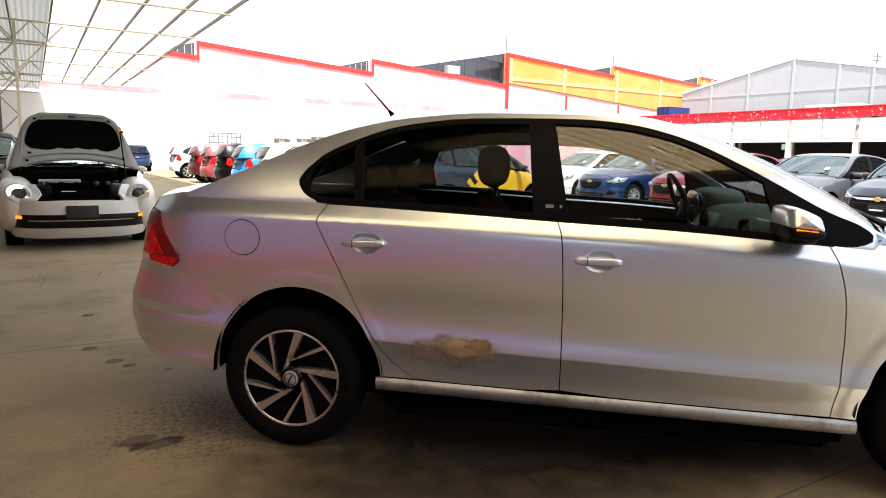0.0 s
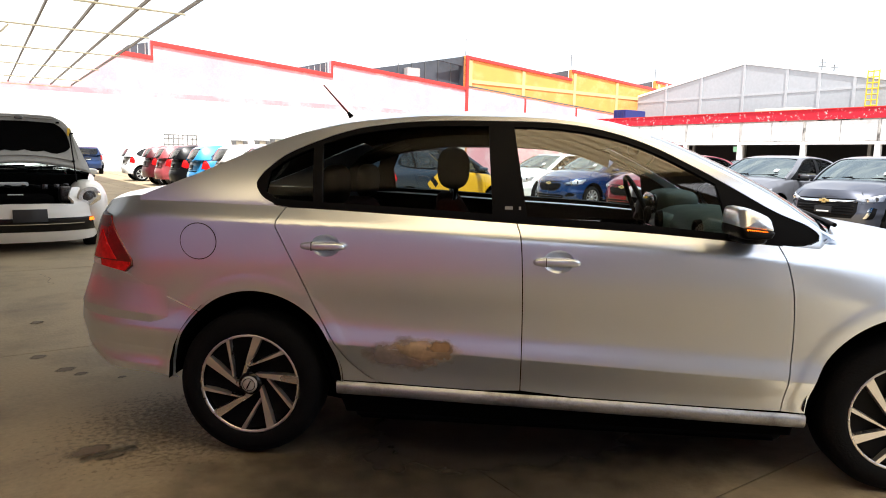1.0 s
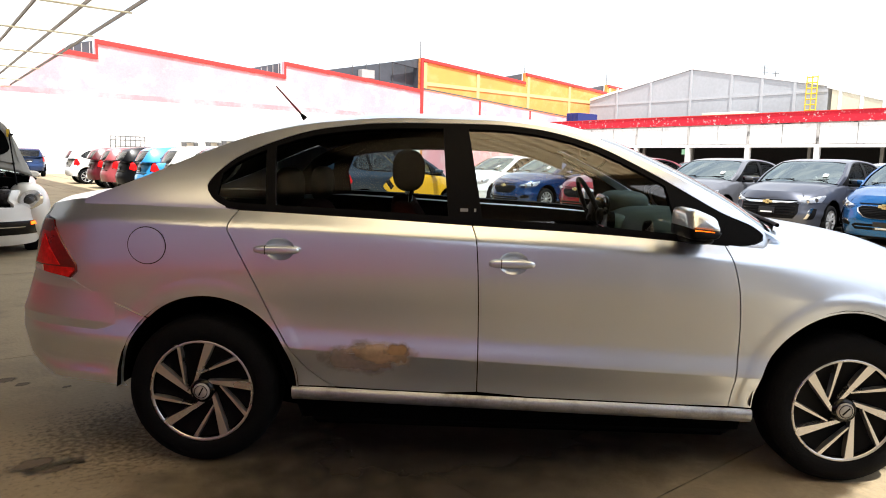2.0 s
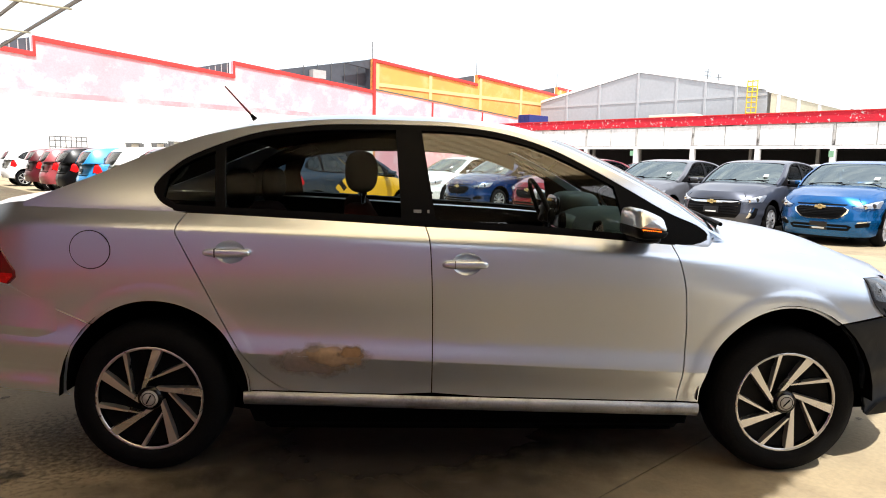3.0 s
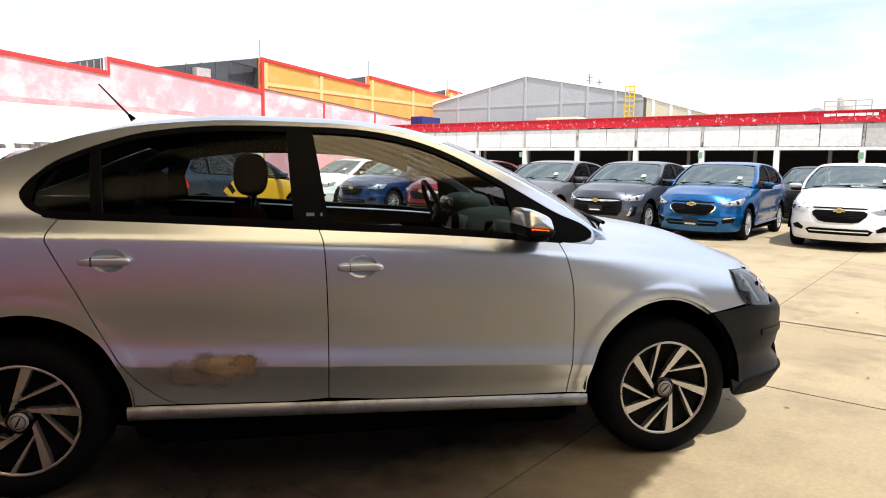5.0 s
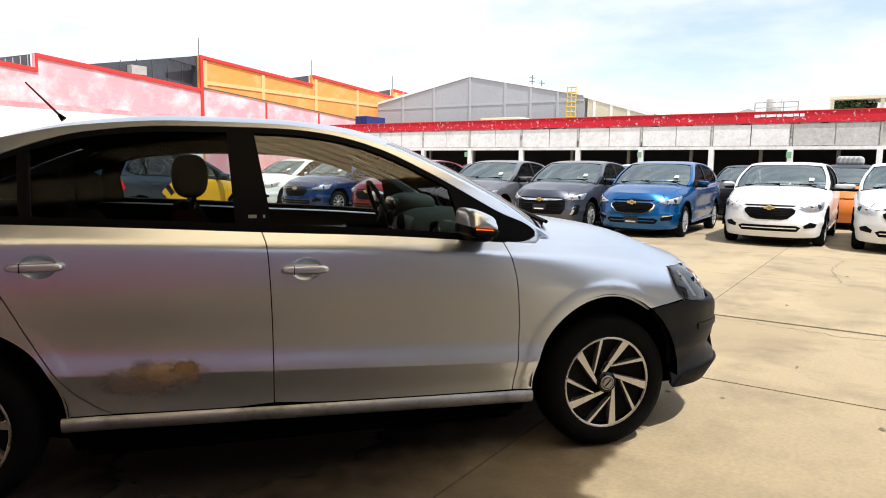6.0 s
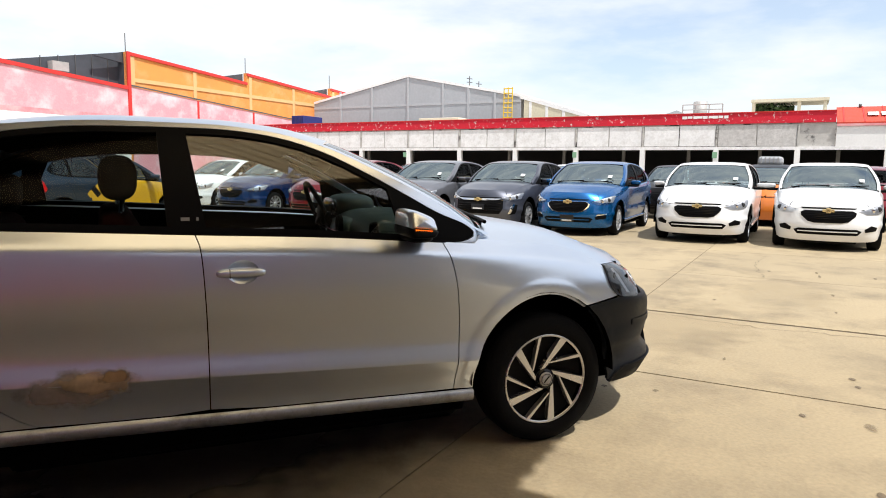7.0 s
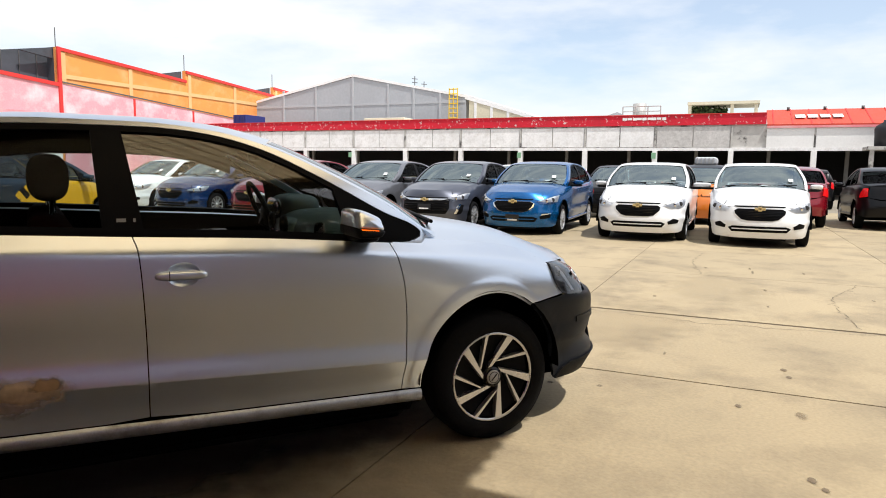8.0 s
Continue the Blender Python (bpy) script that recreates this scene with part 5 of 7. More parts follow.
def wall_poly(name, pts, y0, y1, material, parent=None, label=""):
    """An upright slab whose outline lies in (along, height) and whose thickness goes from v = y0 to y1."""
    n = len(pts)
    verts = [(a, y0, z) for a, z in pts] + [(a, y1, z) for a, z in pts]
    faces = [tuple(range(n)), tuple(range(2 * n - 1, n - 1, -1))] + [(i, (i + 1) % n, n + (i + 1) % n, n + i) for i in range(n)]
    return part(name, (lambda bm: (bm.from_mesh(tmp(verts, faces)), bm)[1])(bmesh.new()), material, parent, label)


def tmp(verts, faces):
    me = bpy.data.meshes.new("tmp")
    me.from_pydata([tuple(v) for v in verts], [], faces)
    return me


warehouse = site_thing("warehouse", "long saw-tooth warehouse wall in faded pink and white with red edge", "warehouse")
oc = T0 + 2 * PITCH
low_z, top_z = 7.37, 8.32
teeth = []
for i in range(-5, 2):
    a = T0 + i * PITCH
    teeth.append((a, a + PITCH))
pts = [(teeth[0][0], 0)]
for a, b in teeth:
    pts += [(a, top_z), (b, low_z)]
pts += [(oc, 0)]
wall_poly("wall", pts, WALL_V, WALL_V + 0.4, PINK, warehouse, "faded pink rendered wall")
wall_poly("painted_base", [(teeth[0][0], 0), (oc, 0), (oc, 4.75), (teeth[0][0], 4.75)], WALL_V - 0.02, WALL_V - 0.003, WHITEWASH, warehouse, "whitewashed lower half of the wall")
wall_poly("stripe", [(teeth[0][0], 4.75), (oc, 4.75), (oc, 5.1), (teeth[0][0], 5.1)], WALL_V - 0.022, WALL_V - 0.003, PINK_BAND, warehouse)
for a, b in teeth:
    wall_poly("parapet", [(a, top_z), (b, low_z), (b, low_z - 0.27), (a, top_z - 0.27)], WALL_V - 0.10, WALL_V - 0.003, RED_TRIM, warehouse, "red parapet edge")
    wall_poly("parapet_end", [(a, top_z - 0.28), (a + 0.13, top_z - 0.28), (a + 0.13, low_z - 0.27), (a, low_z - 0.27)], WALL_V - 0.10, WALL_V - 0.003, RED_TRIM, warehouse)
    wall_poly("louvre", [(a - 2.6, low_z + 0.22), (a - 0.05, low_z + 0.02), (a - 0.05, top_z - 0.06)], WALL_V + 0.5, WALL_V + 0.7, DARK_LOUVRE, warehouse, "dark louvred skylight end")
    for k in range(4):
        wall_poly("louvre_bar", [(a - 0.25 - 0.45 * k, low_z + 0.05), (a - 0.20 - 0.45 * k, low_z + 0.05), (a - 0.20 - 0.45 * k, top_z - 0.14 - 0.14 * k), (a - 0.25 - 0.45 * k, top_z - 0.16 - 0.14 * k)], WALL_V + 0.45, WALL_V + 0.49, STEEL, warehouse)

# taller orange building
orange = site_thing("orange_building", "tall orange-painted brick hall with stepped red-edged roof", "building")
hi_z, lo_z = 10.0, 9.15
ot = [(oc + i * PITCH, oc + (i + 1) * PITCH) for i in range(0, 5)]
pts = [(oc, 0)]
for a, b in ot:
    pts += [(a, hi_z), (b, lo_z)]
pts += [(ot[-1][1], 0)]
wall_poly("wall", pts, WALL_V + 0.05, WALL_V + 0.45, ORANGE_WALL, orange, "orange painted brick wall")
wall_poly("end_wall", [(oc, 7.0), (oc, hi_z), (oc + 0.5, hi_z), (oc + 0.5, 7.0)], WALL_V + 0.1, WALL_V + 9.0, DARK_LOUVRE, orange)
wall_poly("sheet_end", [(oc - 9.5, low_z + 0.66), (oc, hi_z), (oc, low_z - 0.1), (oc - 9.5, low_z + 0.6)], WALL_V + 1.2, WALL_V + 1.5, DARK_LOUVRE, orange, "dark sheet metal end wall")
box("vent_unit", (oc - 5.6, WALL_V + 0.5, 7.9), (oc - 4.4, WALL_V + 1.1, 8.55), STEEL, orange, "grey ventilation unit")
for k in range(5):
    box("sheet_rib", (oc - 0.9 - 1.3 * k, WALL_V + 1.12, 7.6), (oc - 0.86 - 1.3 * k, WALL_V + 1.19, 9.75 - 0.22 * k), STEEL_DARK, orange)
for a, b in ot:
    wall_poly("parapet", [(a, hi_z), (b, lo_z), (b, lo_z - 0.25), (a, hi_z - 0.25)], WALL_V - 0.08, WALL_V + 0.04, RED_TRIM, orange, "red parapet edge")
    wall_poly("louvre", [(a - 2.6, lo_z + 0.25), (a - 0.05, lo_z + 0.02), (a - 0.05, hi_z - 0.05)], WALL_V + 0.5, WALL_V + 0.7, DARK_LOUVRE, orange)
    wall_poly("lightning_rod", [(a, hi_z), (a + 0.05, hi_z), (a + 0.05, hi_z + 1.4), (a, hi_z + 1.4)], WALL_V + 0.2, WALL_V + 0.25, STEEL_DARK, orange)
    for f in (0.02, 0.5):
        box("frame_post", (a + PITCH * f, WALL_V - 0.02, 4.0), (a + PITCH * f + 0.35, WALL_V + 0.045, hi_z - 0.30 - 0.85 * f), ORANGE_FRAME, orange)
box("frame_beam", (oc + 0.2, WALL_V - 0.015, 7.75), (ot[-1][1], WALL_V + 0.046, 8.05), ORANGE_FRAME, orange)
box("corner_post", (oc - 0.08, WALL_V - 0.12, 4.2), (oc + 0.18, WALL_V + 0.04, hi_z), RED_TRIM, orange, "red painted corner post")
slope = [(oc + 0.2, 0), (oc + 0.2, 7.35), (oc + 29, 5.4), (oc + 29, 0)]
wall_poly("lower_wall", slope, WALL_V - 0.06, WALL_V - 0.02, PINK, orange, "pink lower wall with sloping top")
wall_poly("drain_pipe", [(oc + 0.2, 7.40), (oc + 29, 5.45), (oc + 29, 5.55), (oc + 0.2, 7.50)], WALL_V - 0.14, WALL_V - 0.07, STEEL_DARK, orange)
for k in range(1, 4):
    box("wall_rib", (oc + 6.6 * k, WALL_V - 0.10, 3.5), (oc + 6.6 * k + 0.2, WALL_V - 0.061, 7.3 - 0.44 * k), RED_TRIM, orange)

# carport building along u = 42
CU = 42.0
carport = site_thing("carport_building", "long low carport building with white panels and peeling red fascia", "building")
V_END = -1.2
V_TOP = 44.0
box("fascia", (CU - 0.06, V_END, 4.10), (CU + 0.25, V_TOP, 4.70), RED_WORN, carport, "peeling red painted fascia")
box("roof_slab", (CU + 0.31, V_END, 4.45), (CU + 11, V_TOP, 4.60), GRIME, carport)
box("coping", (CU - 0.10, V_END, 4.70), (CU + 0.30, V_TOP, 4.75), RED_TRIM, carport)
box("lintel", (CU - 0.03, -8.5, 2.62), (CU + 0.30, V_TOP, 2.80), OLD_WHITE, carport, "stained white beam over the bays")
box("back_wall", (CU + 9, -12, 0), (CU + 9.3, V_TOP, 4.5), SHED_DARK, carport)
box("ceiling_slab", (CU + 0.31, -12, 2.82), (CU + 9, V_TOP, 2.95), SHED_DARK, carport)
box("upper_wall", (CU + 0.05, -8.5, 2.80), (CU + 0.28, V_TOP, 4.10), GRIME, carport)
for i in range(-2, 11):
    v = 0.013 * CU + i * 4.2
    box("pillar", (CU - 0.05, v - 0.14, 0), (CU + 0.26, v + 0.14, 2.62), WHITEWASH, carport, "white painted pillar")
    box("pillar_line", (CU - 0.03, v - 0.05, 2.80), (CU + 0.04, v + 0.05, 4.05), GRIME, carport)
    if v > V_END - 0.5 and v < V_TOP - 4:
        for f0, f1 in ((0.08, 2.06), (2.12, 4.12)):
            box("panel", (CU + 0.0, v + f0, 2.84), (CU + 0.045, v + f1, 4.02), OLD_WHITE if v + f0 > 3.2 else OLD_GREY, carport, bevel=0.01)
    box("inner_post", (CU + 4, v + 2.0, 0), (CU + 4.2, v + 2.2, 2.82), STEEL, carport)
for v in (4.8, 13.2, 26):
    box("green_sign", (CU - 0.08, v - 0.13, 2.15), (CU - 0.052, v + 0.13, 2.5), mat("green sign paint", (0.22, 0.42, 0.26)), carport, "small green sign on a pillar")

# side wing with an orange-red roof
wing = site_thing("tiled_wing", "white-walled wing with orange-red sloping sheet roof", "building")
box("wall", (CU - 0.02, -22, 2.80), (CU + 0.28, -1.25, 4.1), WHITEWASH, wing, "off-white wall")
mesh_ob("roof", [(CU - 0.08, -22.5, 4.08), (CU - 0.08, -1.25, 4.08), (CU + 3.2, -1.25, 5.15), (CU + 3.2, -22.5, 5.15), (CU - 0.08, -22.5, 4.0), (CU - 0.08, -1.25, 4.0), (CU + 3.2, -1.25, 5.05), (CU + 3.2, -22.5, 5.05)], [(0, 1, 2, 3), (4, 7, 6, 5), (0, 4, 5, 1), (1, 5, 6, 2)], TILE_ROOF, wing, "orange-red roof sheet")
for k in range(22):
    mesh_ob("roof_rib", [(CU - 0.09, -1.6 - 0.95 * k, 4.10), (CU - 0.09, -1.54 - 0.95 * k, 4.10), (CU + 3.2, -1.54 - 0.95 * k, 5.18), (CU + 3.2, -1.6 - 0.95 * k, 5.18)], [(0, 1, 2, 3)], RED_TRIM, wing)
for k in range(4):
    mesh_ob("roof_light", [(CU + 0.9, -3.2 - 0.62 * k + 0.5, 4.50), (CU + 0.9, -3.2 - 0.62 * k, 4.50), (CU + 1.7, -3.2 - 0.62 * k, 4.735), (CU + 1.7, -3.2 - 0.62 * k + 0.5, 4.735)], [(0, 1, 2, 3)], SKYLIGHT, wing, "pale translucent roof light")
for k in range(6):
    rod("roof_vent", (CU + 3.0, -2.4 - 1.9 * k, 5.1), (CU + 3.0, -2.4 - 1.9 * k, 5.28), 0.08, STEEL_DARK, wing, n=10)
box("eaves_board", (CU - 0.10, -22.5, 3.88), (CU - 0.03, -1.25, 4.0), PINK_BAND, wing, "faded pink eaves board")
tank = site_thing("water_tank", "black plastic water tank on a ledge", "water tank")
ob = revolve("tank_body", [(0, 0), (0.0, 0.62), (0.9, 0.66), (1.05, 0.60), (1.25, 0.30), (1.35, 0.28), (1.36, 0.0)], TANK_BLACK, tank, n=24, m=pose(CU - 1.0, -6.9, 2.8, 90, 0, 0))
box("tank_ledge", (CU - 1.9, -8.0, 2.62), (CU - 0.06, -5.9, 2.79), GRIME, carport, "concrete ledge")
for v_ in (-7.8, -6.1):
    box("ledge_post", (CU - 1.8, v_ - 0.1, 0), (CU - 1.6, v_ + 0.1, 2.62), GRIME, carport)

# grey hall behind
hall = site_thing("grey_hall", "large grey metal-clad gabled hall", "building")
HU = 56.0
hp = lambda az, el: (HU * math.tan(radians(az - 40)), 1.24 + HU / math.cos(radians(az - 40)) * math.tan(radians(el)))
left, apex, right = hp(79.34, 5.25), hp(71.55, 7.66), hp(62.05, 6.15)
# outline in (v, z); the hall's front runs along u = 74
verts_h = [(HU, left[0], 0), (HU, left[0], left[1]), (HU, apex[0], apex[1]), (HU, right[0], right[1]), (HU, right[0], 0)]
verts_b = [(HU + 22, y, z) for _, y, z in verts_h]
n = 5
mesh_ob("cladding", verts_h + verts_b, [(0, 1, 2, 3, 4), (9, 8, 7, 6, 5)] + [(i, i + 5, (i + 1) % 5 + 5, (i + 1) % 5) for i in range(5)], GREY_PANEL, hall, "grey sheet cladding")
for az, el in ((77.18, 6.3), (74.57, 6.83), (71.55, 7.66), (68.59, 7.2), (66.45, 6.93), (64.21, 6.6)):
    y, z = hp(az, el)
    box("post", (HU - 0.07, y - 0.11, 0), (HU - 0.01, y + 0.11, z), GREY_POST, hall)
box("rail", (HU - 0.04, right[0], hp(70, 5.55)[1] - 0.2), (HU - 0.005, left[0], hp(70, 5.55)[1]), GREY_POST, hall)
for (a, b) in ((left, apex), (apex, right)):
    mesh_ob("roof_edge", [(HU - 0.08, a[0], a[1]), (HU - 0.08, b[0], b[1]), (HU - 0.08, b[0], b[1] + 0.22), (HU - 0.08, a[0], a[1] + 0.22), (HU + 22, a[0], a[1] + 0.03), (HU + 22, b[0], b[1] + 0.03), (HU + 22, b[0], b[1] + 0.22), (HU + 22, a[0], a[1] + 0.22)], [(0, 1, 2, 3), (3, 2, 6, 7)], WHITEWASH, hall)
r2 = hp(56.5, 4.75)
mesh_ob("side_wall", [(HU, right[0] - 0.3, 0), (HU, right[0] - 0.3, right[1] - 0.1), (HU, r2[0], r2[1] - 0.3), (HU, r2[0], 0)], [(0, 1, 2, 3)], CREAM, hall, "cream rendered side wall")
mesh_ob("coping", [(HU - 0.05, right[0] + 0.1, right[1] - 0.12), (HU - 0.05, r2[0], r2[1] - 0.32), (HU - 0.05, r2[0], r2[1] + 0.02), (HU - 0.05, right[0] + 0.1, right[1] + 0.30), (HU + 22, r2[0], r2[1] + 0.02), (HU + 22, right[0] + 0.1, right[1] + 0.30)], [(0, 1, 2, 3), (3, 2, 4, 5)], WHITEWASH, hall, "white coping of the side wall")
for k in range(4):
    yk = right[0] + (r2[0] - right[0]) * (0.15 + 0.25 * k)
    box("pilaster", (HU - 0.03, yk - 0.12, 0), (HU - 0.005, yk + 0.12, right[1] + (r2[1] - right[1]) * (0.15 + 0.25 * k) - 0.2), WHITEWASH, hall)
ladder = site_thing("roof_ladder", "yellow caged roof ladder on the grey hall", "ladder")
ly = hp(62.9, 6)[0]
for dy in (-0.4, 0, 0.4):
    rod("ladder_rail", (HU - 0.6, ly + dy, 4.9), (HU - 0.6, ly + dy, 8.55), 0.05, LADDER_YELLOW, ladder)
for k in range(9):
    rod("rung", (HU - 0.6, ly - 0.42, 5.1 + 0.42 * k), (HU - 0.6, ly + 0.42, 5.1 + 0.42 * k), 0.05, LADDER_YELLOW, ladder)
l2 = site_thing("roof_ladder", "yellow roof ladder beside the orange hall", "ladder")
ly = hp(79.9, 6)[0] + 1.0
for dy in (-0.5, 0.5):
    rod("ladder_rail", (HU - 2, ly + dy, 4.5), (HU - 2, ly + dy, 7.2), 0.06, LADDER_YELLOW, l2)
for k in range(6):
    rod("rung", (HU - 2, ly - 0.5, 4.8 + 0.42 * k), (HU - 2, ly + 0.5, 4.8 + 0.42 * k), 0.06, LADDER_YELLOW, l2)
mast = site_thing("antenna_mast", "thin aerial mast with crossbars on the hall roof", "antenna")
my = hp(67.6, 7)[0]
for dy, h in ((0, 10.3), (-1.0, 9.75)):
    rod("mast", (HU + 3, my + dy, 8.2), (HU + 3, my + dy, h), 0.045, STEEL_DARK, mast)
    for k in range(3):
        rod("crossbar", (HU + 3, my + dy - 0.3, h - 0.3 - 0.35 * k), (HU + 3, my + dy + 0.3, h - 0.22 - 0.35 * k), 0.035, STEEL_DARK, mast)

# things on the carport roof
cont = site_thing("blue_container", "blue metal container on the flat roof", "container")
cy = CU * math.tan(radians(81.1 - 40))
part("container_body", box_bm((CU + 2, cy + 0.6, 4.60), (CU + 4.5, cy + 1.9, 5.60), 0.05), TANK_BLUE, cont)
for k in range(3):
    box("container_rib", (CU + 1.95, cy + 0.75 + 0.45 * k, 4.65), (CU + 1.999, cy + 0.83 + 0.45 * k, 5.55), TANK_BLUE, cont)
shelter = site_thing("roof_shelter", "cream roof-top frame with hedge beneath", "shelter")
sy = CU * math.tan(radians(41.3 - 40))
box("shelter_roof", (CU + 5, sy - 1.85, 5.75), (CU + 8, sy + 2.45, 5.93), CREAM, shelter)
for yy in (-1.75, -0.35, 2.2):
    box("shelter_post", (CU + 5.1, sy + yy, 4.6), (CU + 5.3, sy + yy + 0.2, 5.75), CREAM, shelter)
hedge_rng = random.Random(5)
vv, ff = [], []
for k in range(1500):
    p = Vector((CU + 5.6 + hedge_rng.random() * 2, sy + hedge_rng.random() * 2.2 + 0.1, 4.7 + hedge_rng.random() ** 0.7 * (0.85 + 0.2 * math.sin(k))))
    dv = Vector((hedge_rng.uniform(-1, 1), hedge_rng.uniform(-1, 1), hedge_rng.uniform(-1, 1))) * 0.17
    ev = Vector((hedge_rng.uniform(-1, 1), hedge_rng.uniform(-1, 1), hedge_rng.uniform(-1, 1))) * 0.10
    i = len(vv)
    vv += [p - dv, p + ev, p + dv, p - ev]
    ff.append((i, i + 1, i + 2, i + 3))
hedge = mesh_ob("hedge", vv, ff, LEAF)
hedge.matrix_world = SITE
tagged(hedge, "green hedge on the flat roof", "hedge", kind="stuff")
rail = site_thing("roof_railing", "thin metal railing and boards on the roof", "railing")
ry = CU * math.tan(radians(47.5 - 40))
for k in range(4):
    rod("railing_post", (CU + 1, ry - 0.9 + 0.75 * k, 4.6), (CU + 1, ry - 0.9 + 0.75 * k, 5.35), 0.035, STEEL, rail)
for z in (5.05, 5.35):
    rod("railing_bar", (CU + 1, ry - 0.9, z), (CU + 1, ry + 1.35, z), 0.03, STEEL, rail)
for k in range(9):
    box("fascia_print", (CU - 0.075, ry - 1.35 + 0.28 * k, 4.42 + 0.02 * (k % 2)), (CU - 0.062, ry - 1.13 + 0.28 * k + 0.03 * (k % 3), 4.58), WHITEWASH, carport, "unreadable white print on the red fascia")
shed = site_thing("roof_shed", "low grey pitched roof and vent behind the parapet", "shed")
gy = CU * math.tan(radians(51 - 40))
mesh_ob("shed_roof", [(CU + 9, gy - 2.2, 4.6), (CU + 9, gy + 0.4, 5.75), (CU + 9, gy + 4.0, 4.6), (CU + 14, gy - 2.2, 4.6), (CU + 14, gy + 0.4, 5.75), (CU + 14, gy + 4.0, 4.6)], [(0, 1, 2), (3, 5, 4), (0, 3, 4, 1), (1, 4, 5, 2), (0, 2, 5, 3)], GREY_PANEL, shed)
rod("vent", (CU + 6, gy - 1.6, 4.59), (CU + 6, gy - 1.6, 6.0), 0.45, STEEL, shed, n=10)
hut = site_thing("roof_boards", "pale boards lying on the flat roof", "boards")
by = CU * math.tan(radians(69.5 - 40))
part("board", box_bm((CU + 1, by - 1.6, 4.60), (CU + 2.4, by + 1.7, 5.0), 0.03), CREAM, hut)

# canopy over the near part of the yard: rafters along v, every 0.9 m
canopy = site_thing("canopy", "steel canopy with translucent corrugated roof sheets", "canopy")
CZ, CV0, CV1, CU1, U_STEP = 4.56, -1.41, 39.5, 4.16, 1.50
rafters = [CU1 - 0.90 * k for k in range(0, 16) if CU1 - 0.90 * k > -9.5]
for uu in rafters:
    box("rafter", (uu - 0.017, 1.9, CZ - 0.08), (uu + 0.017, CV1, CZ), RAFTER, canopy)
for vv_ in (4.4, 8.4, 12.5, 16.6, 20.6, 25.2, 30.0, 35.2, 39.2):
    rod("purlin", (rafters[-1], vv_, CZ - 0.15), (CU1, vv_, CZ - 0.15), 0.024, CREAM, canopy)
    if vv_ in (20.6, 30.0, 39.2):
        rod("truss_chord", (rafters[-1], vv_, CZ - 0.66), (0.4, vv_, CZ - 0.66), 0.03, GREY_POST, canopy)
        q, up = rafters[-1], True
        while q < 0.3:
            rod("truss_web", (q, vv_, CZ - (0.66 if up else 0.15)), (q + 0.45, vv_, CZ - (0.15 if up else 0.66)), 0.018, GREY_POST, canopy, n=5)
            q += 0.45
            up = not up


def corrugated(name, u0, u1, v0, v1, z, material, parent, pitch=0.13, amp=0.022, grime=None):
    """A corrugated sheet; its waves run along v."""
    n = max(4, int((u1 - u0) / pitch * 6))
    us = np.linspace(u0, u1, n + 1)
    verts = [(u_, v_, z + amp * math.cos(2 * math.pi * (u_ - u0) / pitch)) for u_ in us for v_ in (v0, v1)]
    faces = [(2 * i, 2 * i + 2, 2 * i + 3, 2 * i + 1) for i in range(n)]
    ob = mesh_ob(name, verts, faces, material, parent, smooth=True)
    # one strip in six is darker: shading of the waves put into colour
    if grime:
        ob.data.materials.append(grime)
        for p_ in ob.data.polygons:
            p_.material_index = 1 if p_.index % 6 == 2 else 0
    return ob


for i in range(len(rafters) - 1):
    ub, ua = rafters[i], rafters[i + 1]
    corrugated("roof_sheet", ua, ub, 8.4, CV1 if i < 4 else 46.7, CZ + 0.03, SHEET_WHITE if i < 4 else SHEET_GREY, canopy)
    # a run of newer golden sheets over the front of the bay, old brown ones round it
    ue = min(ub, 3.6)
    v_gold = 1.7 if ub > 0.4 else 0.9
    corrugated("roof_sheet", ua, ue, -0.95, v_gold, CZ + 0.03, SHEET_GOLD, canopy, pitch=0.15, grime=SHEET_AMBER)
    corrugated("roof_sheet", ua, ue, CV0, -0.75, CZ + 0.09, SHEET_TAN, canopy)
    corrugated("roof_sheet", ua, ue, v_gold - 0.25, 8.7, CZ + 0.09, SHEET_TAN, canopy)
    # unseen roof extension added to keep sun off the ground behind the camera
    if ua < U_STEP:
        corrugated("roof_sheet", ua, min(ub, U_STEP), -5.7, CV0 + 0.25, CZ + 0.09, SHEET_TAN, canopy)
for uu in (CU1 - 8.0,):
    for vv_ in (-1.2, 20.6, 39.2):
        if uu < 0:
            box("column", (uu - 0.08, vv_ - 0.08, 0), (uu + 0.08, vv_ + 0.08, CZ - 0.15), STEEL, canopy)

# braced lattice column of the canopy
for uu in (-0.66, -0.24):
    box("column", (uu - 0.035, 20.55, 0), (uu + 0.035, 20.65, CZ - 0.15), CREAM if uu > -0.4 else RAFTER, canopy)
for k in range(9):
    a, b = (-0.66, -0.24) if k % 2 else (-0.24, -0.66)
    rod("column_brace", (a, 20.6, 0.2 + 0.46 * k), (b, 20.6, 0.66 + 0.46 * k), 0.022, GREY_POST, canopy, n=5)
for s_ in (-1, 1):
    rod("column_brace", (-0.45, 20.6, 2.9), (-0.45 + 1.3 * s_, 20.6, CZ - 0.2), 0.025, CREAM, canopy, n=5)

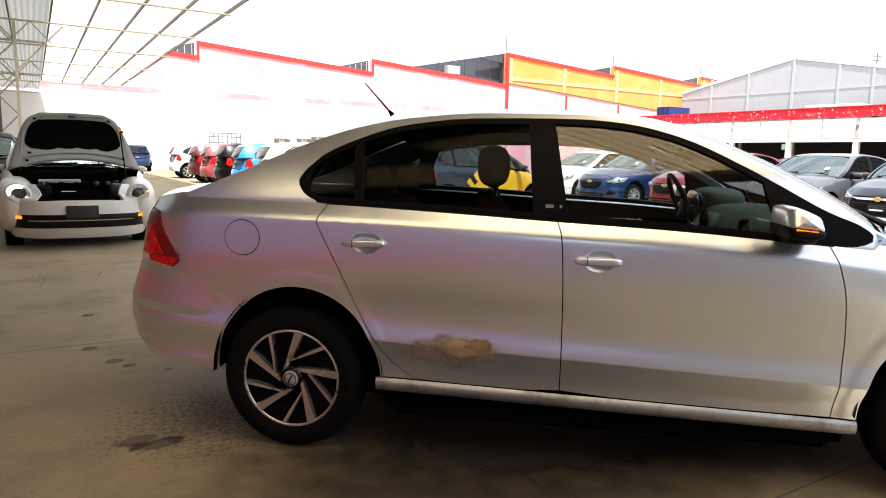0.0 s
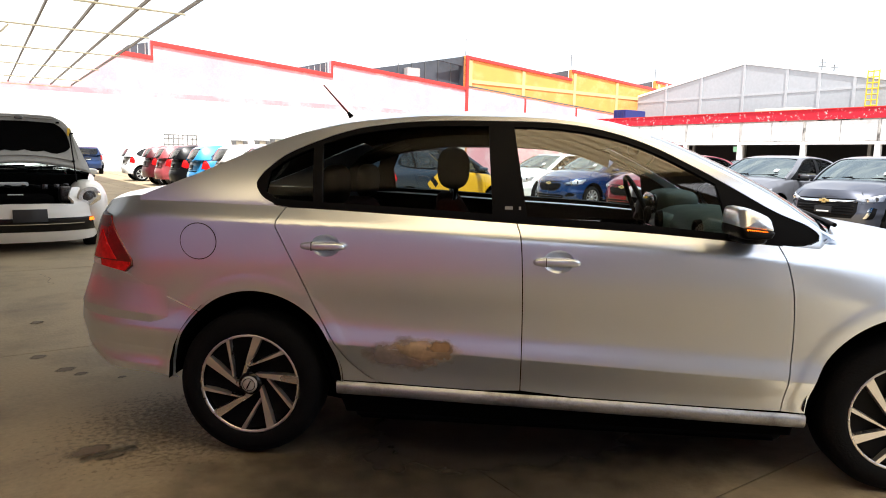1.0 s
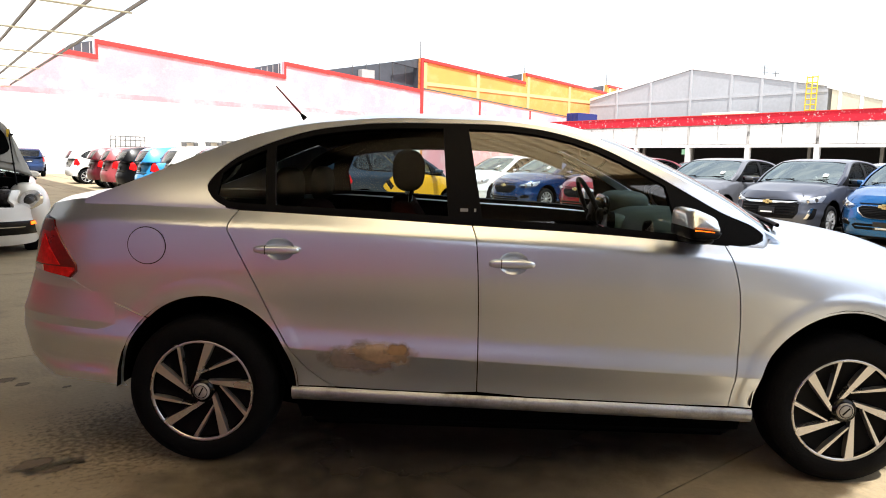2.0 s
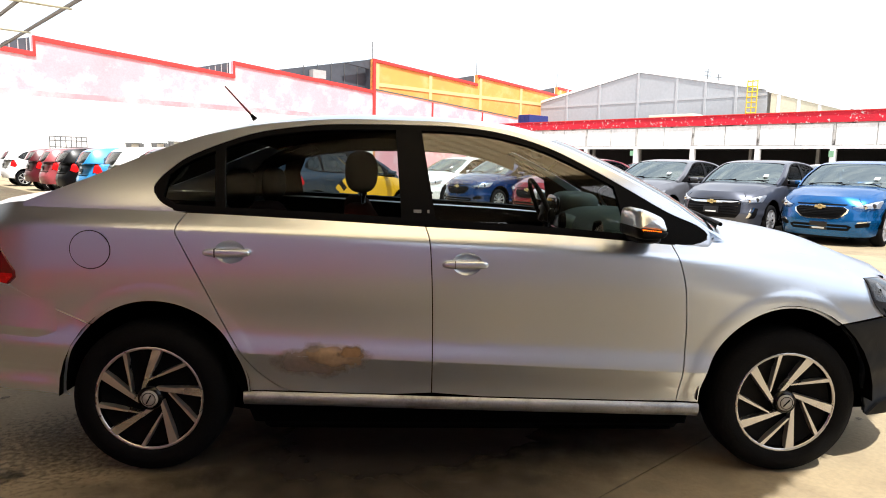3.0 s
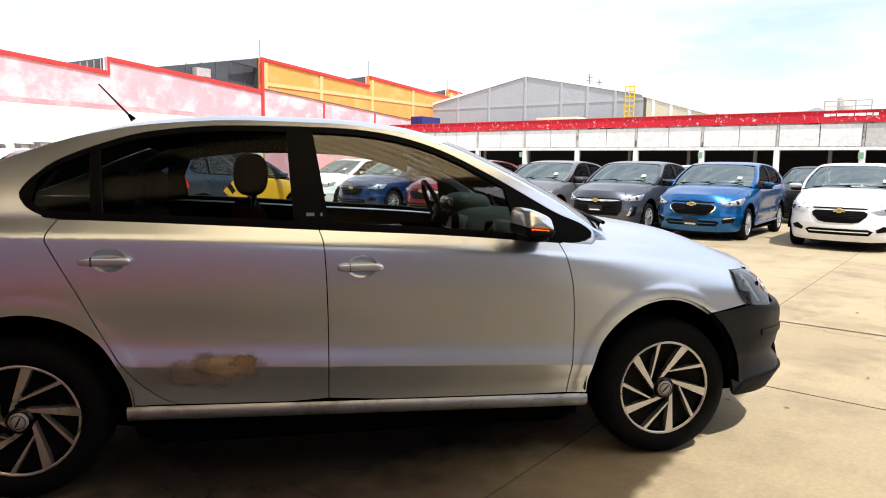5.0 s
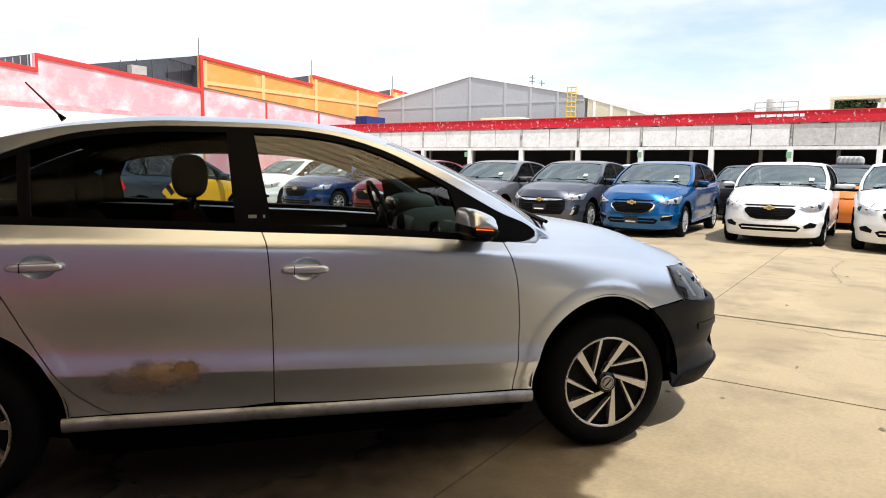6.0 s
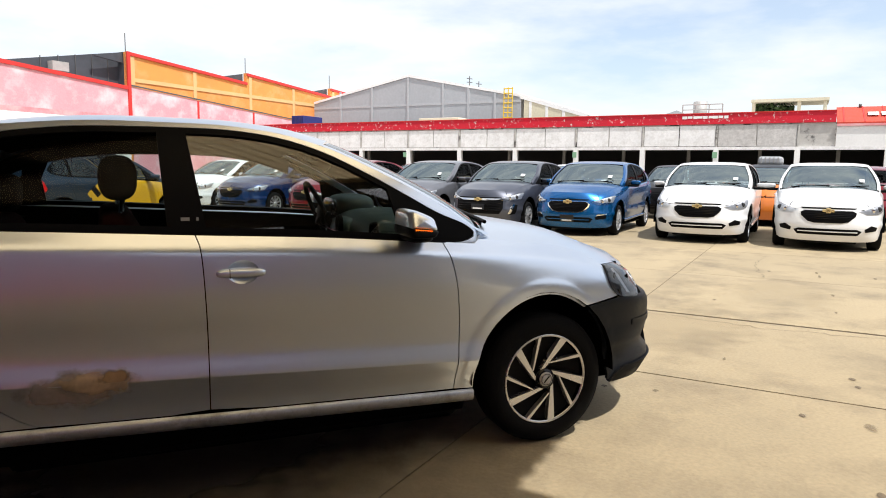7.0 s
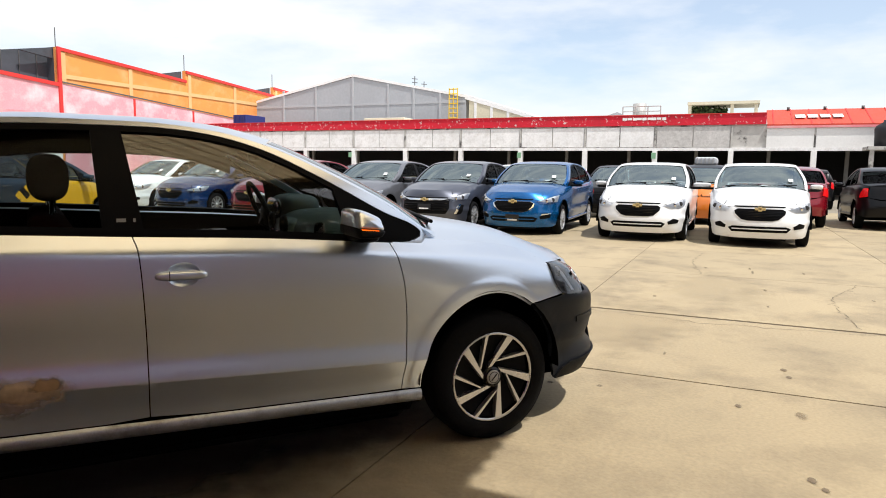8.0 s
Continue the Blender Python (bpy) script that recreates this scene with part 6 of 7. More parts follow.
# unseen walls added behind the camera: they close the yard, block light and tint the sedan's reflections
back = site_thing("yard_wall_back", "unseen dull grey wall added to close the yard", "wall", kind="structure")
box("wall", (-24, -13.0, 0), (60, -12.6, 4.2), YARD_GREY, back)
side = site_thing("yard_wall_side", "unseen grey wall with red band added for red reflections", "wall", kind="structure")
box("wall", (-6.7, -13, 0), (-6.4, 47, 4.4), YARD_GREY, side)
box("band", (-6.4, -12.5, 0.1), (-6.37, 20.0, 1.5), RED_PANEL, side)
near = site_thing("yard_wall_near", "unseen mauve wall added to tint reflections and block light", "wall", kind="structure")
box("wall", (-2.2, -5.44, 0), (-2.0, 3.2, 2.5), YARD_MAUVE, near)
box("red_kerb", (-1.998, -2.0, 0), (-1.88, 3.2, 0.34), RED_PANEL, near, "red base added for its reflection in the silver sedan", bevel=0.02)
box("pale_wall", (-2.2, -5.8, 0), (1.5, -5.45, 2.2), YARD_PALE, near, "unseen pale wall added for grey reflections in the doors")
box("upper_wall", (-2.2, -5.8, 2.2), (1.5, -5.45, 4.62), SHED_DARK, near, "unseen dark upper wall added to block sky reflections")


# ---- parked cars ----
hero, hero_shell = make_car("silver_sedan", pose(0, 0, 0), SILVER, "silver sedan with dented sanded door and dark unpainted front bumper", "car", shell=Shell(front=[(0.15, -0.13), (0.20, -0.06), (0.25, 0.01), (0.30, 0.045), (0.335, 0.04), (0.375, 0.0), (0.41, -0.02), (0.45, -0.005), (0.50, 0.022), (0.59, 0.022), (0.63, 0.0), (0.66, -0.05), (0.70, -0.085), (0.75, -0.12), (0.80, -0.18), (0.92, -0.36)]), front="hero", rear="plain", wheels="swirl", step=0.026, cabin=SEAT_RED, glass_side=GLASS_CLEAR, glass_rear=GLASS_TINT, glass_far=GLASS_FAR, bumper=BUMPER_GREY, sill=SILL_SILVER, detail=True)


def park(u, v, turn=180):
    """The pose of a parked car with its nose at (u, v) facing back towards the walk."""
    return site_pose(u + 3.40, v, 0, turn)


SEDAN = dict(half=0.865, tumble=0.40, belt=[(-1.0, 0.985), (-0.45, 1.045), (0.17, 1.036), (0.62, 1.02), (1.06, 1.0), (1.5, 0.985), (2.03, 0.965), (2.3, 0.95), (2.6, 0.925), (2.9, 0.885), (3.2, 0.82), (3.45, 0.76)], top=[(-0.46, 1.062), (-0.2, 1.165), (0.0, 1.265), (0.2, 1.345), (0.45, 1.41), (0.8, 1.445), (1.1, 1.450), (1.35, 1.435), (1.55, 1.395), (1.8, 1.275), (2.05, 1.13), (2.28, 0.985)], crown=[(-0.46, 0.015), (0.2, 0.03), (0.8, 0.035), (1.55, 0.03), (2.3, 0.03)], front=[(0.15, -0.10), (0.25, -0.04), (0.40, 0), (0.52, -0.01), (0.62, -0.03), (0.70, -0.05), (0.80, -0.11), (0.92, -0.25)])


NOSE = ([0, 0.42, 0.53, 0.72, 0.92, 1.3], [0.707, 0.704, 0.690, 0.742, 0.779, 0.794])
SEDAN_DLO = dict(
    bottom=[(0.024, 1.095), (0.059, 1.062), (0.168, 1.036), (0.62, 1.02), (1.06, 1.0), (1.5, 0.985), (1.83, 0.972), (2.03, 0.965), (2.10, 0.968)],
    top=[(2.15, 0.985), (1.964, 1.10), (1.788, 1.21), (1.654, 1.285), (1.516, 1.355), (1.354, 1.405), (1.19, 1.425), (1.027, 1.43), (0.729, 1.42), (0.55, 1.40), (0.375, 1.36), (0.167, 1.265), (0.043, 1.168), (0.0, 1.125)],
    panes=[((0.035, 0.06), (0.27, 0.25), 0), ((0.305, 0.285), (0.975, 0.945), 0), ((1.105, 1.045), (1.86, 1.815), 1)],
    nose=NOSE, headlamp=[(2.81, 0.79), (2.935, 0.668)], fdoor=[(2.035, 0.965), (2.066, 0.88), (2.091, 0.76), (2.106, 0.565), (2.097, 0.40), (2.09, 0.311)])


def sedan(name, m, colour, label, **kw):
    car, sh = make_car(name, m, colour, label, "car", shell=Shell(**SEDAN), dlo=SEDAN_DLO, **kw)
    # paper stuck inside the lower corner of the windscreen
    vv = []
    for x, b in ((2.02, 0.60), (2.02, 0.70), (2.10, 0.70), (2.10, 0.60)):
        ye = float(sh.house_y(np.array([x]), sh.top(np.array([x])))[0])
        vv.append((x + float(sh.bow(x)) * (1 - b * b) + 0.012, b * ye, float(sh.top(x)) + float(sh.crown(x)) * (1 - b**4) + 0.012))
    mesh_ob("sticker", vv, [(0, 1, 2, 3)], WHITE_BAR, car, "small pale sticker on the windscreen")
    return car, sh


ROW = "cars parked in the facing row"
sedan("white_sedan", park(12.5, -0.36), P_WHITE, "white sedan with black grille parked in the row", front="sail", group=ROW)
sedan("white_sedan", park(12.55, 1.67), P_WHITE, "white sedan with black grille beside a blue one", front="sail", group=ROW)
sedan("blue_sedan", park(12.5, 4.04), P_BLUE, "bright blue sedan with chrome-edged grille and dark plate", front="sail_blue", group=ROW)
sedan("grey_sedan", park(12.5, 5.96), P_GREY, "dark grey sedan with wide black grille", front="onix", group=ROW)
sedan("grey_sedan", park(12.6, 8.1), P_GREY2, "grey metallic sedan in the parked row", front="onix", group=ROW)
sedan("red_sedan", park(12.5, 10.6), P_RED, "dark red sedan with black grille", front="sail", group=ROW)
sedan("dark_blue_sedan", park(12.5, 13.07), P_DKBLUE, "dark blue sedan with black grille", front="sail", group=ROW)
sedan("white_sedan", park(13.0, 15.6), P_WHITE, "white sedan at the end of the parked row", front="sail", group=ROW)

# cars further back
HATCH_TOP = [(-0.62, 1.00), (-0.54, 1.16), (-0.42, 1.34), (-0.25, 1.43), (0.3, 1.475), (0.9, 1.475), (1.3, 1.45), (1.6, 1.37), (1.9, 1.22), (2.15, 1.07), (2.32, 0.965)]
HATCH_DLO = dict(
    bottom=[(-0.16, 1.115), (-0.08, 1.075), (0.168, 1.036), (0.62, 1.02), (1.06, 1.0), (1.5, 0.982), (1.83, 0.958), (2.03, 0.946), (2.10, 0.950)],
    top=[(2.176, 0.985), (1.964, 1.10), (1.788, 1.21), (1.654, 1.29), (1.516, 1.36), (1.354, 1.41), (1.19, 1.43), (1.027, 1.44), (0.729, 1.435), (0.45, 1.42), (0.2, 1.38), (0.0, 1.31), (-0.14, 1.20), (-0.18, 1.15)],
    panes=[((-0.10, -0.08), (0.20, 0.20), 0), ((0.24, 0.24), (0.975, 0.945), 0), ((1.105, 1.045), (1.86, 1.80), 1)],
    lamp_r=[(-0.50, 1.04), (-0.42, 1.03), (-0.33, 0.95), (-0.26, 0.84), (-0.28, 0.795), (-0.34, 0.755), (-0.50, 0.76)],
    rear_seam=(-0.375, 0.74), house=(-0.62, 2.27), roof=(-0.40, 1.56))


def hatch(name, m, colour, label, **kw):
    return make_car(name, m, colour, label, "car", shell=Shell(xf=3.02, xr=-0.66, half=0.82, wb=2.40, top=HATCH_TOP, bow=[(-0.62, -0.06), (-0.3, -0.05), (0.8, 0), (1.55, 0.12), (2.3, 0.2)]), dlo=dict(HATCH_DLO, headlamp=[(2.60, 0.84), (2.72, 0.70)], hood=(2.25, 2.84), nose=([0, 0.48, 0.6, 0.75, 1.0], [0.715, 0.722, 0.768, 0.80, 0.84])), hatch=True, **dict(dict(glass_rear=GLASS_DARK), **kw))


sedan("black_sedan", park(18.6, 3.3), P_BLACK, "black sedan in the second row behind a blue one", front="sail")
sedan("white_sedan", park(18.6, 6.5), P_WHITE, "white sedan in the second row", front="sail")
sedan("red_sedan", park(18.8, 12.2), P_RED, "dark red sedan in the second row", front="sail")
hatch("orange_car", site_pose(17.6 + 3.0, 0.85, 0, 180), P_ORANGE, "orange car with black roof between two white sedans", roof=P_BLACK)
box_ = empty("roof_box", site_pose(20.3, 1.0, 0, 180))
tagged(box_, "ribbed pale grey roof box on the orange car", "roof box")
part("box_shell", box_bm((-0.6, -0.16, 1.51), (0.5, 0.42, 1.72), 0.06), GREY_POST, box_)
for k in range(5):
    box("box_rib", (0.501, -0.10 + 0.10 * k, 1.54), (0.515, -0.07 + 0.10 * k, 1.70), STEEL, box_)
sedan("red_sedan", site_pose(18.6, -1.15, 0, 0), P_RED, "dark red sedan seen from behind beside a black one", front="sail")
sedan("black_sedan", site_pose(18.9, -3.42, 0, 0), P_BLACK, "black sedan seen from behind with red lamps", front="sail")
hatch("black_hatchback", site_pose(29, -2.5, 0, 0), P_BLACK, "black hatchback parked far back")
hatch("dark_hatchback", site_pose(30, -5.6, 0, 0), P_GREY, "dark grey hatchback parked far back")
hatch("white_van", site_pose(20.5, 18.4, 0.15, 180), P_WHITE, "white high-roofed car behind the row")

FAR = "hatchbacks parked along the far aisle"
for v, col, word in ((31.6, P_WHITE, "white"), (27.2, P_MAROON, "maroon"), (25.0, P_FADED, "faded red"), (22.8, P_BLACK, "black"), (20.5, P_SKYBLUE, "light blue"), (17.9, P_BEETLE, "cream"), (15.3, P_GREY, "dark grey")):
    hatch(word.replace(" ", "_") + "_hatchback", site_pose(5.75, v, 0, 0), col, word + " small hatchback parked tail towards the canopy", group=FAR, wheels="steel")
hatch("dark_blue_hatchback", site_pose(4.9, 41.0, 0, 90), P_DKBLUE, "dark blue car standing by the far white wall")
hatch("dark_hatchback", site_pose(-0.85, 17.2, 0, -90), P_BLACK, "dark car under the canopy beside the white one")

# taxi seen through the silver car's windows
tp = site(7.7, 11.5) + Vector((-0.93, -0.39, 0))
taxi, taxi_shell = hatch("taxi", pose(tp.x, tp.y, 0, 0, 0, 46), P_TAXI, "taxi in dark blue and yellow with chequered flank", glass_side=GLASS_CLEAR, glass_rear=GLASS_CLEAR)
for o in taxi.children:
    if o.name.split(".")[0] in ("front_door", "front_wing", "bonnet", "front_bumper", "windscreen_pillar"):
        o.data.materials[0] = P_YELLOW
for k in range(4):
    for row in (0, 1):
        cx, cz = 0.55 + 0.14 * k + 0.07 * row, 0.74 + 0.075 * row
        sheet("chequer", [(cx - 0.07, cz), (cx, cz - 0.075), (cx + 0.07, cz), (cx, cz + 0.075)], taxi_shell.side(1, 0.004), P_YELLOW if k % 2 == row else P_BLACK, taxi, step=0.08, depth=0.003, flip=True)

sheet("yellow_flank", [(0.62, 0.42), (1.05, 0.42), (1.05, 0.985), (0.78, 0.985), (0.55, 0.80)], taxi_shell.side(1, 0.003), P_YELLOW, taxi, step=0.08, depth=0.002, label="yellow front half of the rear door")

# ---- details of the silver sedan ----
sh = hero_shell
rod_bm_ = rod_bm((0.232, 0, 1.445), (0.097, 0, 1.590), 0.0058, 8, None, 0.0036)
ant = part("antenna", rod_bm_, P_MAROON, hero, "thin dark red roof antenna")
part("antenna_foot", rod_bm((0.240, 0, 1.434), (0.222, 0, 1.456), 0.014, 12, None, 0.007), BLACK_PLASTIC, ant)


def ring(cx, cz, rx, rz, n=32, wob=0.0, seed=1):
    rg = random.Random(seed)
    ph = [rg.uniform(0, 6.28) for _ in range(4)]
    return [(cx + rx * math.cos(a) * (1 + wob * sum(math.sin((k + 2) * a + ph[k]) for k in range(4)) / 2), cz + rz * math.sin(a) * (1 + wob * sum(math.sin((k + 2) * a + ph[k]) for k in range(4)) / 2)) for a in np.linspace(0, 2 * math.pi, n, endpoint=False)]


flap = sheet("fuel_flap", ring(-0.187, 0.892, 0.074, 0.070, 40), sh.side(1, 0.002), SILVER, hero, step=0.03, depth=0.004, flip=True, label="round fuel filler flap")
sheet("flap_gap", ring(-0.187, 0.892, 0.0775, 0.0735, 40), sh.side(1, 0.0008), VOID, flap, holes=[ring(-0.187, 0.892, 0.074, 0.070, 40)], step=0.03, depth=0.0, flip=True)
SANDED_SOFT = soft_patch("sanded primer", (0.30, 0.245, 0.205), (0.650, -0.82, 0.470), (0.17, 0.3, 0.068), hard=0.35, nscale=14, wild=0.6, full=0.8)
PUTTY_SOFT = soft_patch("tan filler", (0.47, 0.335, 0.20), (0.725, -0.82, 0.490), (0.145, 0.3, 0.056), hard=0.6, nscale=20, wild=0.5, full=0.9)
PUTTY_DARK = soft_patch("brown filler smear", (0.27, 0.165, 0.08), (0.785, -0.82, 0.507), (0.055, 0.3, 0.030), hard=0.4, nscale=30, wild=0.6)
sheet("sanded_patch", ring(0.665, 0.485, 0.27, 0.115, 48), sh.side(1, 0.0022), SANDED_SOFT, hero, step=0.03, depth=0, label="sanded grey primer patch")
sheet("filler_patch", ring(0.735, 0.497, 0.16, 0.085, 48), sh.side(1, 0.0040), PUTTY_SOFT, hero, step=0.03, depth=0, label="tan filler smear on the dented door")
sheet("filler_smear", ring(0.785, 0.507, 0.09, 0.05, 32), sh.side(1, 0.0055), PUTTY_DARK, hero, step=0.03, depth=0, label="darker filler smear")
for k, (w, x_) in enumerate(((0.030, 1.035), (0.008, 1.077))):
    sheet("pillar_print", [(x_ - w / 2, 1.050), (x_ + w / 2, 1.050), (x_ + w / 2, 1.062), (x_ - w / 2, 1.062)], sh.house(1, -0.0025), GREY_PRINT, hero, step=0.02, depth=0.001)

# folded edge and lower lip of the rear bumper
for sg in (1, -1):
    xs = np.linspace(-0.335, -0.80, 18)
    ss = np.array([float(sh.sx(x)) for x in xs])
    taper = np.clip(np.arange(18) / 3, 0, 1)
    zs = 0.577 - 0.037 * (xs + 0.327)
    strip("bumper_fold", [sh.skin(sg * ss, zs + dz, o_) for dz, o_ in ((0.12, 0.0012 + 0 * taper), (0.06, 0.0012 + 0.0045 * taper), (0.003, 0.0012 + 0.012 * taper), (-0.001, 0.0012 + 0.0115 * taper), (-0.006, 0.0012 + 0.009 * taper), (-0.16, 0.0012 + 0.001 * taper))], SILVER, hero, "folded edge of the rear bumper", flip=sg > 0)
    zl = 0.367 + 0.07 * np.clip((-0.62 - xs) / 0.17, 0, 1) ** 1.5
    strip("bumper_lip", [sh.skin(sg * ss, zl + dz, o_) for dz, o_ in ((0.04, 0.0012 + 0 * taper), (0.006, 0.0013 + 0.001 * taper), (0.0, 0.0015 + 0.0045 * taper), (-0.02, 0.0014 + 0.005 * taper), (-0.042, 0.0012 + 0.003 * taper))], SILVER, hero, flip=sg > 0)

# ---- white car with its bonnet raised ----
def front_beetle(sh, car, d, colour):
    for sg in (1, -1):
        blob("front_mudguard", (1.95, -sg * 0.70 - 0.225, 0.20), (3.16, -sg * 0.70 + 0.225, 0.90), colour, car, 2.5, nu=32, nv=20, label="bulging front mudguard")
        c = Vector(sh.skin([sg * 0.745], [0.705], 0.085)[0])
        t_ = pose(c.x, c.y, c.z, 0, 14, 0) @ pose(0, 0, 0, 0, 0, 90 - sg * 12)
        hd = revolve("headlamp", [(0.03, 0.135), (0.0, 0.145), (-0.02, 0.132)], P_BEETLE, car, n=32, m=t_, label="round headlamp in a white surround")
        revolve("lamp_bowl", [(-0.012, 0.132), (0.06, 0.10), (0.08, 0.0)], LAMP_CHROME, hd, n=28)
        revolve("projector", [(0.05, 0.078), (-0.004, 0.076), (-0.006, 0.05)], LAMP_DARK, hd, n=24)
        revolve("projector_lens", [(-0.002, 0.05), (-0.02, 0.03), (-0.025, 0.0)], LAMP_GREY, hd, n=24)
        a_ = np.linspace(radians(60), radians(345), 26)
        strip("light_ring", [np.stack([r_ * np.cos(a_), np.full(26, y_), r_ * np.sin(a_)], 1) for r_, y_ in ((0.078, 0.0), (0.10, -0.014), (0.126, -0.016))], HEAD_ON if sg > 0 else LAMP_CHROME, hd, "ring of light in the lamp")
        revolve("lens", [(-0.02, 0.132), (-0.045, 0.09), (-0.06, 0.0)], LAMP_LENS, hd, n=28)
        ind = sheet("indicator", [(sg * 0.68, 0.415), (sg * 0.84, 0.415), (sg * 0.85, 0.455), (sg * 0.68, 0.455)], sh.round_(0.02), AMBER, car, step=0.06, depth=0.02, label="amber lamp alight in the bumper")
    sheet("front_apron", [(-1.02, 0.45), (1.02, 0.45), (1.06, 0.66), (1.0, 0.76), (0.86, 0.82), (0.70, 0.82), (0.62, 0.76), (0.545, 0.66), (0.49, 0.60), (0.43, 0.58), (-0.43, 0.58), (-0.49, 0.60), (-0.545, 0.66), (-0.62, 0.76), (-0.70, 0.82), (-0.86, 0.82), (-1.0, 0.76), (-1.06, 0.66)], sh.round_(0.006), colour, car, step=0.05, depth=0.03, label="white nose panel with a deep dip")
    sheet("lower_grille", sym([(0.94, 0.465), (0.90, 0.30)]), sh.round_(0.012), GLOSS_BLACK, car, step=0.06, depth=0.03, label="wide black lower grille")
    sheet("grille_trim", sym([(0.60, 0.40), (0.60, 0.39)]), sh.round_(0.026), CHROME, car, step=0.06, depth=0.006)
    pl = sheet("number_plate", [(-0.18, 0.425), (0.18, 0.425), (0.18, 0.575), (-0.18, 0.575)], sh.round_(0.03), PLATE, car, step=0.08, depth=0.02, label="blank dark plate holder")


FRONTS["beetle"] = front_beetle
b_sh = Shell(xf=3.36, xr=-0.92, half=0.88, wb=2.54, belt=[(-0.9, 0.95), (-0.3, 1.0), (0.6, 1.0), (1.5, 0.99), (2.1, 0.97), (2.6, 0.90), (3.0, 0.75), (3.2, 0.67), (3.4, 0.63)], top=[(-0.62, 1.03), (-0.3, 1.22), (0.0, 1.35), (0.4, 1.44), (0.8, 1.465), (1.1, 1.46), (1.35, 1.43), (1.55, 1.37), (1.8, 1.25), (2.05, 1.11), (2.30, 0.985)], front=[(0.15, -0.12), (0.25, -0.05), (0.40, 0), (0.52, -0.01), (0.62, -0.03), (0.70, -0.06), (0.80, -0.14), (0.92, -0.28)])
BEETLE_DLO = dict(bottom=[(0.024, 1.09), (0.059, 1.055), (0.168, 1.02), (0.62, 1.01), (1.06, 1.003), (1.5, 0.995), (1.83, 0.985), (2.03, 0.978), (2.10, 0.982)], top=[(2.176, 1.01), (1.964, 1.11), (1.788, 1.205), (1.654, 1.275), (1.516, 1.335), (1.354, 1.385), (1.19, 1.41), (1.027, 1.42), (0.729, 1.42), (0.55, 1.40), (0.375, 1.36), (0.167, 1.27), (0.043, 1.16), (0.0, 1.12)], panes=[((0.035, 0.06), (0.27, 0.25), 0), ((0.305, 0.285), (0.975, 0.945), 0), ((1.105, 1.045), (1.86, 1.80), 1)], house=(-0.62, 2.27), sail=(2.05, 0.980), mirror=(1.70, 0.84, 0.98), bumper_top=0.63, lamp_in=(0.62, 0.63))
beetle, _ = make_car("white_coupe", site_pose(0.48, 12.6, -0.04, -90), P_BEETLE, "rounded white small car with raised bonnet and lamps alight", "car", shell=b_sh, dlo=BEETLE_DLO, front="beetle", bonnet=False, hatch=True, step=0.07)
HOOD_GREY = mat("grey primer underside", (0.27, 0.27, 0.255), rough=0.5)
# raised bonnet: a bowed panel hinged below the windscreen, leaning back
hv, hn, wv = [], 30, 18
hood_w = pchip([(0, 0.77), (0.3, 0.70), (0.6, 0.63), (0.8, 0.57), (0.92, 0.50), (1.0, 0.38)])


def hood_point(f, y, out=0.0):
    b = y / 0.76
    zb, zt = 0.985 + 0.13 * (1 - b * b), 1.74 - 0.05 * b * b
    return (2.46 - 0.30 * f - 0.10 * math.sin(f * 2.6) - 0.10 * (1 - b * b) + out, y, zb + (zt - zb) * f)


for i in range(hn):
    f = i / (hn - 1)
    for j in range(wv):
        hv.append(hood_point(f, (-1 + 2 * j / (wv - 1)) * float(hood_w(f))))
hf = [(i * wv + j, i * wv + j + 1, (i + 1) * wv + j + 1, (i + 1) * wv + j) for i in range(hn - 1) for j in range(wv - 1)]
bon = mesh_ob("bonnet", hv, hf, HOOD_GREY, beetle, "raised bonnet seen from beneath", smooth=True)
sol = bon.modifiers.new("thick", "SOLIDIFY")
sol.thickness, sol.offset = 0.03, 0
ins = []
mat_w = pchip([(0.0, 0.40), (0.10, 0.50), (0.3, 0.565), (0.7, 0.53), (0.9, 0.47), (1.0, 0.40)])
for i in range(12):
    f = i / 11
    for j in range(12):
        ins.append(hood_point(0.24 + 0.62 * f + 0.02 * math.cos(j * 2.1) * (f < 0.05), (-1 + 2 * j / 11) * float(mat_w(f)), 0.024))
mesh_ob("insulation_mat", ins, [(i * 12 + j, i * 12 + j + 1, (i + 1) * 12 + j + 1, (i + 1) * 12 + j) for i in range(11) for j in range(11)], VOID, bon, "black insulation mat")
# pressed ribs, clips and the slam ring on the underside of the bonnet
for f0, f1, y0, y1 in ((0.13, 0.13, -0.60, 0.60), (0.92, 0.93, -0.38, -0.08), (0.92, 0.93, 0.08, 0.38), (0.20, 0.80, -0.635, -0.575), (0.20, 0.80, 0.635, 0.575)):
    rows = [[np.array(hood_point(f0 + (f1 - f0) * t, y0 + (y1 - y0) * t + dy, o)) + np.array((0, 0, dz)) for t in np.linspace(0, 1, 14)] for dy, dz, o in ((0, 0, 0.014), (0.008 if f0 != f1 and f1 - f0 > 0.1 else 0, 0.010 if f1 - f0 < 0.1 else 0, 0.034), (0.016 if f1 - f0 > 0.1 else 0, 0.020 if f1 - f0 < 0.1 else 0, 0.014))]
    strip("bonnet_rib", rows, HOOD_GREY, bon)
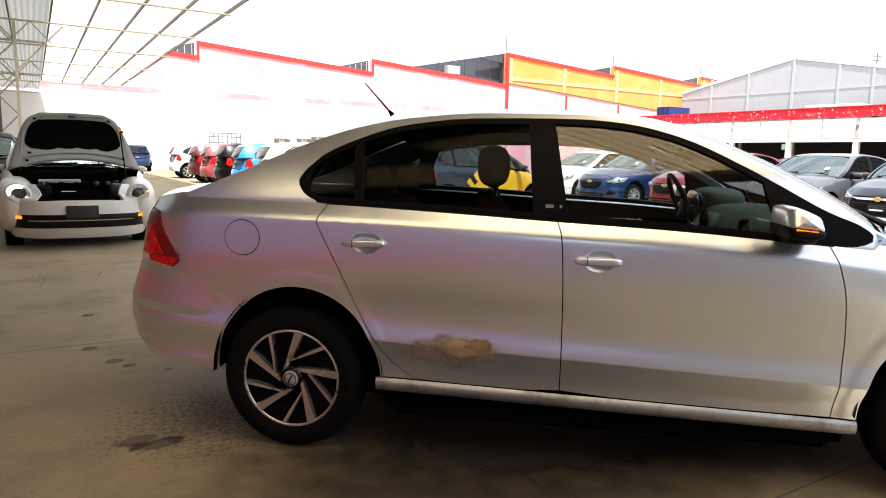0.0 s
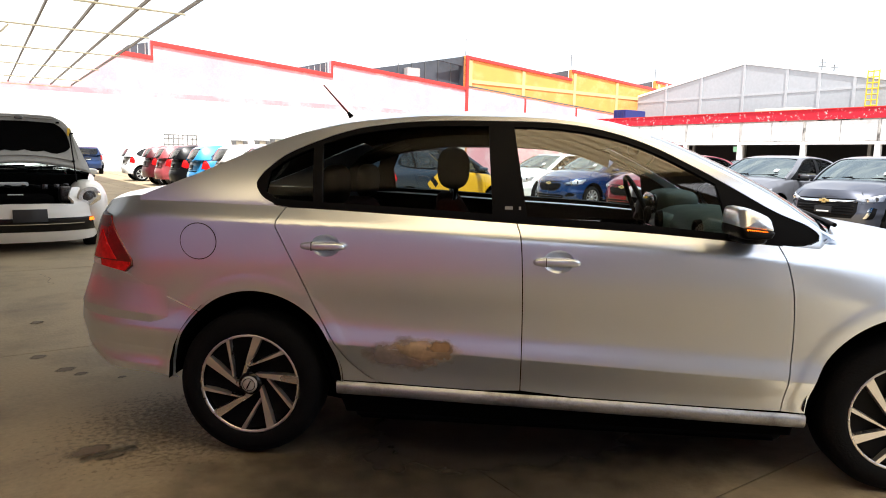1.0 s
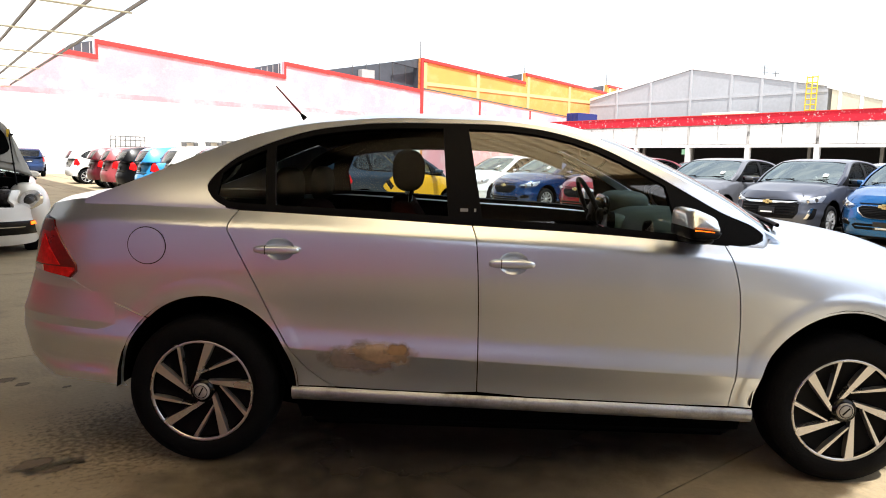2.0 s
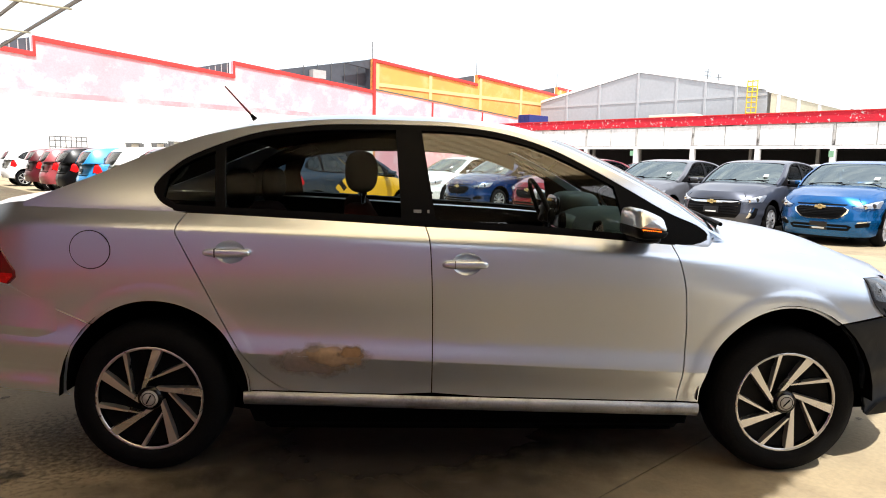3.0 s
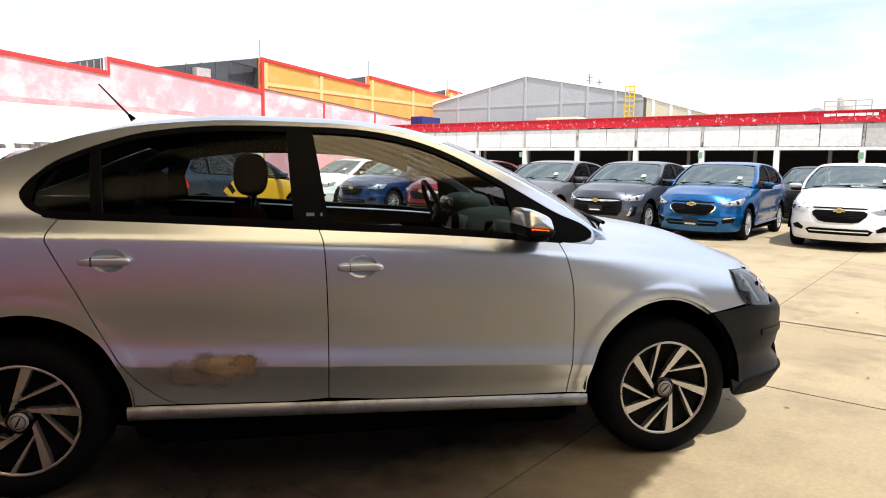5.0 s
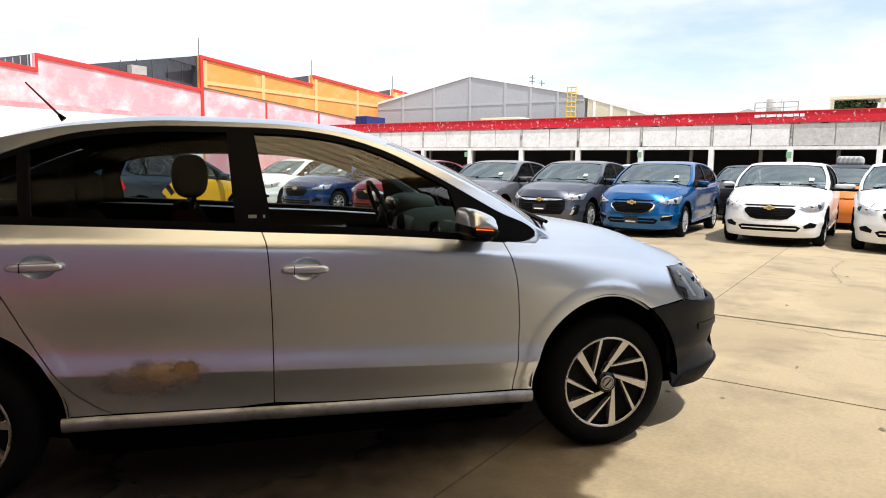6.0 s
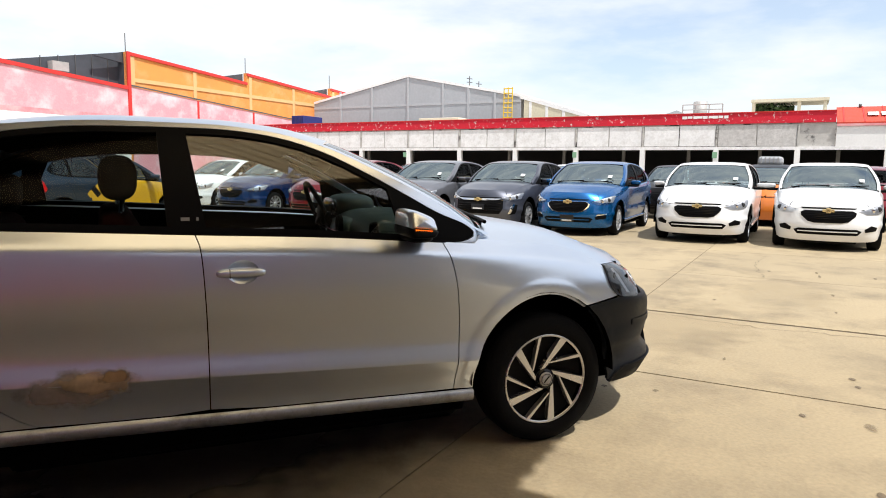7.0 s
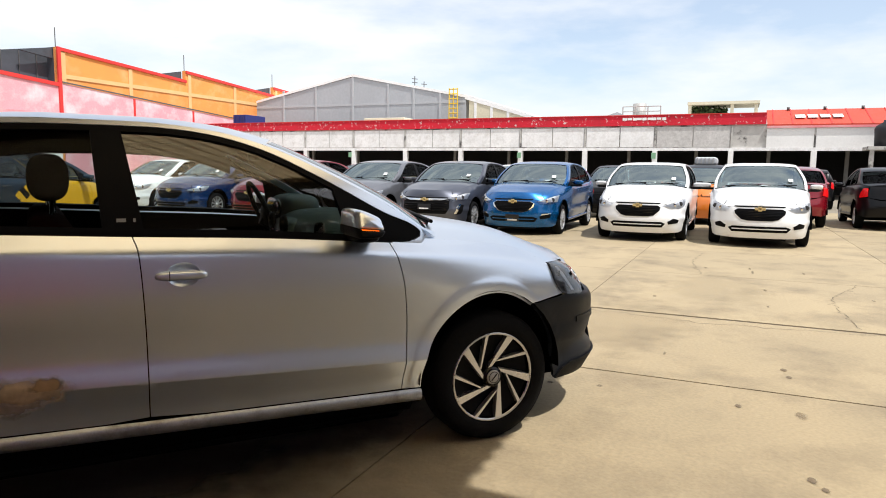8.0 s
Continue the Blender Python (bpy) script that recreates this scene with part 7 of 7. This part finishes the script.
for f, y in ((0.08, -0.55), (0.22, -0.52), (0.88, -0.44), (0.88, 0.44), (0.70, 0.60), (0.14, 0.58)):
    q = hood_point(f, y, 0.03)
    box("clip", (q[0] - 0.01, q[1] - 0.02, q[2] - 0.012), (q[0] + 0.01, q[1] + 0.02, q[2] + 0.012), BLACK_PLASTIC, bon)
q = hood_point(0.93, 0.0, 0.03)
blob("slam_hook", (q[0] - 0.02, -0.05, q[2] - 0.025), (q[0] + 0.02, 0.05, q[2] + 0.025), STEEL_DARK, bon, 2.5)
q = hood_point(0.72, 0.56, 0.04)
box("stay_clip", (q[0] - 0.012, q[1] - 0.014, q[2] - 0.05), (q[0] + 0.012, q[1] + 0.014, q[2] + 0.05), LADDER_YELLOW, bon, "yellow clip of the stay")
rod("bonnet_strut", (2.62, 0.58, 0.86), (2.29, 0.56, 1.50), 0.009, BLACK_PLASTIC, beetle, "thin bonnet stay")
# bay floor, cover and walls near-black: the bay's shade is in their colour
box("engine_bay_floor", (2.30, -0.55, 0.45), (3.15, 0.55, 0.54), VOID, beetle)
blob("engine_cover", (2.42, -0.34, 0.50), (3.00, 0.30, 0.72), VOID, beetle, 5)
blob("battery", (2.50, -0.52, 0.55), (2.80, -0.30, 0.80), BLACK_PLASTIC, beetle, 6)
part("battery_cover", box_bm((2.46, -0.44, 0.815), (2.60, 0.04, 0.86), 0.012), GREY_POST, beetle, "pale cover in the engine bay")
box("cable_print", (2.90, -0.20, 0.722), (2.96, -0.04, 0.728), WHITE_BAR, beetle)
box("firewall", (2.34, -0.66, 0.55), (2.36, 0.66, 0.955), VOID, beetle)
for y in (-0.60, 0.56):
    box("inner_wing", (2.34, y, 0.55), (2.95, y + 0.04, 0.74), VOID, beetle)
for k in range(6):
    y = -0.42 + 0.16 * k
    rod("hose", (2.42 + 0.05 * (k % 2), y, 0.82), (2.75 - 0.04 * (k % 3), y + 0.10, 0.815), 0.016, BLACK_PLASTIC, beetle)
for k, (x_, y) in enumerate(((2.72, 0.34), (2.85, 0.20), (2.56, 0.46), (2.9, -0.40))):
    rod("reservoir_cap", (x_, y, 0.79), (x_, y, 0.845), 0.03, LAMP_DARK, beetle, n=12)
blob("fluid_bottle", (2.55, 0.36, 0.6), (2.75, 0.52, 0.82), LAMP_DARK, beetle, 4)
lipv = [(3.22, y, 0.570 + 0.01 * (1 - (y / 0.5) ** 2)) for y in np.linspace(-0.52, 0.52, 12)] + [(3.08, y, 0.56) for y in np.linspace(-0.52, 0.52, 12)]
mesh_ob("front_panel", lipv, [(i, i + 1, i + 13, i + 12) for i in range(11)], P_BEETLE, beetle)

# ---- yard clutter ----
rack = site_thing("steel_rack", "grey steel pipe rack standing before the white wall", "rack")
rv, ru = 44.0, 9.55
for k in range(8):
    rod("rack_post", (ru + 0.28 * k, rv, 0), (ru + 0.28 * k, rv, 2.35), 0.03, STEEL_DARK, rack)
for z in (1.75, 2.12, 2.35):
    rod("rack_bar", (ru, rv, z), (ru + 1.96, rv, z), 0.03, STEEL_DARK, rack)
for k, (az, el) in enumerate(((112.2, 1.05), (110.4, 1.1), (109.2, 1.25))):
    lamp = site_thing("wall_floodlight", "small dark floodlight on the white wall", "floodlight", group="wall floodlights")
    a = ALONG(az)
    z = 1.24 + WALL_V / math.cos(radians(130 - az)) * math.tan(radians(el))
    box("bracket", (a - 0.5, WALL_V - 0.3, z), (a + 0.5, WALL_V - 0.03, z + 0.06), STEEL_DARK, lamp)
    for da in (-0.4, 0.4):
        part("lamp_head", box_bm((a + da - 0.14, WALL_V - 0.5, z - 0.25), (a + da + 0.14, WALL_V - 0.28, z + 0.02), 0.02), STEEL_DARK, lamp)


# lays both real stains and the two sheets of painted shade below
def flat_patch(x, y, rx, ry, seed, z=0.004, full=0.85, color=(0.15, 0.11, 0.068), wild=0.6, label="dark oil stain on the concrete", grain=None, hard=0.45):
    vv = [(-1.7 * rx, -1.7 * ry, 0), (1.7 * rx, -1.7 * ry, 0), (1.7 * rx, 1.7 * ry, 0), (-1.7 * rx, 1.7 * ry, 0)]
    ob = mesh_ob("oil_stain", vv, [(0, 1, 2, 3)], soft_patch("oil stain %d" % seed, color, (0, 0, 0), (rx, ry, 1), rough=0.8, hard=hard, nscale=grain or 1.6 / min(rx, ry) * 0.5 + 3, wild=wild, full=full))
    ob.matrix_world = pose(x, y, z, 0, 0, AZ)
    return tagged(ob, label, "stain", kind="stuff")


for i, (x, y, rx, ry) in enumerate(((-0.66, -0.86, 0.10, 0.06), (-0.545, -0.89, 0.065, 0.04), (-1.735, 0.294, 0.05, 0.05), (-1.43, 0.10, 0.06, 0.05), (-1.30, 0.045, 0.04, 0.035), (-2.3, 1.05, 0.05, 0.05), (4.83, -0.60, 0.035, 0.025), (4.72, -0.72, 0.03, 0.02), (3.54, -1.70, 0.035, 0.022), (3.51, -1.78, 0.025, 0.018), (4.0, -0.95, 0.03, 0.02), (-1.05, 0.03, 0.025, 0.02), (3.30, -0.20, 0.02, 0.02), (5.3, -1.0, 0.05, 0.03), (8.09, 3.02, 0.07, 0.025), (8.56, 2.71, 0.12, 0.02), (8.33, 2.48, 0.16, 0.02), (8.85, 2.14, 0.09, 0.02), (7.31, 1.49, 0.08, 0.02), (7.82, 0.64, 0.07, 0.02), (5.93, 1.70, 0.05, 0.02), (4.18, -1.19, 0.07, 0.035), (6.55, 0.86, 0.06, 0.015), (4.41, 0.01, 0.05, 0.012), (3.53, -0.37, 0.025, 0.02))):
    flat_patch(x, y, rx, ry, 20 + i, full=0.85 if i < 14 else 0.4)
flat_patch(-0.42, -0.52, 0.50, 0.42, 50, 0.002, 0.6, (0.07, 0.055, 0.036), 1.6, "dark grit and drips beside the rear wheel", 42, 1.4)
flat_patch(4.9, 0.9, 1.3, 0.5, 52, 0.002, 0.10, (0.16, 0.12, 0.07), 0.8, "faint grey stain on the concrete")
flat_patch(6.9, 1.8, 1.2, 0.6, 53, 0.002, 0.10, (0.16, 0.12, 0.07), 0.8, "faint grey stain on the concrete")

# shade beside and under the silver sedan, painted as two dark sheets
flat_patch(0.9, -1.5, 2.0, 0.9, 70, 0.0016, 0.82, (0.046, 0.036, 0.024), 0.2, "dark sheet painted for shade beside a parked car", 5, 1.2)
flat_patch(1.2, -0.18, 1.9, 0.98, 71, 0.0013, 0.95, (0.02, 0.015, 0.010), 0.2, "near-black sheet painted for shade under a parked car", 6, 0.6)


def crack(pts, w, seed):
    """A thin wandering crack between points given in yard axes."""
    rg = random.Random(seed)
    line = []
    for (u0, v0), (u1, v1) in zip(pts, pts[1:]):
        n = max(3, int(math.hypot(u1 - u0, v1 - v0) / 0.07))
        line += [(u0 + (u1 - u0) * k / n + rg.gauss(0, 0.02), v0 + (v1 - v0) * k / n + rg.gauss(0, 0.02)) for k in range(n)]
    vv, ff = [], []
    for i, (a, b) in enumerate(line):
        j = min(i + 1, len(line) - 1)
        k = max(i - 1, 0)
        t = Vector((line[j][0] - line[k][0], line[j][1] - line[k][1])).normalized()
        ww = w * rg.uniform(0.4, 1.0)
        vv += [(a - t.y * ww, b + t.x * ww, 0.003), (a + t.y * ww, b - t.x * ww, 0.003)]
    ff = [(2 * i, 2 * i + 1, 2 * i + 3, 2 * i + 2) for i in range(len(line) - 1)]
    ob = mesh_ob("crack", vv, ff, JOINT)
    ob.matrix_world = SITE
    tagged(ob, "thin dark crack in the concrete", "crack", kind="stuff")


crack([(8.82, 0.36), (10.2, 0.55), (11.4, 0.45)], 0.0035, 1)
crack([(8.8, -1.3), (7.6, -0.9), (6.2, -0.98)], 0.0035, 2)
crack([(6.13, -1.5), (5.9, 0.3), (6.05, 1.3)], 0.004, 3)
crack([(-0.06, 7.75), (0.02, 7.2), (0.0, 6.8)], 0.004, 4)
crack([(0.47, 7.7), (0.52, 6.95)], 0.004, 5)
